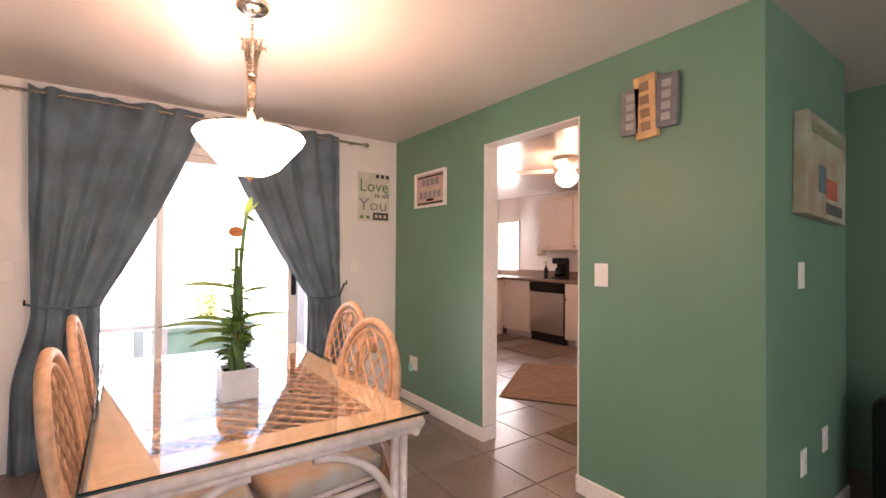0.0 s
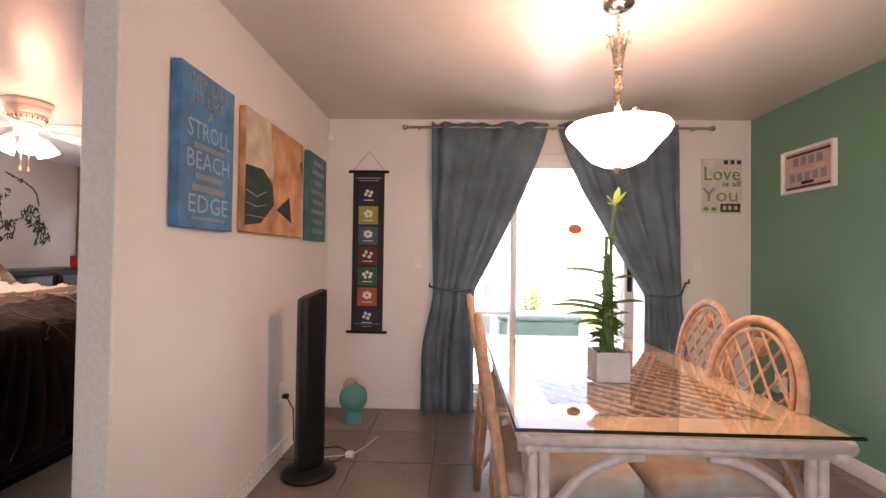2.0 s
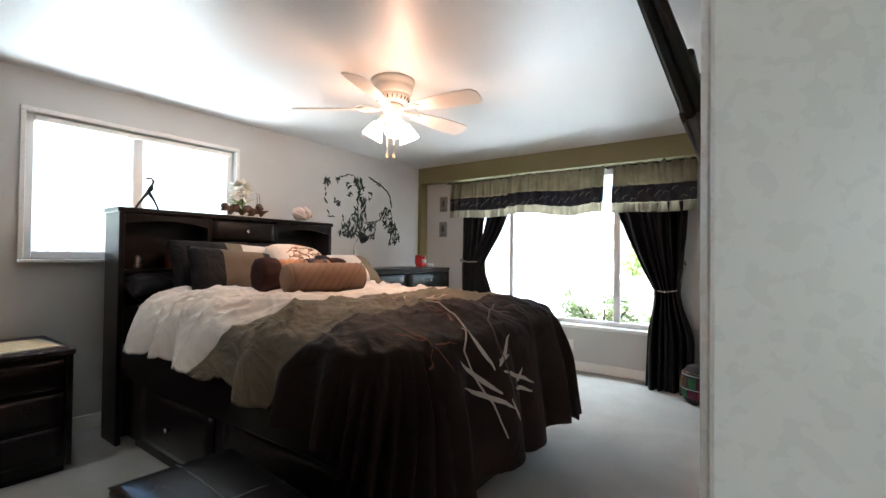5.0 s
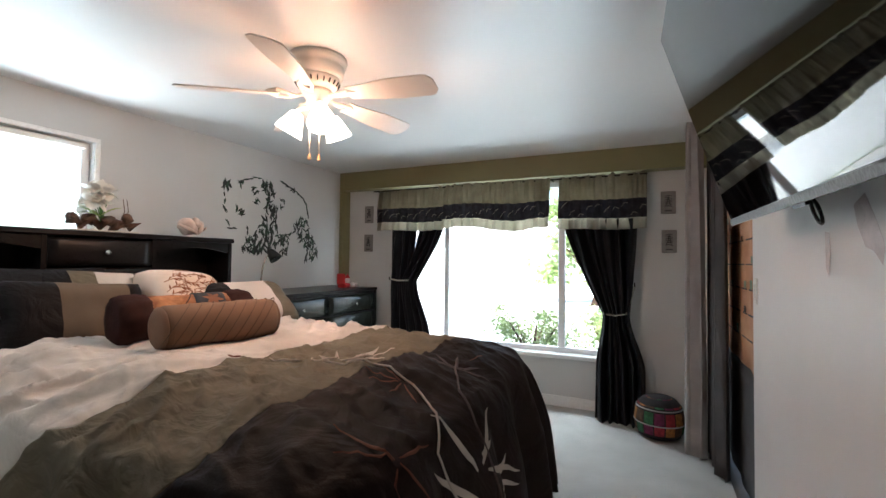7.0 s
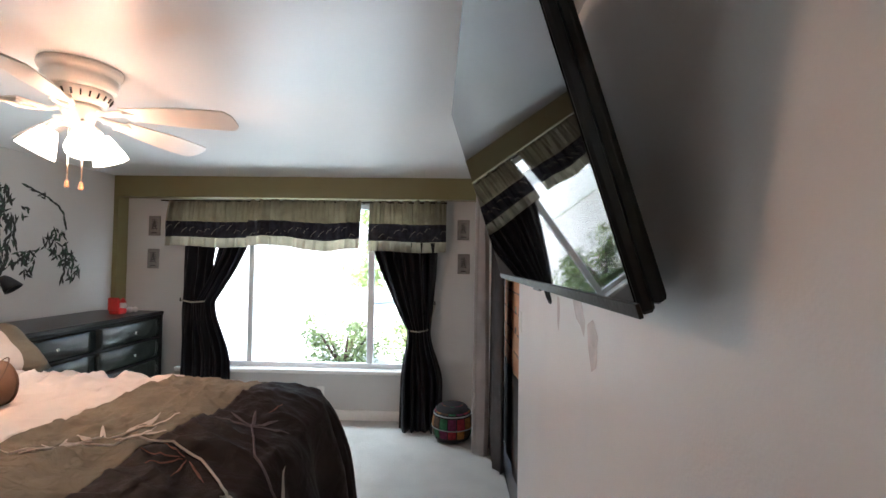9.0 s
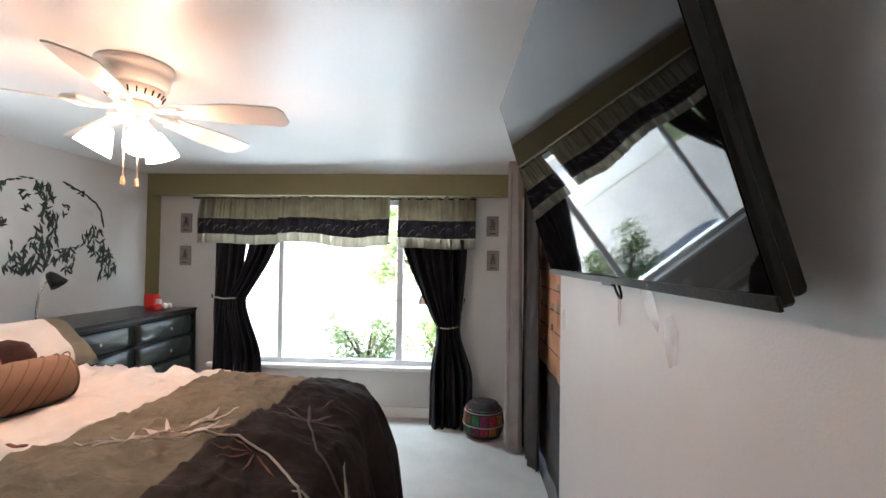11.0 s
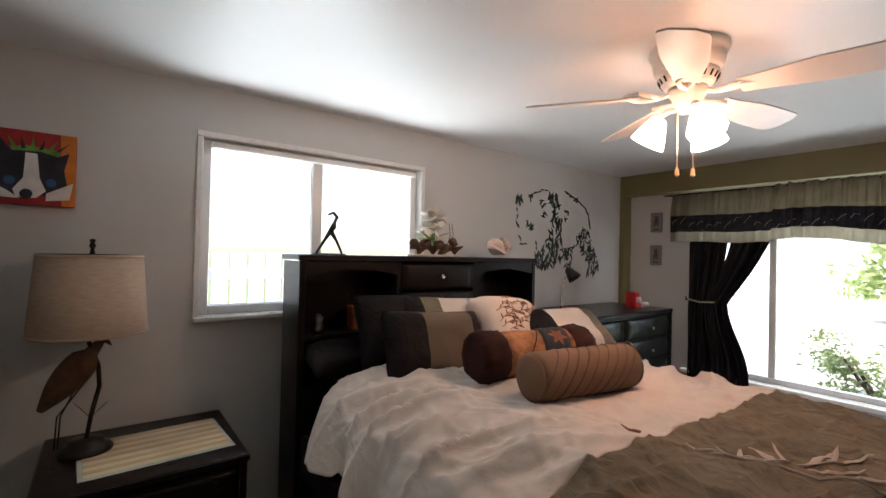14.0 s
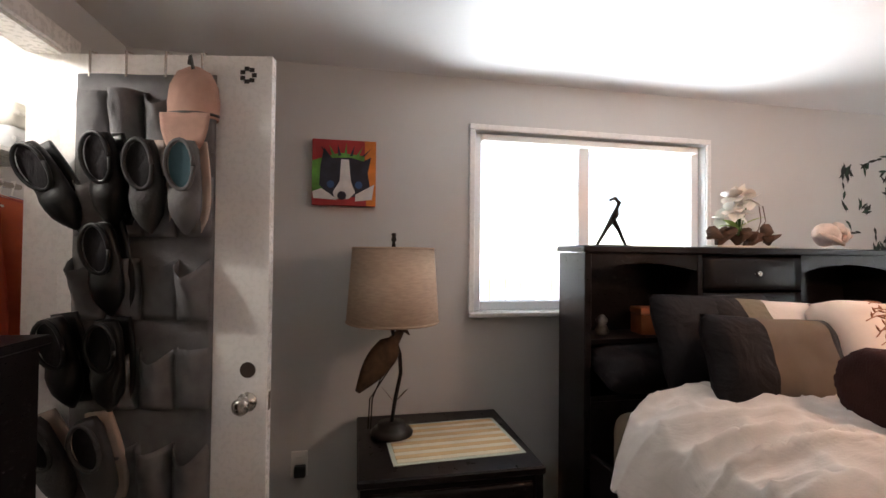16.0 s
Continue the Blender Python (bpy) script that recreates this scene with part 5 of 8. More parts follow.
part("stem", T([(0, 0, -0.30), (0, 0, -0.52)], 0.018, 12), M_BRASS, pl, smooth=True)
bowl_prof = [(0.205, -0.535), (0.212, -0.548), (0.200, -0.572), (0.165, -0.61), (0.14, -0.64), (0.11, -0.675), (0.06, -0.70), (0.0, -0.706), (0.0, -0.699), (0.057, -0.693), (0.105, -0.668), (0.133, -0.634), (0.158, -0.604), (0.192, -0.567), (0.20, -0.55), (0.197, -0.538)]
bw = part("bowl", L(bowl_prof, 40), M_SHADE, pl, "lit alabaster glass bowl", smooth=True)
bw.visible_shadow = False
part("finial", L([(0, -0.70), (0.02, -0.704), (0.014, -0.715), (0.008, -0.725), (0, -0.735)], 12), M_BRASS, pl, smooth=True)
for k in range(3):
    a = 2.1 * k + 0.5
    part("rim_scroll", T([(0.15 * math.cos(a), 0.15 * math.sin(a), -0.525), (0.19 * math.cos(a), 0.19 * math.sin(a), -0.52), (0.212 * math.cos(a), 0.212 * math.sin(a), -0.528), (0.216 * math.cos(a), 0.216 * math.sin(a), -0.54)], 0.007, 6), M_BRASS, pl)
    part("bowl_arm", T([(0.012 * math.cos(a), 0.012 * math.sin(a), -0.50), (0.08 * math.cos(a), 0.08 * math.sin(a), -0.51), (0.16 * math.cos(a), 0.16 * math.sin(a), -0.526)], 0.005, 6), M_BRASS, pl)


# ---- pictures and signs ----
M_INKWHITE = mat("off_white_lettering", (0.72, 0.72, 0.70), 0.7, bump=0)
M_INKBLACK = mat("black_lettering", (0.03, 0.027, 0.025), 0.6, bump=0)
M_INKMID = mat("worn_grey_lettering", (0.34, 0.33, 0.32), 0.7, bump=0)
M_INKTAN = mat("brown_lettering", (0.26, 0.17, 0.10), 0.7, bump=0)
M_INKSEA = mat("faded_pale_blue_lettering", (0.30, 0.42, 0.52), 0.7, bump=0)
M_INKGREY = mat("grey_lettering", (0.25, 0.25, 0.26), 0.6, bump=0)
WEST, NORTH, EAST, SOUTHF = (90, 0, 90), (90, 0, 0), (90, 0, -90), (90, 0, 180)


def paint(name, col, **k):
    return mat(name, col, k.pop("rough", 0.6), var=k.pop("var", 0.15), scale=k.pop("scale", 9), fine=k.pop("fine", 200), bump=k.pop("bump", 0.08), **k)


def bar(parent, x, y, w, h, material, name="text_line", z=0.0, thick=0.0015, label=""):
    return part(name, B(x - w / 2, x + w / 2, y - h / 2, y + h / 2, z - 0.001, z + thick), material, parent, label)


def write(parent, text, x, y, size, material, z=0.0, width=None):
    bm = words(text, size)
    if width:
        xs = [v.co.x for v in bm.verts]
        k = width / (max(xs) - min(xs))
        bmesh.ops.scale(bm, vec=(k, 1, 1), verts=bm.verts)
    bmesh.ops.translate(bm, vec=(x, y, z), verts=bm.verts)
    return part("lettering", bm, material, parent, "lettering " + text.lower())


def canvas(name, m, w, h, d, material, label, category="canvas picture", group=""):
    """A stretched canvas with its face in local x-y, centred, the back against the wall."""
    ob = thing(name, m, label, category, group)
    part("canvas", B(-w / 2, w / 2, -h / 2, h / 2, 0.001, d, bevel=0.004, seg=2), material, ob)
    return ob


M_BLUECANVAS = paint("weathered_blue_canvas", (0.055, 0.19, 0.36), scale=12, var=0.3)
M_TEALCANVAS = paint("teal_canvas", (0.04, 0.17, 0.17), scale=12, var=0.25)
pic = canvas("canvas_picture", pose(XP, 2.03, 1.61, *WEST), 0.385, 0.61, 0.04, M_BLUECANVAS, "blue canvas print with pale lettering about the beach", group="beach canvases")
z = 0.041
write(pic, "MY LIFE", 0, 0.255, 0.075, M_INKGREY, z, 0.26)
write(pic, "IS LIKE", 0, 0.195, 0.055, M_INKGREY, z, 0.20)
write(pic, "A", 0, 0.14, 0.06, M_INKSEA, z)
write(pic, "STROLL", 0, 0.07, 0.10, M_INKSEA, z, 0.30)
bar(pic, 0, 0.012, 0.22, 0.022, M_INKGREY, z=z)
write(pic, "BEACH", 0, -0.045, 0.10, M_INKSEA, z, 0.30)
bar(pic, 0, -0.105, 0.20, 0.022, M_INKGREY, z=z)
bar(pic, 0, -0.15, 0.24, 0.026, M_INKGREY, z=z)
write(pic, "EDGE", 0, -0.215, 0.10, M_INKSEA, z, 0.28)
bar(pic, 0, -0.267, 0.24, 0.013, M_INKGREY, z=z)

M_SANDCANVAS = paint("sandy_orange_canvas", (0.52, 0.24, 0.11), scale=7, var=0.3, col2=(0.60, 0.33, 0.17))
pic = canvas("canvas_picture", pose(XP, 2.73, 1.615, *WEST), 0.78, 0.60, 0.035, M_SANDCANVAS, "sandy orange canvas with a green headland and pale sky", group="beach canvases")
z = 0.036
def patch(parent, pts, material, z, name="painted_shape", label="", thick=0.001):
    """A flat painted outline of a few corners."""
    bm = bmesh.new()
    f = bm.faces.new([bm.verts.new((x, y, z)) for x, y in pts])
    r = bmesh.ops.extrude_face_region(bm, geom=[f])
    bmesh.ops.translate(bm, vec=(0, 0, thick), verts=[v for v in r["geom"] if isinstance(v, bmesh.types.BMVert)])
    return part(name, bm, material, parent, label)
M_PALESKY = paint("pale_sand_paint", (0.55, 0.47, 0.36), scale=9, var=0.25)
M_HEADLAND = paint("dark_green_paint", (0.018, 0.04, 0.034), scale=14, var=0.4)
patch(pic, [(-0.388, 0.298), (-0.12, 0.298), (-0.07, 0.06), (-0.07, 0.0), (-0.388, 0.02)], M_PALESKY, z, label="pale painted sky")
patch(pic, [(-0.388, 0.02), (-0.20, 0.03), (-0.08, -0.03), (-0.06, -0.14), (-0.22, -0.25), (-0.388, -0.27)], M_HEADLAND, z + 0.0012, label="dark green painted headland")
patch(pic, [(-0.02, -0.16), (0.16, -0.07), (0.20, -0.22)], M_HEADLAND, z, label="dark green painted rock")
patch(pic, [(0.33, 0.17), (0.37, 0.19), (0.36, 0.09)], M_HEADLAND, z, label="dark painted mark")
for k in range(3):
    part("painted_line", T([(-0.38, -0.10 - 0.06 * k, z + 0.003), (-0.27, -0.12 - 0.05 * k, z + 0.003), (-0.16, -0.08 - 0.07 * k, z + 0.003)], 0.002, 4), M_PALESKY, pic)
pic = canvas("canvas_picture", pose(XP, 3.42, 1.61, *WEST), 0.385, 0.61, 0.04, M_TEALCANVAS, "dark teal canvas print with faint lettering", group="beach canvases")
for k, w in enumerate((0.2, 0.26, 0.16, 0.28, 0.22, 0.28, 0.2, 0.24)):
    bar(pic, 0, 0.24 - 0.068 * k, w, 0.03, M_INKGREY, z=0.041)

scroll = thing("wall_scroll", pose(-1.10, YD, 1.24, *NORTH), "black hanging wall scroll with seven coloured squares", "wall scroll")
M_SCROLL = paint("black_scroll_cloth", (0.010, 0.008, 0.014), scale=10, fine=300)
part("cloth", B(-0.125, 0.125, -0.63, 0.63, 0.004, 0.008), M_SCROLL, scroll)
for y in (0.635, -0.64):
    part("dowel", T([(-0.16, y, 0.012), (0.16, y, 0.012)], 0.012), M_BLACKPLASTIC, scroll)
part("cord", T([(-0.13, 0.64, 0.012), (0.0, 0.80, 0.008), (0.13, 0.64, 0.012)], 0.0025, 5), M_INKGREY, scroll)
cols = ((0.025, 0.012, 0.035), (0.33, 0.31, 0.06), (0.05, 0.10, 0.12), (0.10, 0.015, 0.02), (0.015, 0.10, 0.045), (0.38, 0.08, 0.035), (0.012, 0.012, 0.04))
for k, c in enumerate(cols):
    y = 0.45 - 0.162 * k
    sq = bar(scroll, 0, y, 0.155, 0.145, paint("scroll_square_paint", c, scale=10), "square", z=0.009)
    for j in range(4 + k % 3):
        a = 2 * math.pi * j / (4 + k % 3) + 0.4
        part("petal", L([(0, 0), (0.014, 0), (0.014, 0.002), (0, 0.002)], 10, (0.024 * math.cos(a) * (1.3 if k in (3, 4) else 1), y + 0.012 + 0.02 * math.sin(a), 0.0108)), M_INKWHITE, sq)
    part("caption_line", B(-0.04, 0.04, y - 0.045, y - 0.039, 0.0105, 0.0125), M_INKWHITE, sq)
for y, w in ((0.585, 0.20), (0.565, 0.16), (-0.575, 0.20), (-0.595, 0.09)):
    bar(scroll, 0, y, w, 0.007, M_INKGREY, z=0.009)

sign = canvas("wall_sign", pose(1.656, YD, 1.785, *NORTH), 0.31, 0.425, 0.012, paint("whitewashed_sign_board", (0.62, 0.60, 0.53), scale=14, var=0.12), "whitewashed wooden sign with green and black lettering", "sign")
M_GREENINK = paint("leaf_green_lettering", (0.13, 0.25, 0.07), var=0.3, scale=30)
write(sign, "Love", -0.0, 0.09, 0.15, M_GREENINK, 0.013, 0.27)
for k in range(3):
    bar(sign, 0.03 + 0.05 * k, 0.185, 0.03, 0.032, M_INKBLACK, "square", z=0.013)
write(sign, "is all", 0.075, 0.015, 0.06, M_INKBLACK, 0.013, 0.13)
write(sign, "You", -0.01, -0.075, 0.15, M_INKGREY, 0.013, 0.27)
bar(sign, 0.065, -0.17, 0.15, 0.065, M_INKBLACK, "panel", z=0.013)
for k, x in enumerate((0.02, 0.06, 0.105)):
    bar(sign, x, -0.17, 0.025, 0.03, M_PALESKY, z=0.0148)
for x in (-0.12, -0.06):
    bar(sign, x, -0.18, 0.035, 0.025, M_GREENINK, z=0.013)

sign = thing("framed_sign", pose(XG, 3.225, 1.81, *EAST), "white framed sign with dark lettering on pink", "sign")
part("board", B(-0.205, 0.205, -0.13, 0.13, 0.002, 0.012), paint("pale_pink_sign_paper", (0.55, 0.40, 0.36), var=0.08), sign)
for x0, x1, y0, y1 in ((-0.22, -0.20, -0.145, 0.145), (0.20, 0.22, -0.145, 0.145), (-0.20, 0.20, 0.127, 0.145), (-0.20, 0.20, -0.145, -0.127)):
    part("frame_side", B(x0, x1, y0, y1, 0.001, 0.028, bevel=0.003), M_TRIM, sign)
for y, w, h, m in ((0.105, 0.36, 0.016, M_INKBLACK), (0.058, 0.26, 0.055, M_INKGREY), (0.005, 0.28, 0.02, M_PALESKY), (-0.045, 0.32, 0.055, M_INKGREY), (-0.085, 0.10, 0.02, M_BROWNVELVET), (-0.112, 0.36, 0.016, M_INKBLACK)):
    if h > 0.05:
        for k in range(4 if y > 0 else 5):
            n = 4 if y > 0 else 5
            bar(sign, (k - (n - 1) / 2) * w / n, y, w / n * 0.68, h, m, "letter_block", z=0.013)
    else:
        bar(sign, 0, y, w, h, m, z=0.013)

for y, zc, w, h, c, lab in ((1.46, 1.975, 0.095, 0.22, (0.20, 0.19, 0.19), "grey"), (1.385, 1.985, 0.105, 0.30, (0.55, 0.33, 0.16), "tan"), (1.283, 1.99, 0.10, 0.24, (0.16, 0.16, 0.17), "dark grey")):
    pk = canvas("wall_plaque", pose(XG, y, zc, 90, -3 if lab == "tan" else 2, -90), w, h, 0.03, paint("plaque_" + lab.replace(" ", "_"), c, var=0.2, scale=20), lab + " wooden plaque with upright letters on a green wall", "plaque", "three wall plaques")
    for k in range(4):
        bar(pk, 0, (1.5 - k) * h * 0.21, w * 0.42, h * 0.14, M_INKTAN if lab == "tan" else M_INKMID, "letter_block", z=0.031)

art = canvas("canvas_picture", pose(2.46, 0.91, 1.67, 90, 3, 0), 0.56, 0.44, 0.05, paint("tan_street_painting", (0.42, 0.30, 0.20), scale=6, var=0.35, col2=(0.30, 0.34, 0.28)), "tan and blue street scene canvas on a green wall")
for x, y, w, h, c in ((-0.08, -0.05, 0.10, 0.12, (0.08, 0.16, 0.20)), (0.06, -0.08, 0.16, 0.09, (0.45, 0.12, 0.07)), (0.10, -0.17, 0.24, 0.05, (0.08, 0.09, 0.09)), (0.0, 0.16, 0.44, 0.05, (0.20, 0.26, 0.16))):
    bar(art, x, y, w, h, paint("street_scene_colour", c, scale=20, var=0.3), "painted_shape", z=0.05)

dog = canvas("canvas_painting", pose(XB, 1.265, 1.755, *WEST), 0.285, 0.30, 0.035, paint("red_painted_canvas", (0.33, 0.02, 0.02), scale=10, var=0.3), "bright canvas painting of a black and white dog", "painting")
z = 0.0355
M_DGREEN, M_DORANGE = paint("bright_green_paint", (0.10, 0.27, 0.04), scale=20, var=0.4), paint("orange_paint", (0.62, 0.18, 0.02), scale=16, var=0.2)
M_DBLACK, M_DWHITE = paint("black_blue_paint", (0.015, 0.016, 0.03), scale=20, var=0.5), paint("white_paint", (0.66, 0.64, 0.62), scale=20, var=0.15)
patch(dog, [(-0.142, 0.05), (-0.02, 0.09), (0.09, 0.08), (0.09, -0.06), (-0.142, -0.09)], M_DGREEN, z, label="green painted ground")
patch(dog, [(0.09, 0.149), (0.142, 0.149), (0.142, -0.149), (0.10, -0.149)], M_DORANGE, z, label="orange painted side")
patch(dog, [(-0.105, 0.03), (-0.09, 0.11), (-0.055, 0.065), (0.03, 0.07), (0.085, 0.055), (0.12, 0.075), (0.105, 0.0), (0.115, -0.06), (0.06, -0.11), (-0.06, -0.11), (-0.11, -0.06)], M_DBLACK, z + 0.0012, label="black painted dog head")
patch(dog, [(-0.015, 0.06), (0.02, 0.06), (0.03, -0.04), (0.05, -0.09), (0.02, -0.12), (-0.04, -0.12), (-0.05, -0.09), (-0.02, -0.04)], M_DWHITE, z + 0.0025, label="white painted blaze")
patch(dog, [(-0.14, -0.09), (-0.10, -0.075), (-0.06, -0.10), (-0.03, -0.125), (-0.135, -0.12)], M_DWHITE, z + 0.0025, label="white painted chest")
patch(dog, [(0.05, -0.10), (0.10, -0.07), (0.135, -0.05), (0.125, -0.12), (0.05, -0.13)], M_DWHITE, z + 0.0025, label="white painted chest")
for k in range(7):
    x = -0.08 + 0.026 * k
    patch(dog, [(x, 0.075), (x + 0.014, 0.078), (x + 0.010 + 0.012 * (k - 3), 0.135 - 0.006 * abs(k - 3))], M_DGREEN if k % 2 else M_DBLACK, z + 0.0025, label="painted crest stroke")
for x in (-0.06, 0.065):
    part("painted_eye", L([(0, 0), (0.017, 0), (0.017, 0.001), (0, 0.001)], 14, (x, -0.055, z + 0.004)), paint("blue_eye_paint", (0.03, 0.08, 0.20)), dog)
part("painted_nose", L([(0, 0), (0.02, 0), (0.02, 0.001), (0, 0.001)], 12, (-0.01, -0.105, z + 0.004)), M_DBLACK, dog)

M_PLAQUE = paint("grey_stone_plaque", (0.22, 0.205, 0.19), scale=22, var=0.15)
for x, zc, chars in ((-4.78, 1.797, None), (-4.783, 1.483, None), (-1.826, 1.793, "\u7231"), (-1.82, 1.473, "\u548c")):
    pk = canvas("wall_plaque", pose(x, YW, zc, *NORTH), 0.113, 0.188, 0.012, M_PLAQUE, "small grey plaque with a black brushed character", "plaque", "character plaques")
    brush = bmesh.new()
    rnd = random.Random(int(abs(x * 1000) + zc * 100))
    for k in range(6):
        y = 0.055 - 0.017 * k
        a = rnd.uniform(-0.2, 0.2)
        tube(brush, [(-0.026, y - a * 0.03, 0.0125), (0.0, y + 0.003, 0.0135), (0.026, y + a * 0.03, 0.0125)], [0.003, 0.0052, 0.003], 4)
    for sx in (-1, 1):
        tube(brush, [(0.002 * sx, 0.05, 0.0125), (0.008 * sx, 0.0, 0.0135), (0.026 * sx, -0.038, 0.0125)], [0.003, 0.0052, 0.002], 4)
    part("character", brush, M_INKBLACK, pk, "black brushed character")
    bar(pk, 0, -0.068, 0.05, 0.010, M_INKBLACK, z=0.0125)

# panda decal: bamboo leaves laid along curves and inside outlines
panda = thing("wall_decal", pose(XB + 0.001, 0, 0, *WEST), "black and green panda wall decal made of bamboo leaves", "wall decal")
M_DECAL = mat("black_decal_vinyl", (0.012, 0.016, 0.013), 0.5, bump=0)
M_DECALG = mat("dark_green_decal_vinyl", (0.02, 0.05, 0.028), 0.5, bump=0)
decal = {0: bmesh.new(), 1: bmesh.new()}
rnd = random.Random(5)
def decal_leaf(y, z, a, ln, w):
    bm = decal[1 if rnd.random() < 0.3 else 0]
    d, s = Vector((math.cos(a), math.sin(a), 0)), Vector((-math.sin(a), math.cos(a), 0))
    c = Vector((y, z, rnd.uniform(0.0005, 0.0022)))
    vs = [bm.verts.new(c + d * ln * t + s * w * k) for t, k in ((-0.5, 0), (-0.15, 0.5), (0.15, 0.42), (0.5, 0), (0.15, -0.42), (-0.15, -0.5))]
    bm.faces.new(vs)
def inside(p, poly):
    x, y = p
    r = False
    for (xa, ya), (xb, yb) in zip(poly, poly[1:] + poly[:1]):
        if (ya > y) != (yb > y) and x < (xb - xa) * (y - ya) / (yb - ya) + xa:
            r = not r
    return r
neck_l = [(4.47, 1.98), (4.62, 1.99), (4.66, 1.86), (4.69, 1.75), (4.69, 1.64), (4.66, 1.52), (4.70, 1.40), (4.49, 1.34), (4.38, 1.44), (4.47, 1.56), (4.53, 1.69), (4.55, 1.81)]
foreleg_l = [(4.32, 1.46), (4.39, 1.47), (4.47, 1.44), (4.49, 1.34), (4.31, 1.35)]
far_leg_l = [(4.67, 1.51), (4.85, 1.51), (4.82, 1.34), (4.74, 1.35)]
hind_l = [(4.91, 1.65), (5.10, 1.69), (5.17, 1.55), (5.25, 1.37), (5.22, 1.29), (5.02, 1.29), (5.08, 1.38), (4.97, 1.50), (4.85, 1.53)]
ear_l = [(4.08, 1.87), (4.11, 1.93), (4.19, 1.93), (4.17, 1.88), (4.13, 1.83)]
for poly, n in ((neck_l, 165), (foreleg_l, 34), (far_leg_l, 30), (hind_l, 95), (ear_l, 18)):
    ys, zs = [p[0] for p in poly], [p[1] for p in poly]
    while n:
        p = rnd.uniform(min(ys), max(ys)), rnd.uniform(min(zs), max(zs))
        if inside(p, poly):
            decal_leaf(*p, rnd.choice((1.2, 1.9, 1.4, 1.7, 0.6, 2.5)) + rnd.uniform(-0.25, 0.25), rnd.uniform(0.05, 0.10), rnd.uniform(0.013, 0.022))
            n -= 1
lines_l = [[(4.27, 1.94), (4.34, 1.98), (4.43, 2.00), (4.53, 2.00)], [(4.12, 1.82), (4.13, 1.70), (4.15, 1.67)], [(4.15, 1.60), (4.19, 1.55), (4.28, 1.54)], [(4.74, 2.01), (4.88, 1.97), (5.02, 1.90), (5.08, 1.82), (5.11, 1.70)], [(4.35, 1.55), (4.37, 1.49)], [(4.69, 1.59), (4.69, 1.51), (4.89, 1.53)]]
for ln_, gap in zip(lines_l, (0.5, 0.9, 0.6, 0.25, 0.3, 0.7)):
    for (ya, za), (yb, zb) in zip(ln_, ln_[1:]):
        d = math.hypot(yb - ya, zb - za)
        k = max(2, int(d / (0.05 * gap + 0.012)))
        for j in range(k):
            t = j / k
            decal_leaf(lerp(ya, yb, t) + rnd.uniform(-0.008, 0.008), lerp(za, zb, t) + rnd.uniform(-0.008, 0.008), math.atan2(zb - za, yb - ya) + rnd.uniform(-0.35, 0.35), rnd.uniform(0.05, 0.09), rnd.uniform(0.012, 0.02))
for y, z_, n, s in ((4.44, 1.89, 6, 0.028), (4.45, 1.80, 4, 0.024), (4.29, 1.69, 6, 0.026), (4.26, 1.72, 3, 0.018), (4.75, 1.83, 3, 0.025), (4.88, 1.96, 3, 0.025), (5.01, 1.70, 4, 0.030), (4.29, 1.93, 3, 0.020), (4.74, 1.78, 2, 0.015)):
    for k in range(n):
        decal_leaf(y + rnd.uniform(-s, s), z_ + rnd.uniform(-s, s), rnd.uniform(0, 3.1), rnd.uniform(0.045, 0.08), rnd.uniform(0.014, 0.022))
tagged(part("black_leaves", decal[0], M_DECAL, panda), kind="stuff")
tagged(part("green_leaves", decal[1], M_DECALG, panda, "dark green leaves"), kind="stuff")

# ---- wall fittings ----
def plate(m, label, category, w=0.072, h=0.115, rocker=True, extra=None):
    ob = thing(category.replace(" ", "_"), m, label, category)
    part("plate", B(-w / 2, w / 2, -h / 2, h / 2, 0.0005, 0.006, bevel=0.002), M_PLASTICWHITE, ob)
    if rocker:
        part("rocker", B(-0.016, 0.016, -0.032, 0.032, 0.006, 0.010, bevel=0.002), M_PLASTICWHITE, ob)
    else:
        for y in (-0.022, 0.022):
            part("socket", B(-0.016, 0.016, y - 0.013, y + 0.013, 0.006, 0.0085, bevel=0.002), M_PLASTICWHITE, ob)
    return ob


plate(pose(XG, 1.636, 1.18, *EAST), "white rocker light switch on a green wall", "light switch", 0.08, 0.12)
plate(pose(-0.69, YD, 1.165, *NORTH), "white light switch beside the curtain", "light switch")
plate(pose(1.479, YD, 1.183, *NORTH), "white light switch beside the curtain", "light switch")
plate(pose(2.272, 0.91, 1.20, *NORTH), "white light switch on a green wall", "light switch")
plate(pose(2.293, 0.91, 0.384, *NORTH), "white wall outlet near the floor", "wall outlet", rocker=False)
plate(pose(2.593, 0.91, 0.417, *NORTH), "white wall outlet near the floor", "wall outlet", rocker=False)
ol = plate(pose(XG, 3.47, 0.355, *EAST), "white outlet with a plugged-in night light", "wall outlet", 0.12, 0.115, rocker=False)
part("night_light", B(-0.045, -0.005, -0.07, -0.01, 0.006, 0.03, bevel=0.004), mat("pale_teal_plastic", (0.25, 0.6, 0.55), 0.4), ol, "small teal night light")
ol = plate(pose(XP, 2.92, 0.38, *WEST), "white outlet with a black plug", "wall outlet", rocker=False)
part("plug", B(-0.014, 0.014, -0.035, -0.008, 0.008, 0.045, bevel=0.004), M_BLACKPLASTIC, ol, "black plug")
plate(pose(-3.145, YW, 0.25, *NORTH), "white outlet under the window", "wall outlet", rocker=False)
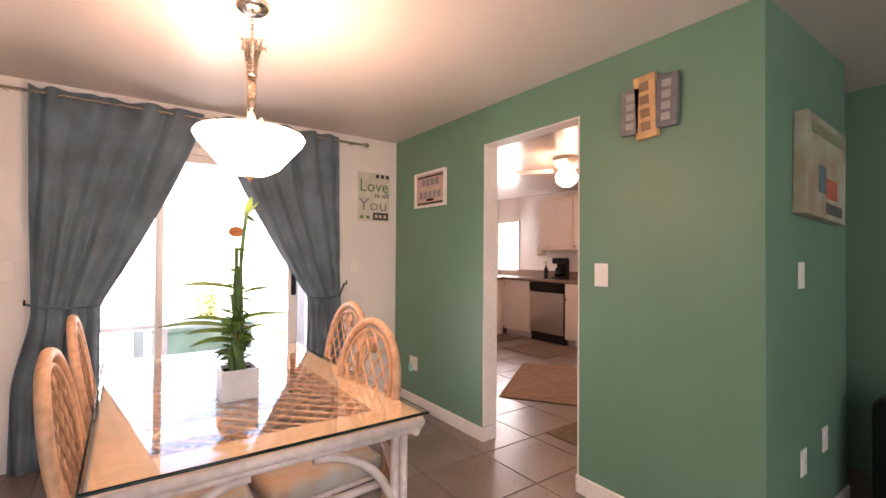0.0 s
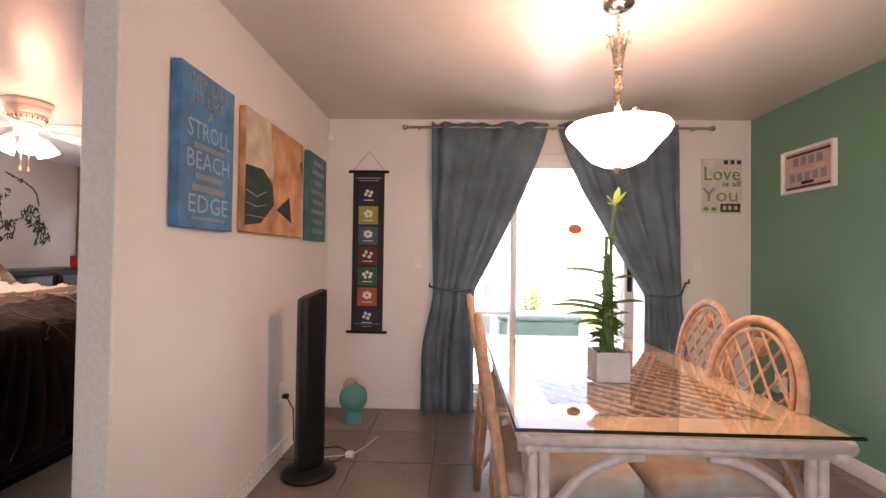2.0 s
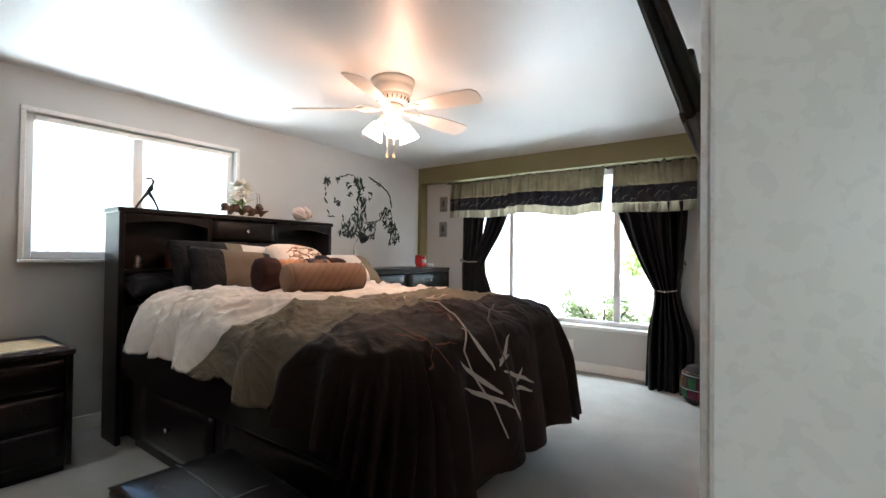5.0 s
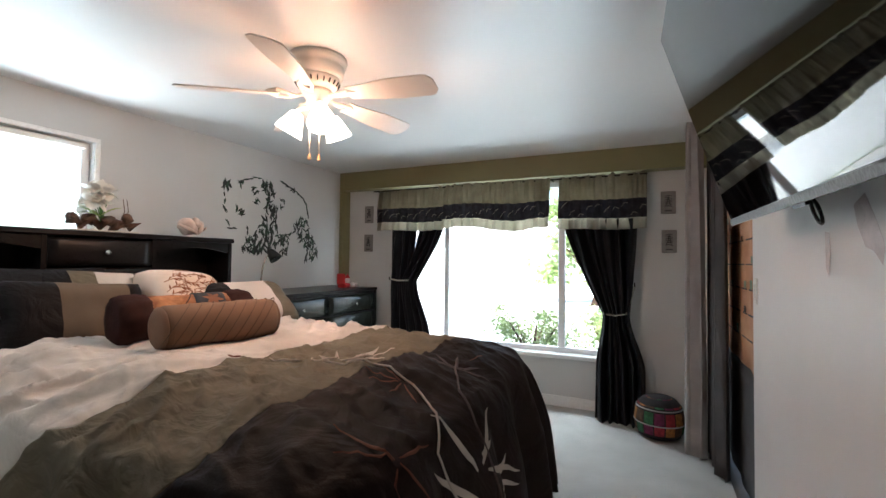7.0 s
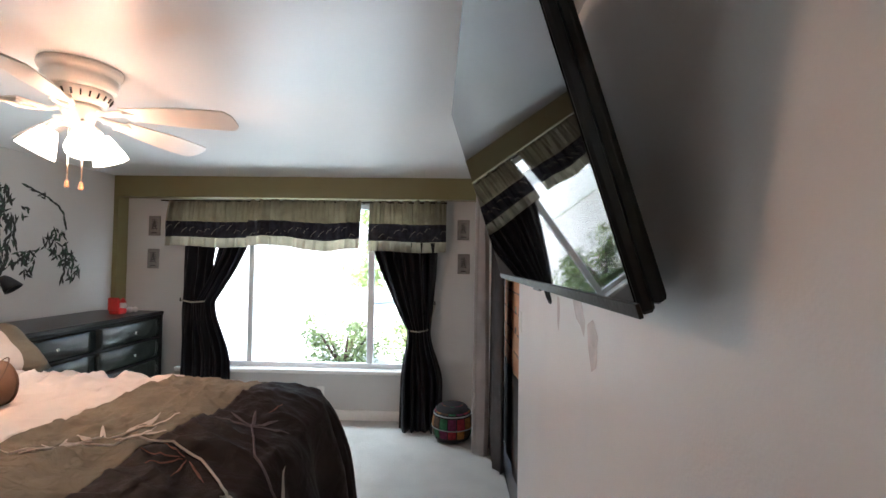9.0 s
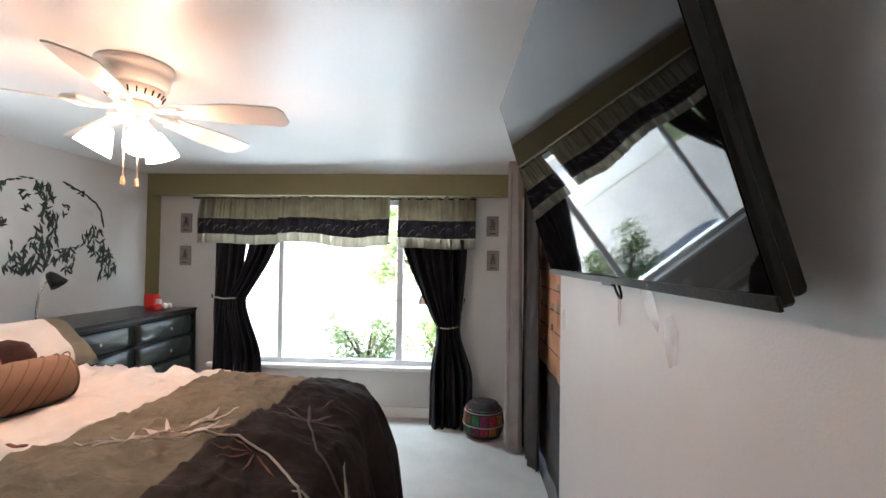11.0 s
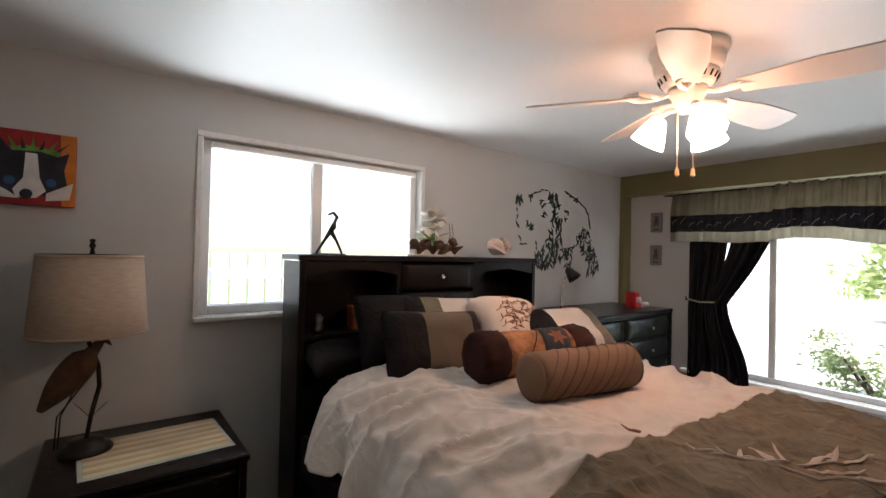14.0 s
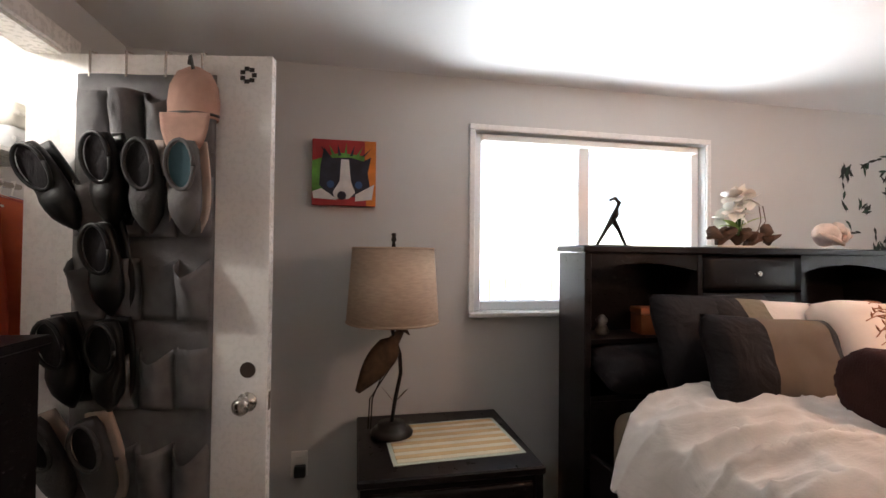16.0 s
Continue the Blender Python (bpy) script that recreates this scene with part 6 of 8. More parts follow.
ol = plate(pose(XB, 1.085, 0.44, *WEST), "white outlet with a plugged-in adapter", "wall outlet", rocker=False)
part("adapter", B(-0.02, 0.03, -0.05, 0.0, 0.008, 0.04, bevel=0.005), M_BLACKPLASTIC, ol, "black adapter")
plate(pose(XQ, 4.03, 1.17, 90, 0, -90), "white light switch at the wall's end", "light switch")
sensor = thing("alarm_sensor", pose(XP + 0.03, YD, 2.14, *NORTH), "small white alarm sensor in the corner", "sensor")
part("case", B(-0.025, 0.03, -0.025, 0.02, 0.0, 0.05, bevel=0.006), M_PLASTICWHITE, sensor)
st = thing("hanging_ornament", pose(0.546, YD + 0.0445, 1.44, *NORTH), "orange oval sticker on the patio door glass", "ornament")
part("disc", L([(0, 0), (0.055, 0), (0.052, 0.004), (0, 0.006)], 24), paint("orange_ornament_paint", (0.60, 0.20, 0.06), scale=30), st, m=Matrix.Diagonal((1, 0.72, 1, 1)))
scuff = thing("paint_patch", pose(XQ - 0.0005, 2.9, 1.3, *EAST), "grey-brown unpainted patch marks on the wall", "paint patch")
M_SCUFF = paint("grey_brown_scuff", (0.50, 0.40, 0.375), rough=0.3, var=0.3, scale=14)
for pts in ([(-0.25, 0.08), (-0.22, 0.075), (-0.21, 0.02), (-0.225, -0.04), (-0.245, -0.02)], [(-0.06, 0.13), (0.0, 0.15), (0.05, 0.09), (0.09, 0.03), (0.08, -0.01), (0.04, 0.02), (0.0, 0.03), (-0.04, 0.08)], [(0.11, 0.03), (0.16, 0.05), (0.20, 0.01), (0.19, -0.07), (0.15, -0.09), (0.12, -0.03)]):
    patch(scuff, pts, M_SCUFF, 0.0006, "scuff", thick=0.0004)

# ---- dining corner ----
tower = thing("tower_fan", pose(-1.19, 2.73, 0, 0, 0, 215), "tall black plastic tower fan on a round base", "fan")
part("base", L([(0, 0), (0.145, 0), (0.15, 0.012), (0.135, 0.03), (0.07, 0.045), (0.0, 0.05)], 32), M_BLACKPLASTIC, tower, smooth=True)
body = bmesh.new()
def tower_ring(z, s):
    return [Vector((0.075 * s * math.copysign(abs(math.cos(a)) ** 0.5, math.cos(a)), 0.06 * s * math.copysign(abs(math.sin(a)) ** 0.5, math.sin(a)), z)) for a in (2 * math.pi * k / 24 for k in range(24))]
rings = [[body.verts.new(p + (Vector((0, 0, -0.03 * p.x / 0.075)) if z > 0.9 else Vector())) for p in tower_ring(z, s)] for z, s in ((0.045, 0.92), (0.06, 1.0), (0.95, 1.0), (0.985, 0.97), (0.99, 0.85))]
for a, b in zip(rings, rings[1:]):
    for k in range(24):
        body.faces.new((a[k], a[(k + 1) % 24], b[(k + 1) % 24], b[k]))
body.faces.new(rings[-1])
part("column", body, M_BLACKPLASTIC, tower, smooth=False)
grille = bmesh.new()
for k in range(40):
    zz = 0.12 + 0.02 * k
    box(grille, -0.05, 0.05, -0.0625, -0.058, zz, zz + 0.012)
part("grille", grille, M_BLACKPLASTIC, tower, "slatted black grille")
cable = thing("power_cable", (0, 0, 0), "black power cable lying on the floor tiles", "cable")
part("lead", T([(-1.40, 2.92, 0.36), (-1.36, 2.93, 0.28), (-1.36, 2.95, 0.08), (-1.30, 3.0, 0.008), (-1.12, 3.06, 0.008), (-1.02, 2.98, 0.008), (-1.08, 2.86, 0.008), (-1.20, 2.88, 0.008), (-1.28, 2.98, 0.008)], 0.004, 6), M_BLACKPLASTIC, cable)
cable = thing("power_cable", (0, 0, 0), "thin white cable with a white plug on the tiles", "cable")
part("lead", T([(-1.28, 2.80, 0.006), (-1.15, 2.92, 0.006), (-1.0, 2.96, 0.006), (-0.94, 3.1, 0.006), (-0.90, 3.24, 0.006)], 0.003, 6), M_PLASTICWHITE, cable)
part("plug", B(-1.04, -0.99, 2.92, 2.965, 0.0, 0.03, bevel=0.006), M_PLASTICWHITE, cable)
jar = thing("table_lamp", (-1.13, 3.50, 0), "teal globe lamp standing on the floor tiles", "lamp")
M_TEALGLAZE = mat("teal_matte_plastic", (0.09, 0.34, 0.32), 0.4, var=0.06, bump=0.02)
part("foot", L([(0, 0), (0.062, 0), (0.064, 0.01), (0.056, 0.07), (0.05, 0.085), (0, 0.085)], 24), M_TEALGLAZE, jar, smooth=True)
part("globe", L([(0.05, 0.085), (0.075, 0.10), (0.098, 0.145), (0.10, 0.19), (0.085, 0.235), (0.05, 0.262), (0, 0.27)], 28), M_TEALGLAZE, jar, smooth=True)
part("cap", L([(0, 0.0), (0.05, 0.0), (0.055, 0.02), (0.04, 0.045), (0, 0.055)], 20), mat("tan_cap", (0.50, 0.30, 0.18), 0.5), jar, "tan cap behind", smooth=True, m=pose(-0.03, 0.05, 0.235, -30, -20, 0))
dark = thing("exercise_bike", (2.82, 0.62, 0), "dark exercise bike in the unlit living room", "exercise bike")
part("frame_tube", T([(-0.25, -0.1, 0.04), (0.0, 0, 0.55), (0.08, 0.02, 0.95)], 0.035), M_BLACKPLASTIC, dark)
part("housing", L([(0, -0.09), (0.28, -0.08), (0.33, 0), (0.28, 0.08), (0, 0.09)], 28), M_BLACKPLASTIC, dark, smooth=True, m=pose(0.05, 0, 0.36, 90, 0, 15))
part("saddle", L([(0, 0), (0.10, 0.0), (0.13, 0.03), (0.10, 0.07), (0, 0.08)], 20), M_BLACKLEATHER, dark, smooth=True, m=pose(0.08, 0.02, 0.93) @ Matrix.Diagonal((1.2, 0.8, 1, 1)))
part("foot_bar", T([(-0.28, -0.22, 0.03), (-0.28, 0.18, 0.03)], 0.03), M_BLACKPLASTIC, dark)
part("foot_bar", T([(0.36, -0.22, 0.03), (0.36, 0.18, 0.03)], 0.03), M_BLACKPLASTIC, dark)
part("shroud", B(-0.1, 0.34, -0.16, 0.16, 0.05, 0.62, bevel=0.06, seg=3), M_BLACKPLASTIC, dark)

# ---- kitchen ----
def cabinet(name, x0, x1, y0, y1, z0, z1, doors, label, drawer=0.0, face="x"):
    """A cabinet unit whose doors face -x or -y."""
    ob = thing(name, (0, 0, 0), label, "kitchen cabinet", "white kitchen cabinets")
    part("body", B(x0, x1, y0, y1, z0 + (0.09 if z0 < 0.2 else 0), z1, bevel=0.002), M_CABINET, ob)
    if z0 < 0.2:
        part("toe_kick", B(x0 + 0.06, x1, y0 + 0.01, y1 - 0.01, z0, z0 + 0.09), M_CABINET, ob)
    a0, a1 = (y0, y1) if face == "x" else (x0, x1)
    w = (a1 - a0) / doors
    for k in range(doors):
        u, v = a0 + k * w + 0.008, a0 + (k + 1) * w - 0.008
        spans = [(z0 + (0.10 if z0 < 0.2 else 0.01), z1 - 0.01 - drawer)] + ([(z1 - drawer, z1 - 0.015)] if drawer else [])
        for s, e in spans:
            bm = bmesh.new()
            f = x0 if face == "x" else y0
            for g, h_, q in ((0.0, 0.0, 0.018), (0.05, 0.05, 0.023)):
                if e - s > 0.25 or g == 0:
                    (box(bm, f - q, f - (0.0 if g == 0 else 0.017), u + g, v - g, s + h_, e - h_, bevel=0.003) if face == "x" else box(bm, u + g, v - g, f - q, f - (0.0 if g == 0 else 0.017), s + h_, e - h_, bevel=0.003))
            d = part("door" if e - s > 0.25 else "drawer", bm, M_CABINET, ob)
            kz = e - 0.05 if z0 < 0.2 and e - s > 0.25 else (s + 0.05 if e - s > 0.25 else (s + e) / 2)
            kp = (f - 0.02, v - 0.04 if e - s > 0.25 else (u + v) / 2, kz) if face == "x" else (v - 0.04, f - 0.02, kz)
            knob(d, kp, face, -1 if face == "x" else 1, 0.012) if face == "x" else None
    return ob


cabinet("base_cabinet", 4.95, 5.54, 3.10, 3.72, 0, 0.88, 1, "white base cabinet with a drawer above its door", 0.16)
cabinet("base_cabinet", 4.95, 5.54, 3.73, 4.36, 0, 0.88, 1, "white base cabinet with a drawer above its door", 0.16)
cabinet("base_cabinet", 4.95, 5.54, 5.04, 5.61, 0, 0.88, 1, "narrow white base cabinet", 0.0)
cabinet("base_cabinet", 4.20, 4.94, 5.62, 6.38, 0, 0.88, 1, "white corner base cabinet with a raised panel door", 0.16, "y")
cabinet("wall_cabinet", 5.22, 5.54, 3.75, 4.43, 1.36, 2.15, 1, "white wall cabinet over the counter")
cabinet("wall_cabinet", 5.22, 5.54, 4.44, 5.12, 1.36, 2.15, 1, "white wall cabinet over the counter")
cabinet("wall_cabinet", 5.22, 5.54, 3.05, 3.74, 1.36, 2.15, 1, "white wall cabinet over the counter")
dw = thing("dishwasher", (0, 0, 0), "stainless steel dishwasher with a black control strip", "dishwasher")
part("tub", B(4.96, 5.54, 4.38, 5.02, 0.10, 0.87), M_BLACKPLASTIC, dw)
part("door", B(4.925, 4.96, 4.38, 5.02, 0.13, 0.74, bevel=0.006), M_STAINLESS, dw, "stainless steel door")
part("control_strip", B(4.92, 4.96, 4.38, 5.02, 0.745, 0.87, bevel=0.006), M_BLACKPLASTIC, dw, "black control strip")
part("handle", T([(4.915, 4.46, 0.80), (4.895, 4.58, 0.79), (4.895, 4.82, 0.79), (4.915, 4.94, 0.80)], 0.01), M_BLACKPLASTIC, dw)
part("toe_panel", B(4.97, 5.0, 4.38, 5.02, 0.0, 0.10), M_BLACKPLASTIC, dw)
ct = tagged(part("countertop", B(4.91, 5.548, 3.08, 6.398, 0.885, 0.925, bevel=0.005), M_COUNTER), "brown speckled granite countertop", "countertop")
ct2 = tagged(part("countertop", B(4.18, 4.908, 5.58, 6.398, 0.885, 0.925, bevel=0.005), M_COUNTER), "brown speckled granite countertop", "countertop")
tagged(part("backsplash", B(5.53, 5.549, 3.08, 6.39, 0.926, 1.03), M_COUNTER), "brown granite backsplash strip", "backsplash")
cm = thing("coffee_maker", (5.24, 4.70, 0.925), "black coffee maker on the kitchen counter", "coffee maker")
part("base", B(-0.09, 0.12, -0.09, 0.09, 0, 0.03, bevel=0.006), M_BLACKPLASTIC, cm)
part("tower", B(0.03, 0.12, -0.09, 0.09, 0.03, 0.30, bevel=0.01), M_BLACKPLASTIC, cm)
part("head", B(-0.09, 0.12, -0.085, 0.085, 0.23, 0.32, bevel=0.015), M_BLACKPLASTIC, cm)
part("jug", L([(0, 0.032), (0.055, 0.034), (0.065, 0.08), (0.05, 0.16), (0.04, 0.17), (0, 0.17)], 20, (-0.03, 0, 0)), M_SCREEN, cm, smooth=True)
bt = thing("soap_bottle", (5.25, 4.98, 0.925), "dark pump bottle on the kitchen counter", "bottle")
part("bottle", L([(0, 0), (0.035, 0), (0.037, 0.13), (0.015, 0.17), (0.015, 0.2), (0, 0.2)], 16), M_BLACKPLASTIC, bt, smooth=True)
part("pump", T([(0, 0, 0.2), (0, 0, 0.25), (-0.05, 0, 0.25)], 0.008), M_STEEL, bt)
hl = thing("hanging_towel", (5.51, 5.32, 1.28), "pale cream towel hung on the kitchen wall", "towel")
part("cloth", sheet(lambda u, v: Vector((0.012 * math.sin(9 * u) , (u - 0.5) * lerp(0.06, 0.20, v ** 0.5), 0.34 * (1 - v))), 14, 10, 0.006), mat("cream_cloth", (0.55, 0.44, 0.32), 0.9), hl, smooth=True)
# The wall is solid here; a glowing panel stands in for window brightness.
setting(part("window_5", B(5.538, 5.549, 5.88, 6.36, 1.03, 1.86), glow("glowing_window_panel", (0.95, 0.98, 1.0), 1.6)), "kitchen window as a glowing panel", "window")
for s, e, u, v in ((1.0, 1.03, 5.85, 6.39), (1.86, 1.89, 5.85, 6.39), (1.03, 1.86, 5.85, 5.88), (1.03, 1.86, 6.36, 6.39), (1.43, 1.46, 5.88, 6.36)):
    setting(part("window_trim", B(5.53, 5.55, u, v, s, e, bevel=0.002), M_VINYL), "white window trim", "trim")
def rug(x0, x1, y0, y1, rz, c, label):
    ob = thing("rug", pose((x0 + x1) / 2, (y0 + y1) / 2, 0.001, 0, 0, rz), label, "rug")
    w, d = (x1 - x0) / 2, (y1 - y0) / 2
    m = paint("woven_rug", c, rough=0.95, scale=14, fine=220, bump=0.6, var=0.2)
    part("woven_body", B(-w, w, -d, d, 0, 0.009, bevel=0.003), m, ob)
    for k in range(5):
        part("stripe", B(-w + 0.03, w - 0.03, -d + d * 2 * (k + 0.9) / 6.0 - 0.006, -d + d * 2 * (k + 0.9) / 6.0 + 0.006, 0.009, 0.0105), m, ob)
    return ob
rug(2.72, 4.05, 2.90, 3.66, 35, (0.26, 0.18, 0.13), "brown woven kitchen rug on the tiles")
rug(4.10, 4.86, 4.0, 4.75, 0, (0.20, 0.15, 0.12), "brown mat before the dishwasher")
rug(2.35, 3.0, 2.0, 2.42, 0, (0.17, 0.13, 0.08), "small brown mat inside the kitchen")
rug(4.2, 4.85, 5.1, 5.52, 0, (0.18, 0.13, 0.11), "brown mat before the corner cabinet")
kf = thing("ceiling_fan", (3.60, 3.25, H), "white kitchen ceiling fan with a lit globe", "ceiling fan")
part("canopy", L([(0, 0), (0.14, 0), (0.15, -0.04), (0.12, -0.09), (0.08, -0.12), (0, -0.13)], 28), M_FANWHITE, kf, smooth=True)
for k in range(4):
    part("blade", B(0.14, 0.55, -0.06, 0.06, -0.135, -0.128, bevel=0.002), M_FANWHITE, kf, m=pose(0, 0, 0, 8, 0, 30 + 90 * k))
gl = part("globe", L([(0.05, -0.13), (0.09, -0.15), (0.115, -0.20), (0.10, -0.26), (0.05, -0.30), (0, -0.31)], 24), M_SHADE, kf, "lit frosted globe", smooth=True)
gl.visible_shadow = False

# ---- bedroom small things ----
lampo = thing("table_lamp", (-4.83, 1.475, 0.645), "bronze bird table lamp with a linen drum shade", "table lamp")
M_LINEN = mat("natural_linen_shade", (0.50, 0.37, 0.27), 0.9, var=0.1, scale=30, fine=320, bump=0.4, stretch=(1, 1, 5))
M_BIRD = mat("aged_bronze_leaf", (0.10, 0.055, 0.03), 0.5, 0.5, var=0.4, scale=25, bump=0.2)
part("base", L([(0, 0), (0.085, 0), (0.088, 0.012), (0.075, 0.028), (0.06, 0.032), (0.055, 0.05), (0, 0.055)], 28), M_DARKMETAL, lampo, smooth=True)
part("stem", T([(0.0, 0.0, 0.05), (0.005, 0.012, 0.14), (0.0, 0.035, 0.25), (0.0, 0.03, 0.33), (0.0, 0.0, 0.42), (0, -0.01, 0.50)], 0.008), M_DARKMETAL, lampo, smooth=True)
bird = bmesh.new()
brings = []
for t in range(13):
    k = t / 12
    cy, cz = lerp(-0.14, 0.035, k), lerp(0.18, 0.425, k)
    w = 0.055 * math.sin(math.pi * min(1, k * 0.82 + 0.05)) ** 1.1 * (0.55 if k > 0.82 else 1) + 0.004
    brings.append([bird.verts.new(Vector((0.45 * w * math.cos(a), cy + w * math.sin(a) * 0.8, cz - w * math.sin(a) * 0.55))) for a in (2 * math.pi * j / 12 for j in range(12))])
for a, b in zip(brings, brings[1:]):
    for j in range(12):
        bird.faces.new((a[j], a[(j + 1) % 12], b[(j + 1) % 12], b[j]))
bird.faces.new(brings[0])
bird.faces.new(brings[-1])
part("bird_body", bird, M_BIRD, lampo, "bronze leaf-shaped bird body", smooth=True)
part("beak", T([(0, 0.03, 0.43), (0, 0.055, 0.425), (0, 0.07, 0.405)], [0.016, 0.010, 0.002], 8), M_BIRD, lampo, smooth=True)
for y0, y1 in ((-0.03, -0.08), (-0.01, -0.09)):
    part("bird_leg", T([(0, y0, 0.27), (0, y1, 0.15), (0, y1 - 0.005, 0.03)], 0.003, 6), M_DARKMETAL, lampo)
for a, ln in ((-0.6, 0.10), (0.2, 0.11), (0.7, 0.09)):
    lf = bmesh.new()
    leaf(lf, (0.004, 0.01, 0.13), (0.05, math.sin(a), math.cos(a)), ln, 0.012, 0.1)
    part("metal_leaf", lf, M_BIRD, lampo)
part("shade", L([(0.165, 0.765), (0.168, 0.768), (0.19, 0.462), (0.187, 0.459), (0.185, 0.462), (0.163, 0.765), (0.165, 0.765)], 40), M_LINEN, lampo, "natural linen drum shade", smooth=True)
for r, zz in ((0.167, 0.762), (0.189, 0.466)):
    part("shade_trim", T([(r * math.cos(a), r * math.sin(a), zz) for a in (2 * math.pi * k / 40 for k in range(41))], 0.004, 6), M_LINEN, lampo)
part("harp", T([(0, 0, 0.46), (0.0, 0.04, 0.60), (0, 0.0, 0.77)], 0.003, 6), M_DARKMETAL, lampo)
part("shade_spider", T([(0, -0.165, 0.765), (0, 0, 0.768), (0, 0.165, 0.765)], 0.0025, 6), M_DARKMETAL, lampo)
part("finial", L([(0, 0.768), (0.010, 0.77), (0.006, 0.79), (0.012, 0.80), (0.007, 0.815), (0.012, 0.825), (0, 0.83)], 10), M_DARKMETAL, lampo, smooth=True)
pm = thing("placemat", pose(-4.745, 1.70, 0.6455, 0, 0, 3), "tan striped reed placemat on the nightstand", "placemat")
part("mat", B(-0.185, 0.185, -0.25, 0.25, 0, 0.002), mat("sage_mat_border", (0.42, 0.46, 0.38), 0.8), pm)
M_REEDA, M_REEDB = mat("tan_reed", (0.52, 0.36, 0.18), 0.7, stretch=(4, 1, 1)), mat("cream_reed", (0.58, 0.52, 0.38), 0.7)
for k in range(12):
    x = -0.17 + 0.0283 * (k + 0.5)
    part("reed_stripe", B(x - 0.0135, x + 0.0135, -0.235, 0.235, 0.002, 0.0045, bevel=0.001), (M_REEDA, M_REEDB)[k % 2], pm)

fig = thing("figurine", (-4.745, 2.42, 1.43), "dark metal dancer-like abstract figurine on the headboard", "figurine")
fb = bmesh.new()
for pts, r in (([(0, -0.075, 0.006), (0, -0.035, 0.07), (0, -0.005, 0.115)], [0.006, 0.008, 0.013]), ([(0, 0.06, 0.006), (0, 0.03, 0.07), (0, 0.0, 0.115)], [0.006, 0.008, 0.013]), ([(0, -0.005, 0.115), (0, 0.012, 0.14), (0, 0.018, 0.165)], [0.014, 0.016, 0.009]), ([(0, 0.018, 0.165), (0, 0.03, 0.19), (0, 0.01, 0.212), (0, -0.018, 0.20)], [0.008, 0.010, 0.008, 0.005])):
    tube(fb, pts, r, 8)
box(fb, -0.03, 0.03, -0.085, 0.07, 0, 0.006)
part("sculpture", fb, M_DARKMETAL, fig, smooth=True)

orch = thing("orchid", (-4.74, 3.07, 1.43), "white silk orchid in a driftwood base", "artificial plant")
M_DRIFT = mat("brown_driftwood", (0.10, 0.055, 0.035), 0.85, var=0.4, scale=18, fine=70, bump=0.6)
M_PETAL = mat("white_orchid_petal", (0.78, 0.76, 0.70), 0.6, var=0.05, bump=0.05)
rnd = random.Random(21)
for k in range(9):
    y = -0.13 + 0.035 * k
    pts = [(rnd.uniform(-0.03, 0.03), y + rnd.uniform(-0.04, 0.04), 0.02 + rnd.uniform(0, 0.07)) for _ in range(4)]
    part("driftwood", T(pts, [0.014, 0.028, 0.024, 0.008], 7), M_DRIFT, orch, smooth=True)
part("dish", B(-0.045, 0.045, -0.17, 0.17, 0.0, 0.012, bevel=0.004), mat("pale_dish", (0.5, 0.46, 0.40), 0.5), orch)
for k in range(12):
    y, zz, x = rnd.uniform(-0.10, 0.03), rnd.uniform(0.13, 0.25), rnd.uniform(-0.03, 0.04)
    part("flower_stem", T([(0, -0.01, 0.05), (x / 2, y / 2, zz * 0.7), (x, y, zz)], 0.0025, 5), M_STALK, orch)
    fl = bmesh.new()
    a0 = rnd.uniform(0, 1)
    for j in range(5):
        a = a0 + 2 * math.pi * j / 5
        leaf(fl, (x, y, zz), (0.5, math.cos(a), math.sin(a)), 0.058, 0.026, 0.1)
    part("flower", fl, M_PETAL, orch, "white orchid flower", smooth=True)
for d in ((0.3, -1.0, 0.75), (0.2, -0.7, 0.3), (0.3, 0.3, 0.4)):
    lf = bmesh.new()
    leaf(lf, (0, -0.02, 0.09), d, 0.15, 0.016, 0.35)
    part("leaf", lf, mat("yellow_green_leaf", (0.32, 0.42, 0.10), 0.5), orch, smooth=True)
for k in range(2):
    part("twig", T([(0, 0.08 + 0.01 * k, 0.05), (0.01 * k, 0.11 + 0.015 * k, 0.13), (0, 0.10 + 0.02 * k, 0.20)], 0.002, 5), M_DRIFT, orch)

shell = thing("seashell", (-4.76, 3.60, 1.43), "pale conch seashell lying on the headboard", "seashell")
M_SHELL = mat("cream_shell", (0.66, 0.52, 0.44), 0.4, var=0.2, scale=20, bump=0.15)
sp = bmesh.new()
tube(sp, [(0.0, -0.085 + 0.15 * t, 0.062 + 0.012 * math.sin(5 * t)) for t in (k / 10 for k in range(11))], [0.006, 0.026, 0.045, 0.056, 0.06, 0.057, 0.05, 0.042, 0.03, 0.018, 0.006], 14)
part("whorl", sp, M_SHELL, shell, smooth=True)
part("coil", T([(0.0 + 0.03 * math.cos(a), 0.03 + 0.0055 * a + 0.0, 0.075 + 0.045 * math.sin(a) * (1 - a / 22)) for a in (k * 0.5 for k in range(26))], [max(0.006, 0.026 - 0.0008 * k) for k in range(26)], 10), M_SHELL, shell, smooth=True)
part("lip", T([(0.02, -0.09, 0.08), (0.045, -0.04, 0.055), (0.05, 0.02, 0.025)], [0.008, 0.016, 0.010], 8), M_SHELL, shell, smooth=True)

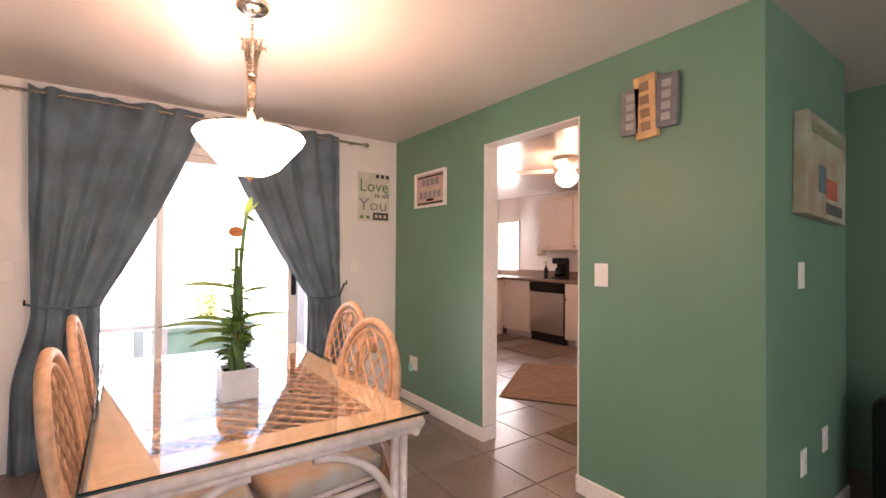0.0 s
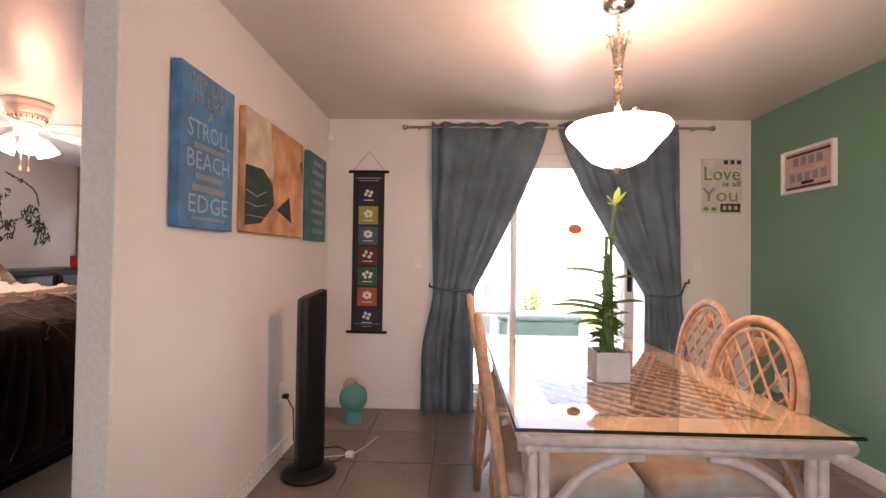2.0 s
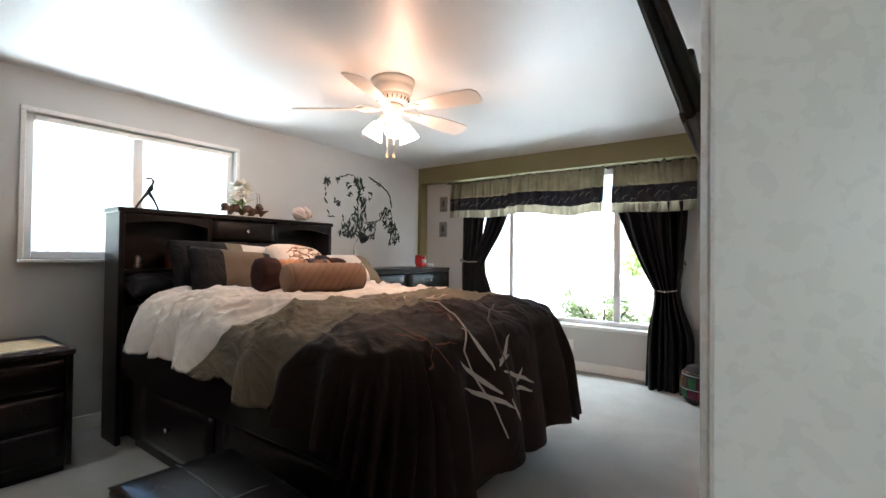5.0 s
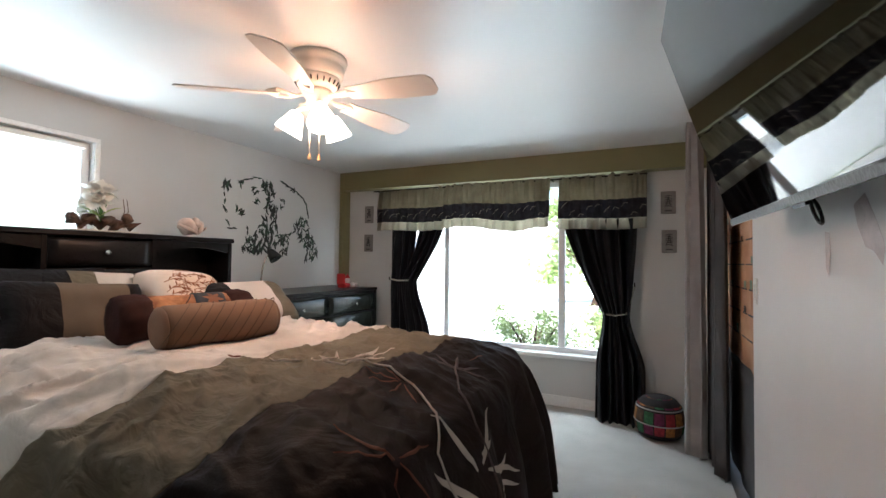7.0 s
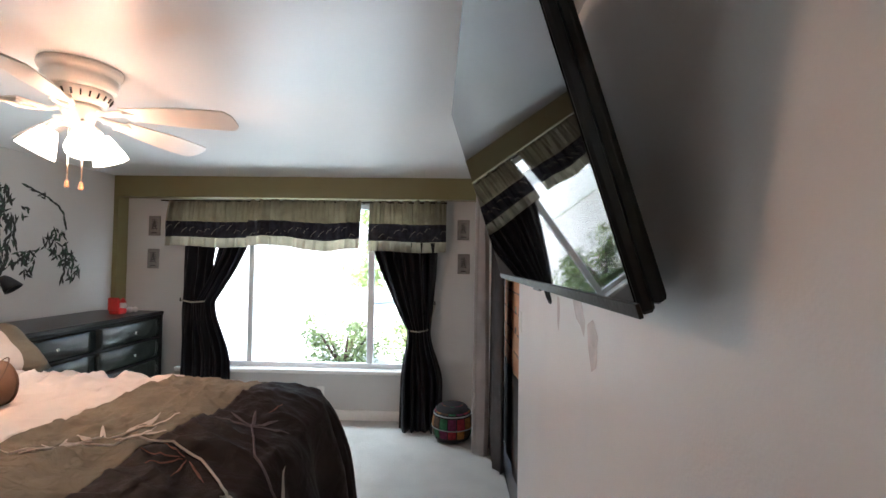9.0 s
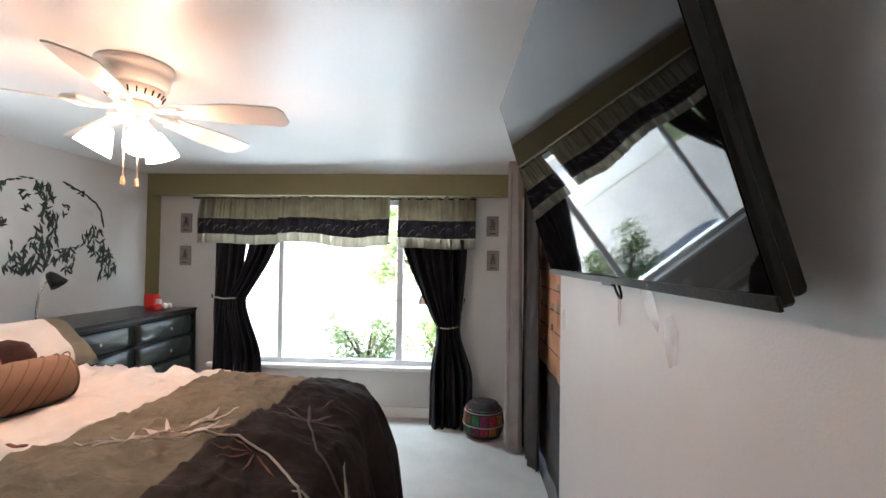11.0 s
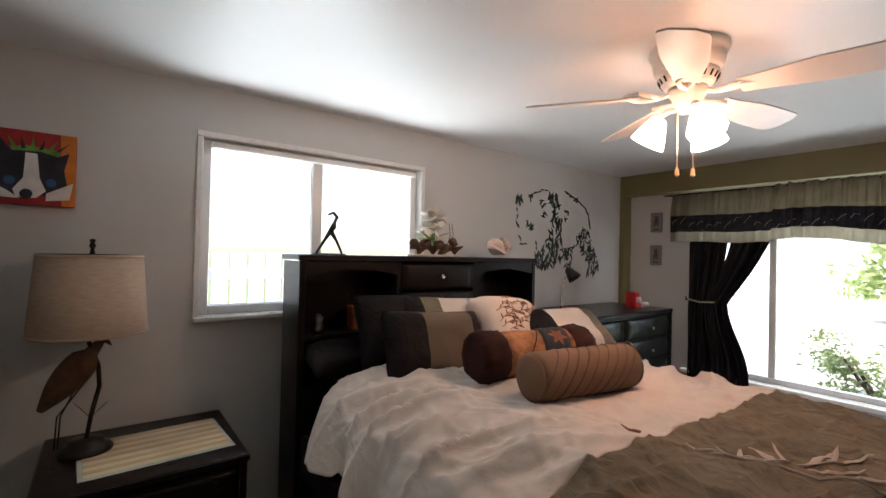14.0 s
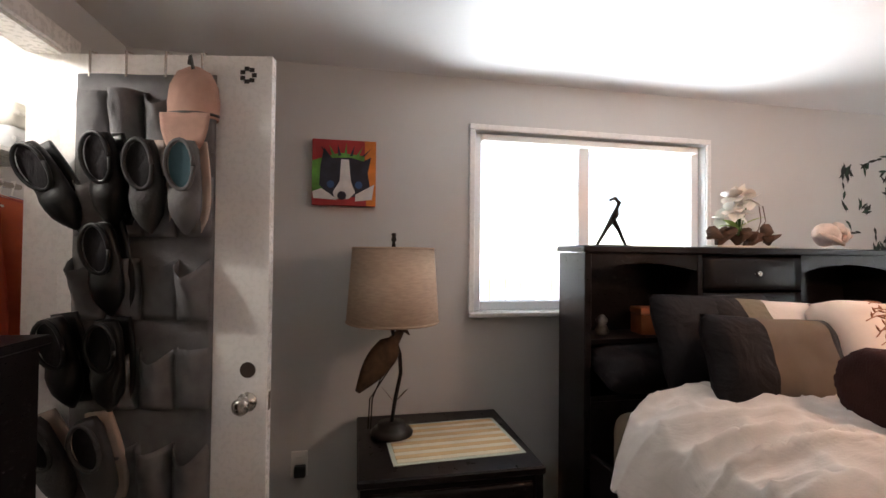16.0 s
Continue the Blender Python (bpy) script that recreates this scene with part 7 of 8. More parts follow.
bx = thing("keepsake_box", pose(-4.74, 2.605, 1.05, 0, 0, -8), "small orange wooden box on the headboard shelf", "box")
M_BOXWOOD = mat("orange_stained_wood", (0.36, 0.12, 0.05), 0.45, var=0.2, scale=12, bump=0.05)
part("body", B(-0.05, 0.05, -0.07, 0.07, 0, 0.085, bevel=0.003), M_BOXWOOD, bx)
part("lid", B(-0.053, 0.053, -0.073, 0.073, 0.087, 0.115, bevel=0.004), M_BOXWOOD, bx)
orn = thing("ornament", (-4.73, 2.36, 1.05), "small dark and silver ornament on the shelf", "ornament")
part("body", L([(0, 0), (0.025, 0), (0.03, 0.02), (0.018, 0.045), (0.026, 0.065), (0.01, 0.085), (0, 0.088)], 12), mat("tarnished_silver", (0.3, 0.27, 0.24), 0.35, 0.8, var=0.5, scale=40), orn, smooth=True)

dl = thing("desk_lamp", (-4.60, 4.10, 1.02), "dark gooseneck desk lamp on the dresser", "desk lamp")
part("base", L([(0, 0), (0.065, 0), (0.066, 0.01), (0.05, 0.02), (0, 0.022)], 24), M_BLACKPLASTIC, dl, smooth=True)
part("gooseneck", T([(0, -0.03, 0.02), (0.0, -0.035, 0.12), (0.0, -0.02, 0.22), (0.005, 0.01, 0.29), (0.01, 0.035, 0.315)], 0.006), M_STEEL, dl, smooth=True)
part("lamp_head", L([(0.0, 0.05), (0.018, 0.045), (0.032, 0.02), (0.045, -0.03), (0.05, -0.05), (0.046, -0.05), (0.0, 0.02)], 20), M_BLACKPLASTIC, dl, smooth=True, m=pose(0.015, 0.055, 0.31, 12, -38, 0))
toy = thing("toy_figures", (-4.69, 5.22, 1.02), "red and white toy figures on the dresser", "toy")
M_RED = mat("red_toy_plastic", (0.45, 0.02, 0.02), 0.4)
part("sleigh", B(-0.05, 0.05, -0.09, 0.0, 0, 0.05, bevel=0.012), M_RED, toy)
part("backrest", B(-0.05, 0.05, -0.10, -0.08, 0.03, 0.14, bevel=0.01), M_RED, toy)
for y, zz, r in ((-0.03, 0.07, 0.03), (0.05, 0.025, 0.028), (0.11, 0.022, 0.025)):
    part("figure", L([(0, -r), (r * 0.7, -r * 0.7), (r, 0), (r * 0.7, r * 0.7), (0, r)], 14, (0.03, y, zz)), M_DWHITE, toy, "white round figure", smooth=True)
part("figure_hat", L([(0.026, 0), (0.018, 0.02), (0, 0.045)], 12, (0.03, -0.03, 0.095)), M_RED, toy, smooth=True)

drum = thing("pouf", (-1.905, 5.36, 0), "round patchwork pouf in red, black and green", "pouf")
PH = 0.30
prof = [(0.10, 0.0), (0.145, 0.02), (0.165, 0.08), (0.168, 0.16), (0.155, 0.23), (0.12, 0.28), (0.06, 0.30), (0, 0.302)]
part("body", L([(0, 0), *prof], 32), paint("black_patchwork_cloth", (0.015, 0.012, 0.014), rough=0.9, var=0.4, scale=30), drum, smooth=True)
patch_m = [paint("patchwork_cloth", c, rough=0.9, var=0.4, scale=40) for c in ((0.20, 0.015, 0.025), (0.02, 0.09, 0.04), (0.22, 0.09, 0.02), (0.10, 0.012, 0.05), (0.06, 0.03, 0.015))]
for k in range(14):
    for (ra, za), (rb, zb), n in (((0.160, 0.05), (0.170, 0.115), 0), ((0.171, 0.125), (0.160, 0.21), 1), ((0.150, 0.24), (0.085, 0.293), 2)):
        a0, a1 = 2 * math.pi * k / 14 + 0.03, 2 * math.pi * (k + 1) / 14 - 0.03
        bm = sheet(lambda u, v: Vector((lerp(ra, rb, v) * 1.015 * math.cos(lerp(a0, a1, u)), lerp(ra, rb, v) * 1.015 * math.sin(lerp(a0, a1, u)), lerp(za, zb, v))), 4, 2, 0.003)
        part("patch", bm, patch_m[(k * 2 + n * 3) % 5], drum)
for r, zz in ((0.172, 0.12), (0.158, 0.225)):
    part("piping", T([(r * math.cos(a), r * math.sin(a), zz) for a in (2 * math.pi * k / 32 for k in range(33))], 0.005, 6), M_INKGREY, drum)

# side doorway to the patio: curtain, rod, hanging cloth
crod = thing("curtain_rod", (0, 0, 0), "black curtain rod beside the television wall", "curtain rod")
part("pole", T([(-1.62, 4.02, 2.18), (-1.62, 5.24, 2.18)], 0.011), M_DARKMETAL, crod)
part("finial", L([(0, -0.025), (0.02, -0.012), (0.024, 0), (0.02, 0.012), (0, 0.025)], 12, (-1.62, 5.25, 2.18)), M_DARKMETAL, crod, smooth=True)
for y in (4.06, 5.20):
    part("bracket", T([(XQ, y, 2.18), (-1.62, y, 2.18)], 0.008), M_DARKMETAL, crod)
gc = thing("curtain", (0, 0, 0), "taupe and dark grey lined curtain pushed to one side", "curtain")
def bunch(y0, y1, x_c, amp, n, zt, zb):
    return lambda u, v: Vector((x_c + amp * (0.75 + 0.25 * v) * math.sin(u * n * 2 * math.pi + 0.4 * math.sin(2.5 * v)), lerp(y0, y1, u) + 0.012 * math.sin(u * n * 4 * math.pi), lerp(zt, zb, v)))
part("cloth", sheet(bunch(5.0, 5.19, -1.685, 0.062, 2.5, 2.27, 0.012), 60, 24, 0.004), M_GREYDRAPE, gc, smooth=True)
M_LINING = mat("dark_grey_curtain", (0.06, 0.055, 0.055), 0.85, var=0.2, scale=8, fine=280, bump=0.2)
part("dark_cloth", sheet(bunch(4.70, 5.22, -1.578, 0.036, 4.5, 2.23, 0.02), 60, 24, 0.004), M_LINING, gc, "dark grey panel", smooth=True)
tap = thing("wall_hanging", (0, 0, 0), "orange and teal printed cloth hung in the side doorway", "wall hanging")
M_TAP = paint("orange_printed_cloth", (0.55, 0.20, 0.08), rough=0.8, scale=3.5, var=0.25, col2=(0.60, 0.36, 0.22))
M_TAP2 = paint("sage_printed_cloth", (0.22, 0.28, 0.20), rough=0.8, scale=5, var=0.3)
part("cloth", sheet(lambda u, v: Vector((-1.475 + 0.006 * math.sin(u * 22), lerp(4.11, 5.31, u), lerp(2.03, 0.72, v))), 40, 8, 0.003), M_TAP, tap, smooth=True)
part("lower_cloth", sheet(lambda u, v: Vector((-1.475 + 0.006 * math.sin(u * 22), lerp(4.11, 5.31, u), lerp(0.72, 0.02, v))), 40, 6, 0.003), M_LINING, tap, "dark lower part", smooth=True)
part("pole", T([(-1.475, 4.105, 2.035), (-1.475, 5.315, 2.035)], 0.009), M_DARKMETAL, tap)
rnd = random.Random(8)
for k in range(9):
    zz = 1.96 - 0.135 * k
    y = 4.16
    while y < 5.2:
        ln = rnd.uniform(0.06, 0.2)
        part("printed_line", B(-1.486, -1.484, y, y + ln, zz, zz + 0.008), M_INKBLACK, tap)
        if rnd.random() < 0.5:
            part("printed_shape", B(-1.486, -1.484, y + 0.02, y + 0.02 + rnd.uniform(0.03, 0.07), zz + 0.01, zz + rnd.uniform(0.03, 0.06)), rnd.choice((M_INKBLACK, M_TAP2, M_TAP2)), tap)
        y += ln + rnd.uniform(0.02, 0.10)

# ---- closet door, organiser, closet ----
HINGE = Vector((-4.675, 0.352, 0))
ang = math.degrees(math.atan2(1.045 - 0.352, -4.545 + 4.675))
cdoor = thing("closet_door", pose(HINGE.x, HINGE.y, 0.012, 0, 0, ang), "white painted closet door standing open", "door")
part("leaf", B(0, 0.70, -0.0, 0.035, 0, 2.03, bevel=0.002), M_TRIM, cdoor)
rose = part("knob_rose", L([(0, 0), (0.033, 0), (0.033, 0.005), (0.012, 0.009), (0.012, 0.03)], 20), M_STEEL, cdoor, smooth=True, m=pose(0.635, 0, 0.88, 90, 0, 0))
part("door_knob", L([(0.0, 0.03), (0.018, 0.03), (0.028, 0.04), (0.028, 0.055), (0.018, 0.066), (0, 0.068)], 20), M_STEEL, rose, smooth=True)
part("lock_hole", L([(0, 0), (0.026, 0), (0.026, 0.001), (0, 0.001)], 20), mat("dark_bare_wood_hole", (0.05, 0.03, 0.02), 0.8), cdoor, "open bore hole", m=pose(0.635, -0.0005, 0.985, 90, 0, 0))
part("latch_plate", B(0.6995, 0.7012, 0.008, 0.028, 0.85, 0.91), M_STEEL, cdoor)
sticker = bmesh.new()
for k in range(7):
    a = 2 * math.pi * k / 7
    box(sticker, 0.62 + 0.02 * math.cos(a) - 0.008, 0.62 + 0.02 * math.cos(a) + 0.008, -0.0015, -0.0002, 1.965 + 0.022 * math.sin(a) - 0.007, 1.965 + 0.022 * math.sin(a) + 0.007)
part("sticker", sticker, M_INKBLACK, cdoor, "small black emblem sticker")

org = thing("shoe_organizer", pose(HINGE.x, HINGE.y, 0.012, 0, 0, ang), "grey fabric over-door shoe organizer with pockets", "shoe organizer")
M_ORG = mat("grey_nonwoven_fabric", (0.14, 0.136, 0.138), 0.9, var=0.2, scale=14, fine=260, bump=0.3)
OX0, OX1, OZ1, OZ0 = 0.06, 0.52, 1.96, 0.25
part("backing", sheet(lambda u, v: Vector((lerp(OX0, OX1, u), -0.006 - 0.004 * math.sin(9 * u + 4 * v), lerp(OZ1, OZ0, v))), 20, 30, 0.002), M_ORG, org, smooth=True)
for x in (0.10, 0.22, 0.35, 0.47):
    part("hook", T([(x, -0.008, 1.95), (x, -0.008, 2.036), (x, 0.018, 2.040), (x, 0.043, 2.036), (x, 0.043, 2.0)], 0.004, 6), M_STEEL, org)
def pocket(x0, z0, w, h, bulge):
    return sheet(lambda u, v: Vector((lerp(x0, x0 + w, u), -0.012 - (bulge * (0.25 + 0.75 * v)) * math.sin(math.pi * u) ** 0.7 - 0.022 * v * noise.noise(Vector((u * 4, v * 4, x0 * 9 + z0))), z0 + h * v - 0.03 * v * math.sin(math.pi * u) * (1 + math.sin(x0 * 40 + z0 * 9)))), 10, 8, 0.002)
full_rows = ((1.70, 0), (1.42, 1), (1.15, 2), (0.86, 3), (0.55, 4), (0.28, 5))
for z0, rr in full_rows:
    for c in range(4):
        part("pocket", pocket(OX0 + 0.005 + c * 0.114, z0, 0.108, 0.20, 0.03 + 0.028 * ((c * 2 + rr) % 3)), M_ORG, org, smooth=True)
M_SHOEBLACK = mat("black_shoe_leather", (0.005, 0.005, 0.005), 0.4, var=0.2, bump=0.1, spec=0.3)
M_SHOEGREY = mat("grey_canvas_shoe", (0.11, 0.105, 0.105), 0.8, var=0.15, bump=0.2)
M_SHOEDARK = mat("charcoal_canvas_shoe", (0.035, 0.033, 0.033), 0.8, var=0.15, bump=0.2)
M_SOLE = mat("tan_shoe_sole", (0.42, 0.33, 0.27), 0.7, bump=0.1)
M_INSOLE = mat("blue_grey_insole", (0.035, 0.09, 0.11), 0.8)
def shoe(c, z0, m, tilt_=0.0, insole=M_BLACKFAB, sole=M_BLACKPLASTIC):
    """A shoe stuck toe down in a pocket, its opening to the front."""
    x = OX0 + 0.059 + c * 0.114
    ob = thing("shoe", pose(HINGE.x, HINGE.y, 0.012, 0, 0, ang) @ pose(x, -0.066, z0 - 0.02, 10, tilt_, 0) @ Matrix.Scale(1.16, 4), "shoe stuck toe down in an organizer pocket", "shoe", "shoes in the organizer")
    def hull(k, off=0.0):
        w = (0.036 + 0.009 * math.sin(math.pi * k) - 0.004 * k + off)
        d = (0.030 + 0.012 * k + off)
        return w, d
    bm = bmesh.new()
    rings = []
    for j in range(11):
        k = j / 10
        w, d = hull(k)
        s = math.sin(math.pi * min(0.5, k * 1.6 + 0.06)) if k < 0.3 else (1 if k < 0.93 else 0.8)
        rings.append([bm.verts.new((w * s * math.cos(a), -d * s * math.sin(a) if math.sin(a) < 0 else -d * s * math.sin(a) * (1.0 if k < 0.5 else 0.35), 0.25 * k)) for a in (2 * math.pi * i / 16 for i in range(16))])
    for a, b in zip(rings, rings[1:]):
        for i in range(16):
            bm.faces.new((a[i], a[(i + 1) % 16], b[(i + 1) % 16], b[i]))
    bm.faces.new(rings[0])
    bm.faces.new(rings[-1])
    part("upper", bm, m, ob, smooth=True)
    part("collar", T([(0.037 * math.cos(a), -0.018 - 0.006 * math.cos(a) ** 2, 0.185 + 0.065 * math.sin(a)) for a in (2 * math.pi * i / 20 for i in range(21))], 0.006, 6), m, ob, smooth=True)
    part("insole", sheet(lambda u, v: Vector((0.033 * (2 * u - 1) * math.sqrt(max(0.02, 1 - (2 * v - 1) ** 2)), -0.0155, 0.185 + 0.06 * (2 * v - 1))), 6, 8, 0.002), insole, ob, "lining seen in the opening")
    part("sole", sheet(lambda u, v: Vector(((2 * u - 1) * hull(v)[0] * (0.55 + 0.5 * math.sin(math.pi * min(0.5, v * 1.4 + 0.08))) , hull(v)[1] + 0.004, 0.252 * v)), 8, 12, 0.010), sole, ob, smooth=True)
    return ob
for c, z0, m, tl, ins, so in ((0, 1.46, M_SHOEBLACK, -27, M_BLACKFAB, M_BLACKPLASTIC), (1, 1.47, M_SHOEBLACK, -4, M_BLACKFAB, M_BLACKPLASTIC), (2, 1.45, M_SHOEDARK, 0, M_BLACKFAB, M_SOLE), (3, 1.45, M_SHOEGREY, 3, M_INSOLE, M_SOLE), (1, 1.19, M_SHOEBLACK, -3, M_BLACKFAB, M_BLACKPLASTIC), (0, 0.90, M_SHOEBLACK, -8, M_BLACKFAB, M_BLACKPLASTIC), (1, 0.89, M_SHOEBLACK, 3, M_BLACKFAB, M_BLACKPLASTIC), (0, 0.60, M_SHOEDARK, -20, M_BLACKFAB, M_SOLE), (1, 0.59, M_SHOEDARK, -8, M_BLACKFAB, M_SOLE)):
    shoe(c, z0, m, tl, ins, so)
cap = thing("baseball_cap", pose(HINGE.x, HINGE.y, 0.012, 0, 0, ang) @ pose(0.46, -0.055, 1.70, 0, 0, 0), "pink-beige baseball cap hung on the organizer", "cap")
M_CAP = mat("pink_beige_cotton", (0.40, 0.235, 0.18), 0.9, var=0.12, scale=18, fine=260, bump=0.3)
part("crown", L([(0.088, 0.0), (0.092, 0.05), (0.085, 0.10), (0.06, 0.14), (0.02, 0.158), (0, 0.16)], 24), M_CAP, cap, smooth=True, m=pose(0, 0.02, 0.10) @ Matrix.Diagonal((0.9, 0.55, 1.1, 1)))
part("peak", sheet(lambda u, v: Vector(((2 * u - 1) * 0.078 * math.sqrt(max(0.03, 1 - (0.9 * v) ** 2)), -0.028 - 0.012 * math.cos(math.pi * (u - 0.5)) * v, 0.11 - 0.13 * v)), 12, 8, 0.004), M_CAP, cap, smooth=True)
part("band", T([(0.082 * math.cos(a), 0.02 - 0.05 * math.sin(a), 0.112) for a in (math.pi * k / 12 for k in range(13))], 0.005, 6), M_INKBLACK, cap)
part("strap", T([(0.0, -0.01, 0.27), (0.008, -0.02, 0.295), (0.012, -0.005, 0.25)], 0.006, 6), M_INKBLACK, cap)

hamper = thing("storage_tower", (0, 0, 0), "tall narrow black storage cabinet by the closet", "cabinet")
part("body", B(-4.31, -3.90, 0.372, 0.53, 0.03, 1.14, bevel=0.004), M_ESPRESSO, hamper)
part("top", B(-4.33, -3.88, 0.37, 0.545, 1.14, 1.165, bevel=0.004), M_ESPRESSO, hamper)
part("plinth", B(-4.30, -3.91, 0.38, 0.52, 0, 0.03), M_ESPRESSO, hamper)
shelf = thing("closet_shelf", (0, 0, 0), "white wire closet shelf with a hanging rail", "shelf")
part("board", B(-5.08, -3.32, -0.30, 0.16, 1.72, 1.735), M_TRIM, shelf)
part("rail", T([(-5.08, -0.02, 1.64), (-3.32, -0.02, 1.64)], 0.012), M_STEEL, shelf)
for x, w, h, c, lab in ((-4.95, 0.26, 0.10, (0.55, 0.55, 0.55), "grey"), (-4.95, 0.24, 0.09, (0.70, 0.66, 0.60), "cream"), (-4.64, 0.24, 0.07, (0.22, 0.24, 0.10), "olive")):
    zz = 1.736 + (0.101 if lab == "cream" else 0)
    fo = thing("folded_cloth", (x, -0.02, zz), lab + " folded cloth on the closet shelf", "folded clothes")
    part("fold", B(-w / 2, w / 2, -0.14, 0.14, 0, h, bevel=0.03, seg=3), paint("folded_cloth_" + lab, c, rough=0.9), fo, smooth=True)
    part("fold_edge", B(-w / 2 + 0.01, w / 2 - 0.01, 0.13, 0.145, h * 0.4, h * 0.6, bevel=0.005), paint("folded_cloth_edge_" + lab, c, rough=0.9), fo)
for k, (x, c, lab) in enumerate(((-5.04, (0.05, 0.13, 0.38), "blue"), (-4.98, (0.60, 0.13, 0.05), "orange red"), (-4.92, (0.35, 0.05, 0.05), "dark red"), (-4.86, (0.55, 0.12, 0.05), "orange"), (-4.70, (0.50, 0.08, 0.04), "red"), (-4.62, (0.60, 0.14, 0.06), "orange"), (-4.54, (0.45, 0.05, 0.04), "dark red"))):
    gsh = thing("hanging_shirt", (x, -0.02, 0.0), lab + " shirt hanging in the closet", "shirt", "shirts on the rail")
    part("hanger", T([(0, 0, 1.655), (0, 0.012, 1.66), (0, 0.0, 1.60), (0, -0.20, 1.53), (0, 0.20, 1.53), (0, 0.0, 1.60)], 0.004, 6), M_PLASTICWHITE, gsh)
    part("shirt", sheet(lambda u, v: Vector(((0.022 if u < 0.5 else -0.022) * math.sin(math.pi * min(1, 2 * (u if u < 0.5 else 1 - u))) + 0.010 * math.sin(8 * v + 20 * u), 0.23 * math.cos(2 * math.pi * u) * (0.85 + 0.2 * v), lerp(1.54, 0.75, v) + (0.06 * (1 - abs(math.cos(2 * math.pi * u))) if v == 0 else 0))), 24, 12, 0.003), paint("shirt_cloth_" + lab.replace(" ", "_"), c, rough=0.9), gsh, smooth=True)
cl = thing("closet_light", (-4.2, -0.25, HB), "white lit closet ceiling light", "ceiling light")
part("diffuser", B(-0.30, 0.30, -0.06, 0.06, -0.06, 0.0, bevel=0.015, seg=2), glow("lit_closet_diffuser", (1, 0.97, 0.93), 3.0), cl).visible_shadow = False

# ---- things out of doors ----
def bush(name, x, y, rx, ry, h, n, seed, label, category="bush", trunk=0.0, base=0.0):
    ob = thing(name, (x, y, -0.13), label, category)
    rnd = random.Random(seed)
    if trunk:
        part("trunk", T([(0, 0, 0), (0.08, 0.05, trunk * 0.5), (0.0, 0.1, trunk), (0.05, 0.05, trunk + h * 0.4)], [0.16, 0.13, 0.11, 0.04], 10), M_DRIFT, ob, smooth=True)
        for k in range(6):
            a = k * 1.05
            part("limb", T([(0, 0.08, trunk * 0.9), (rx * 0.35 * math.cos(a), ry * 0.35 * math.sin(a), trunk + h * 0.3), (rx * 0.7 * math.cos(a), ry * 0.7 * math.sin(a), trunk + h * 0.5)], [0.07, 0.05, 0.02], 7), M_DRIFT, ob, smooth=True)
    else:
        for k in range(5):
            a = k * 1.26
            part("stem", T([(0, 0, 0), (rx * 0.3 * math.cos(a), ry * 0.3 * math.sin(a), h * 0.4), (rx * 0.5 * math.cos(a), ry * 0.5 * math.sin(a), h * 0.7)], [0.03, 0.02, 0.01], 6), M_DRIFT, ob)
    verts, faces = [], []
    clumps = [(rnd.uniform(-1, 1), rnd.uniform(-1, 1), rnd.uniform(0.1, 1.0)) for _ in range(26)]
    clumps = [c for c in clumps if c[0] ** 2 + c[1] ** 2 < 1.0]
    s = max(0.03, 0.035 * h)
    for _ in range(n):
        cx, cy, cz = rnd.choice(clumps)
        p = Vector((cx * rx * 0.8 + rnd.gauss(0, rx * 0.17), cy * ry * 0.8 + rnd.gauss(0, ry * 0.17), trunk + max(0.02, cz * h * 0.9 + rnd.gauss(0, h * 0.09))))
        d = Vector((rnd.gauss(0, 1), rnd.gauss(0, 1), rnd.gauss(0, 0.7))).normalized()
        e = d.cross(Vector((rnd.gauss(0, 1), rnd.gauss(0, 1), rnd.gauss(0, 1)))).normalized()
        ln, w = s * rnd.uniform(0.8, 1.8), s * rnd.uniform(0.3, 0.6)
        i = len(verts)
        verts += [p - d * ln, p + e * w, p + d * ln, p - e * w]
        faces.append((i, i + 1, i + 2, i + 3))
    me = bpy.data.meshes.new("crown")
    me.from_pydata([tuple(v) for v in verts], [], faces)
    me.materials.append(M_BUSH)
    cr = new("crown", me)
    cr.parent = ob
    cr["kind"] = "stuff"
    return ob


bush("bush", -3.55, 8.2, 0.75, 0.55, 0.75, 2600, 1, "sunlit green garden bush outside the window")
bush("bush", -2.5, 8.6, 0.6, 0.5, 0.8, 2000, 2, "sunlit green garden bush outside the window")
bush("bush", -2.0, 7.6, 0.35, 0.35, 0.7, 1000, 9, "green garden bush beside the window")
bush("tree", -3.6, 17.0, 2.0, 1.6, 3.2, 5200, 3, "leafy green street tree beyond the drive", "tree", 0.7)
bush("tree", -15.5, 1.2, 1.4, 1.4, 1.6, 2600, 5, "leafy tree behind the white fence", "tree", 2.2)
bush("bush", 1.0, 8.8, 0.3, 0.3, 0.9, 900, 6, "potted green shrub on the patio")


def fence(x0, y0, x1, y1, h, label):
    ob = thing("fence", (0, 0, 0), label, "fence")
    d = Vector((x1 - x0, y1 - y0, 0))
    ln = d.length
    rz = math.degrees(math.atan2(d.y, d.x))
    n = int(ln / 0.16)
    for k in range(n):
        part("board", B(-0.07, 0.07, -0.012, 0.012, 0.05, h, bevel=0.004), M_FENCE, ob, m=pose(x0 + d.x * (k + 0.5) / n, y0 + d.y * (k + 0.5) / n, -0.13, 0, 0, rz))
    for zz in (0.3, h - 0.25):
        part("rail", B(0, ln, 0.013, 0.055, zz, zz + 0.09), M_FENCE, ob, m=pose(x0, y0, -0.13, 0, 0, rz))
    return ob


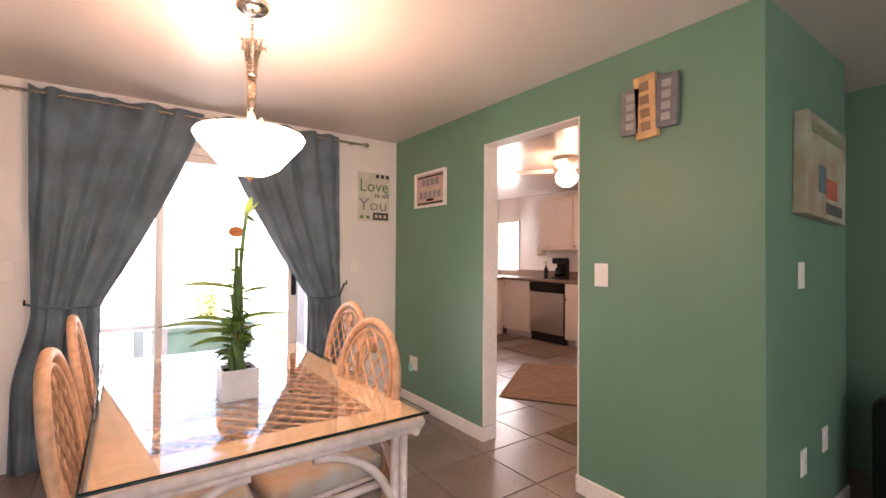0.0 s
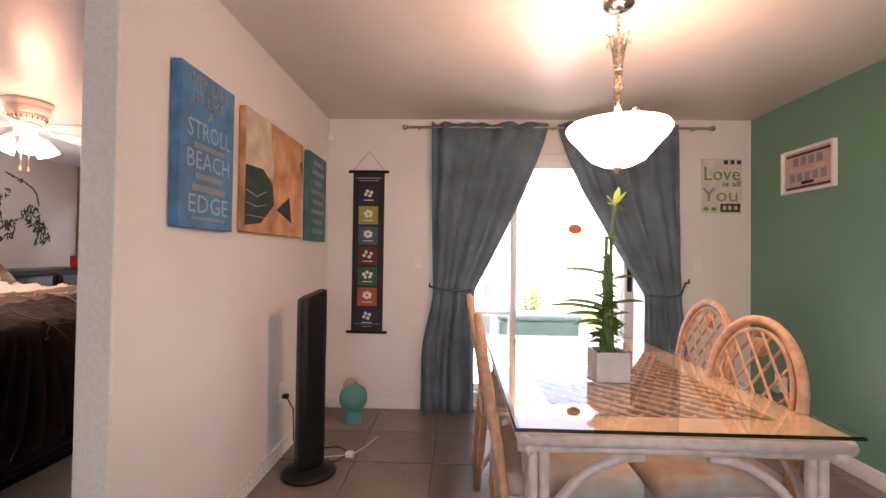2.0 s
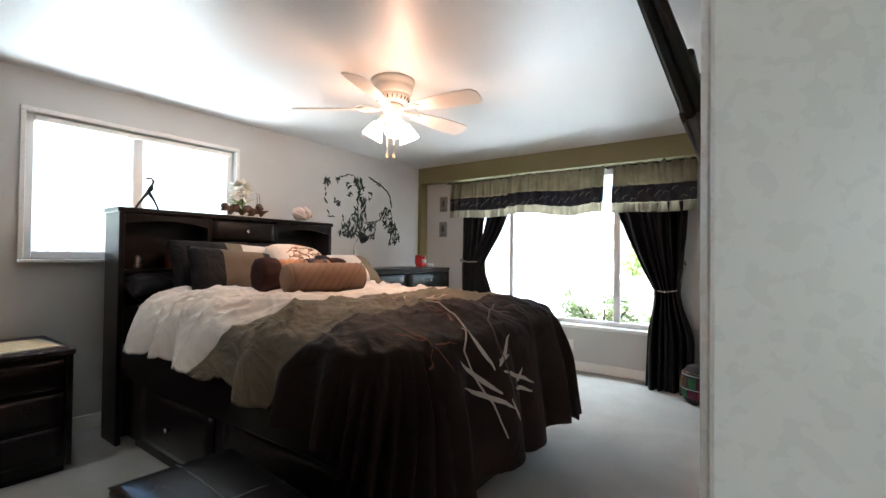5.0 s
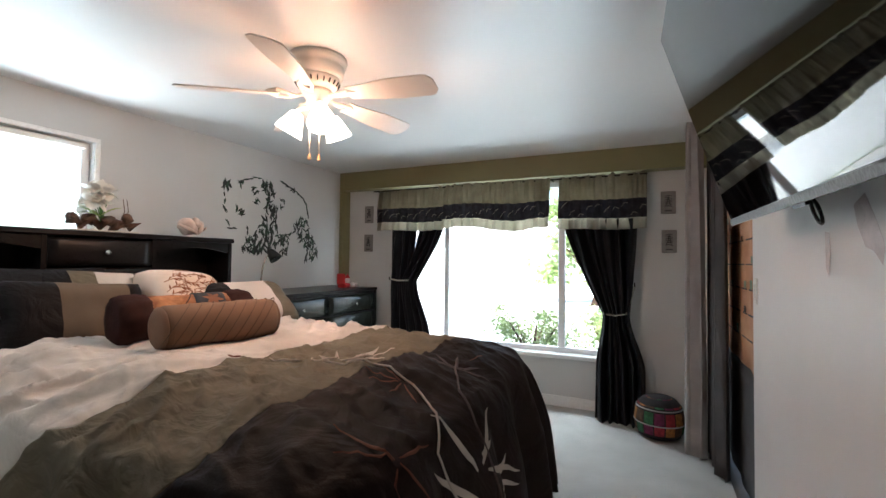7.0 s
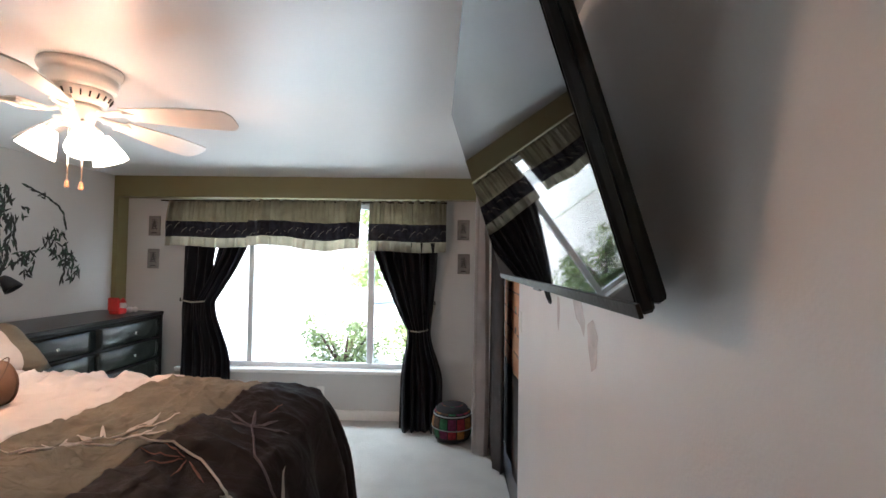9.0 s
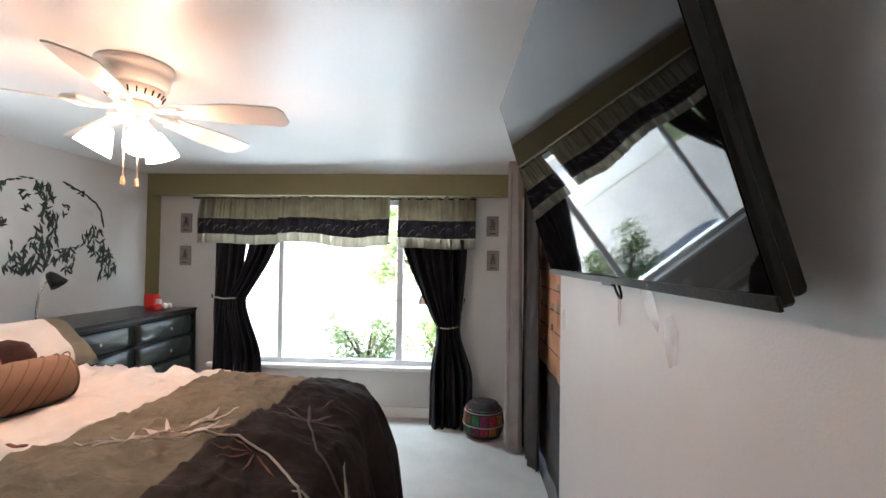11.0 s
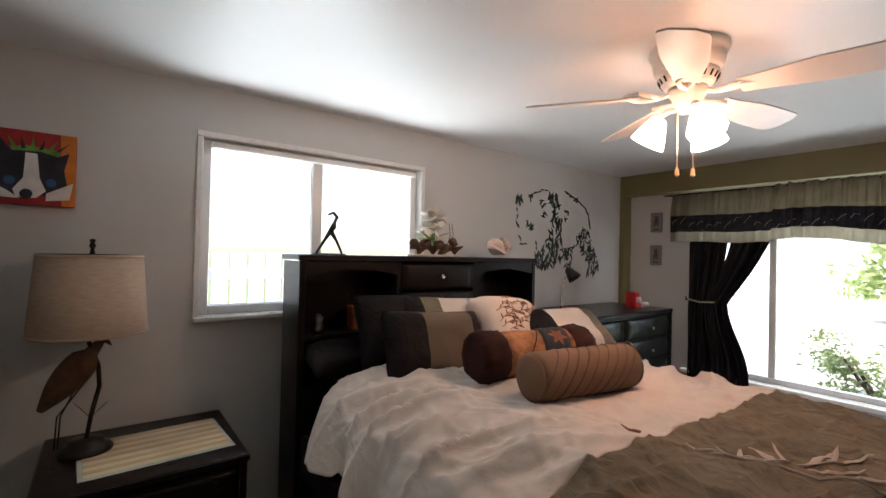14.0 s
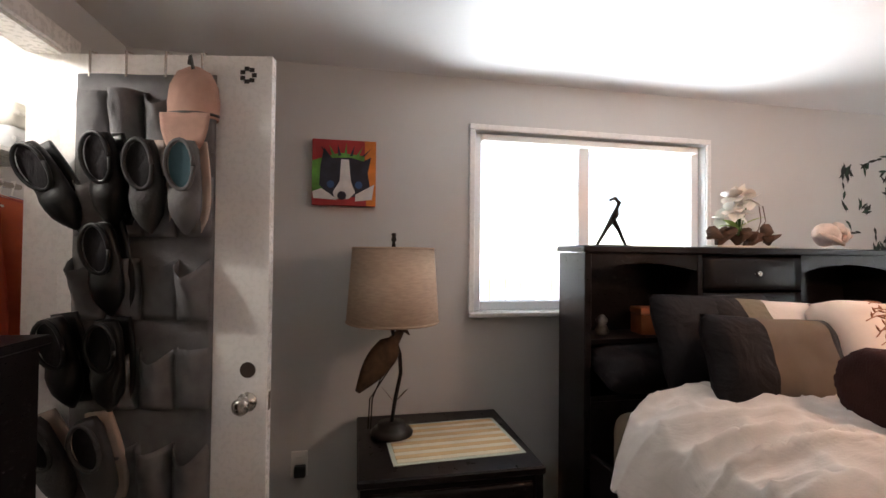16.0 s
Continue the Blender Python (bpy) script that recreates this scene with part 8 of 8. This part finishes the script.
fence(-7.2, 0.0, -7.2, 5.4, 1.55, "white vinyl board fence in the side yard")
# Fence added as a white backdrop for the view through the patio door.
fence(-1.5, 11.0, 3.4, 11.0, 1.8, "white vinyl board fence added as a bright backdrop behind the patio")
# Unseen slab, added to bounce sunlight up through the west window.
setting(part("side_path", B(-7.1, -5.3, -1.0, 6.6, -0.13, -0.10), M_CONCRETE), "unseen pale concrete slab that bounces light to the ceiling", "path")
# Another unseen pale slab, added below the north window.
setting(part("front_walk", B(-6.0, -1.6, 5.95, 7.0, -0.13, -0.105), M_CONCRETE), "unseen pale concrete slab under the window", "path")
pt = thing("patio_table", (-0.35, 5.1, -0.03), "white patio table on the slab", "patio table")
part("tabletop", B(-0.55, 0.55, -0.40, 0.40, 0.66, 0.70, bevel=0.008), M_FENCE, pt)
for sx in (-1, 1):
    for sy in (-1, 1):
        part("leg", B(sx * 0.50 - 0.025, sx * 0.50 + 0.025, sy * 0.35 - 0.025, sy * 0.35 + 0.025, 0, 0.66), M_FENCE, pt)
pbench = thing("patio_bench", (-0.35, 4.45, -0.03), "slatted metal patio bench", "bench")
for k in range(9):
    part("slat", B(-0.45, 0.45, -0.18 + 0.04 * k, -0.155 + 0.04 * k, 0.42, 0.435), M_STEEL, pbench)
for x in (-0.42, 0.42):
    part("leg_frame", T([(x, -0.18, 0), (x, -0.18, 0.41), (x, 0.16, 0.41), (x, 0.16, 0)], 0.014), M_STEEL, pbench)
pcol = thing("patio_post", (0, 0, 0), "white patio roof post", "post", "patio posts")
part("shaft", B(-0.05, 0.05, 6.05, 6.15, -0.03, H + 0.02, bevel=0.005), M_FENCE, pcol)
part("foot", B(-0.07, 0.07, 6.03, 6.17, -0.03, 0.05, bevel=0.005), M_FENCE, pcol)
copy_thing(pcol, pose(1.75, 0, 0))
rail = thing("patio_rail", (0, 0, 0), "thin white screen rail across the patio", "rail")
for zz in (0.85, 1.62):
    part("bar", B(-1.42, 1.88, 6.16, 6.19, zz, zz + 0.035), M_FENCE, rail)
part("screen_beam", B(-1.42, 1.88, 6.16, 6.20, 2.14, 2.30), M_FENCE, rail)
tub = thing("storage_bin", (0.55, 5.6, -0.03), "pale green plastic storage bin on the patio", "bin")
part("body", B(-0.45, 0.45, -0.25, 0.25, 0, 0.52, bevel=0.02), mat("pale_mint_plastic", (0.35, 0.62, 0.52), 0.5), tub)
part("lid", B(-0.47, 0.47, -0.27, 0.27, 0.525, 0.58, bevel=0.015), mat("mint_plastic_lid", (0.45, 0.68, 0.60), 0.5), tub)

car = thing("parked_car", pose(-1.55, 11.3, -0.10, 0, 0, 90), "dark parked car on the drive", "car")
M_CAR = mat("dark_blue_car_paint", (0.02, 0.03, 0.045), 0.2, 0.3, var=0.1, bump=0, coat=0.6)
def car_body(u, v):
    x = lerp(-2.1, 2.1, u)
    prof_z = 0.62 + 0.22 * smoothstep(-2.1, -1.3, x) - 0.12 * smoothstep(1.0, 2.1, x) + 0.50 * smoothstep(-1.6, -0.8, x) * (1 - smoothstep(0.1, 1.0, x))
    a = math.pi * v
    w = 0.86 * (1 - 0.10 * abs(u * 2 - 1) ** 4)
    c = math.cos(a)
    y = w * math.copysign(abs(c) ** 0.45, c)
    z = 0.25 + (prof_z - 0.25) * math.sin(a) ** 0.5
    return Vector((x, y * (1 - 0.16 * max(0, z - 0.8) / 0.5), z))
part("body", sheet(car_body, 40, 24, 0.01), M_CAR, car, smooth=True)
for x in (-1.3, 1.3):
    for y in (-0.80, 0.80):
        w = part("wheel", L([(0, -0.1), (0.25, -0.1), (0.32, -0.08), (0.32, 0.08), (0.25, 0.1), (0, 0.1)], 24), M_BLACKPLASTIC, car, smooth=True, m=pose(x, y, 0.32, 90, 0, 0))
        part("rim", L([(0, -0.105), (0.19, -0.105), (0.2, 0.0), (0.19, 0.105), (0, 0.105)], 16), M_STEEL, w)
for sy in (-1, 1):
    part("side_window", B(-0.9, 0.5, sy * 0.72, sy * 0.745, 0.92, 1.18, bevel=0.01), M_SCREEN, car, "dark side window")
part("windscreen", B(0.35, 0.37, -0.6, 0.6, -0.25, 0.25), M_SCREEN, car, m=pose(0.32, 0, 0.98, 0, -52, 0))

# Made-up house: its white front brightens the view from the bedroom window.
house = thing("house", (-9.5, 25.0, -0.13), "made-up white single-storey house as a bright backdrop across the drive", "house")
part("wall", B(-6.0, 6.0, 0.0, 6.0, 0, 3.0), M_FENCE, house)
part("roof", sheet(lambda u, v: Vector((lerp(-6.5, 6.5, u), lerp(-0.6, 6.6, v), 3.0 + 1.5 * (1 - abs(2 * v - 1)))), 4, 8, 0.12), M_CONCRETE, house)
gd = part("garage_door", B(-4.8, -0.8, -0.05, 0.0, 0, 2.3, bevel=0.01), M_FENCE, house)
for k in range(4):
    part("door_panel", B(-4.7, -0.9, -0.07, -0.05, 0.06 + 0.56 * k, 0.56 + 0.56 * k, bevel=0.01), M_FENCE, gd)
# ---- floor tiles, last of the setting ----
TS = 0.457
tile_me = None
floor_ob = bpy.data.objects["floor"]
def tile_mesh(w, d):
    bm = B(-w / 2, w / 2, -d / 2, d / 2, -0.009, 0.0, bevel=0.0022)
    me = bpy.data.meshes.new("tile")
    bm.to_mesh(me)
    bm.free()
    me.materials.append(M_TILE)
    return me
full = tile_mesh(TS - 0.006, TS - 0.006)
for i in range(16):
    for j in range(20):
        x0, y0 = XP + i * TS, -2.6 + j * TS
        x1, y1 = x0 + TS, y0 + TS
        if x1 > 5.56 or y1 > 6.5:
            continue
        if x1 > 1.95 and y0 < 0.2:
            if x1 > 3.5:
                continue
        if x1 < 1.9 and y0 > YD + 0.05:
            continue
        o = new("tile", full)
        o.location = ((x0 + x1) / 2, (y0 + y1) / 2, 0.0)
        o.parent = floor_ob
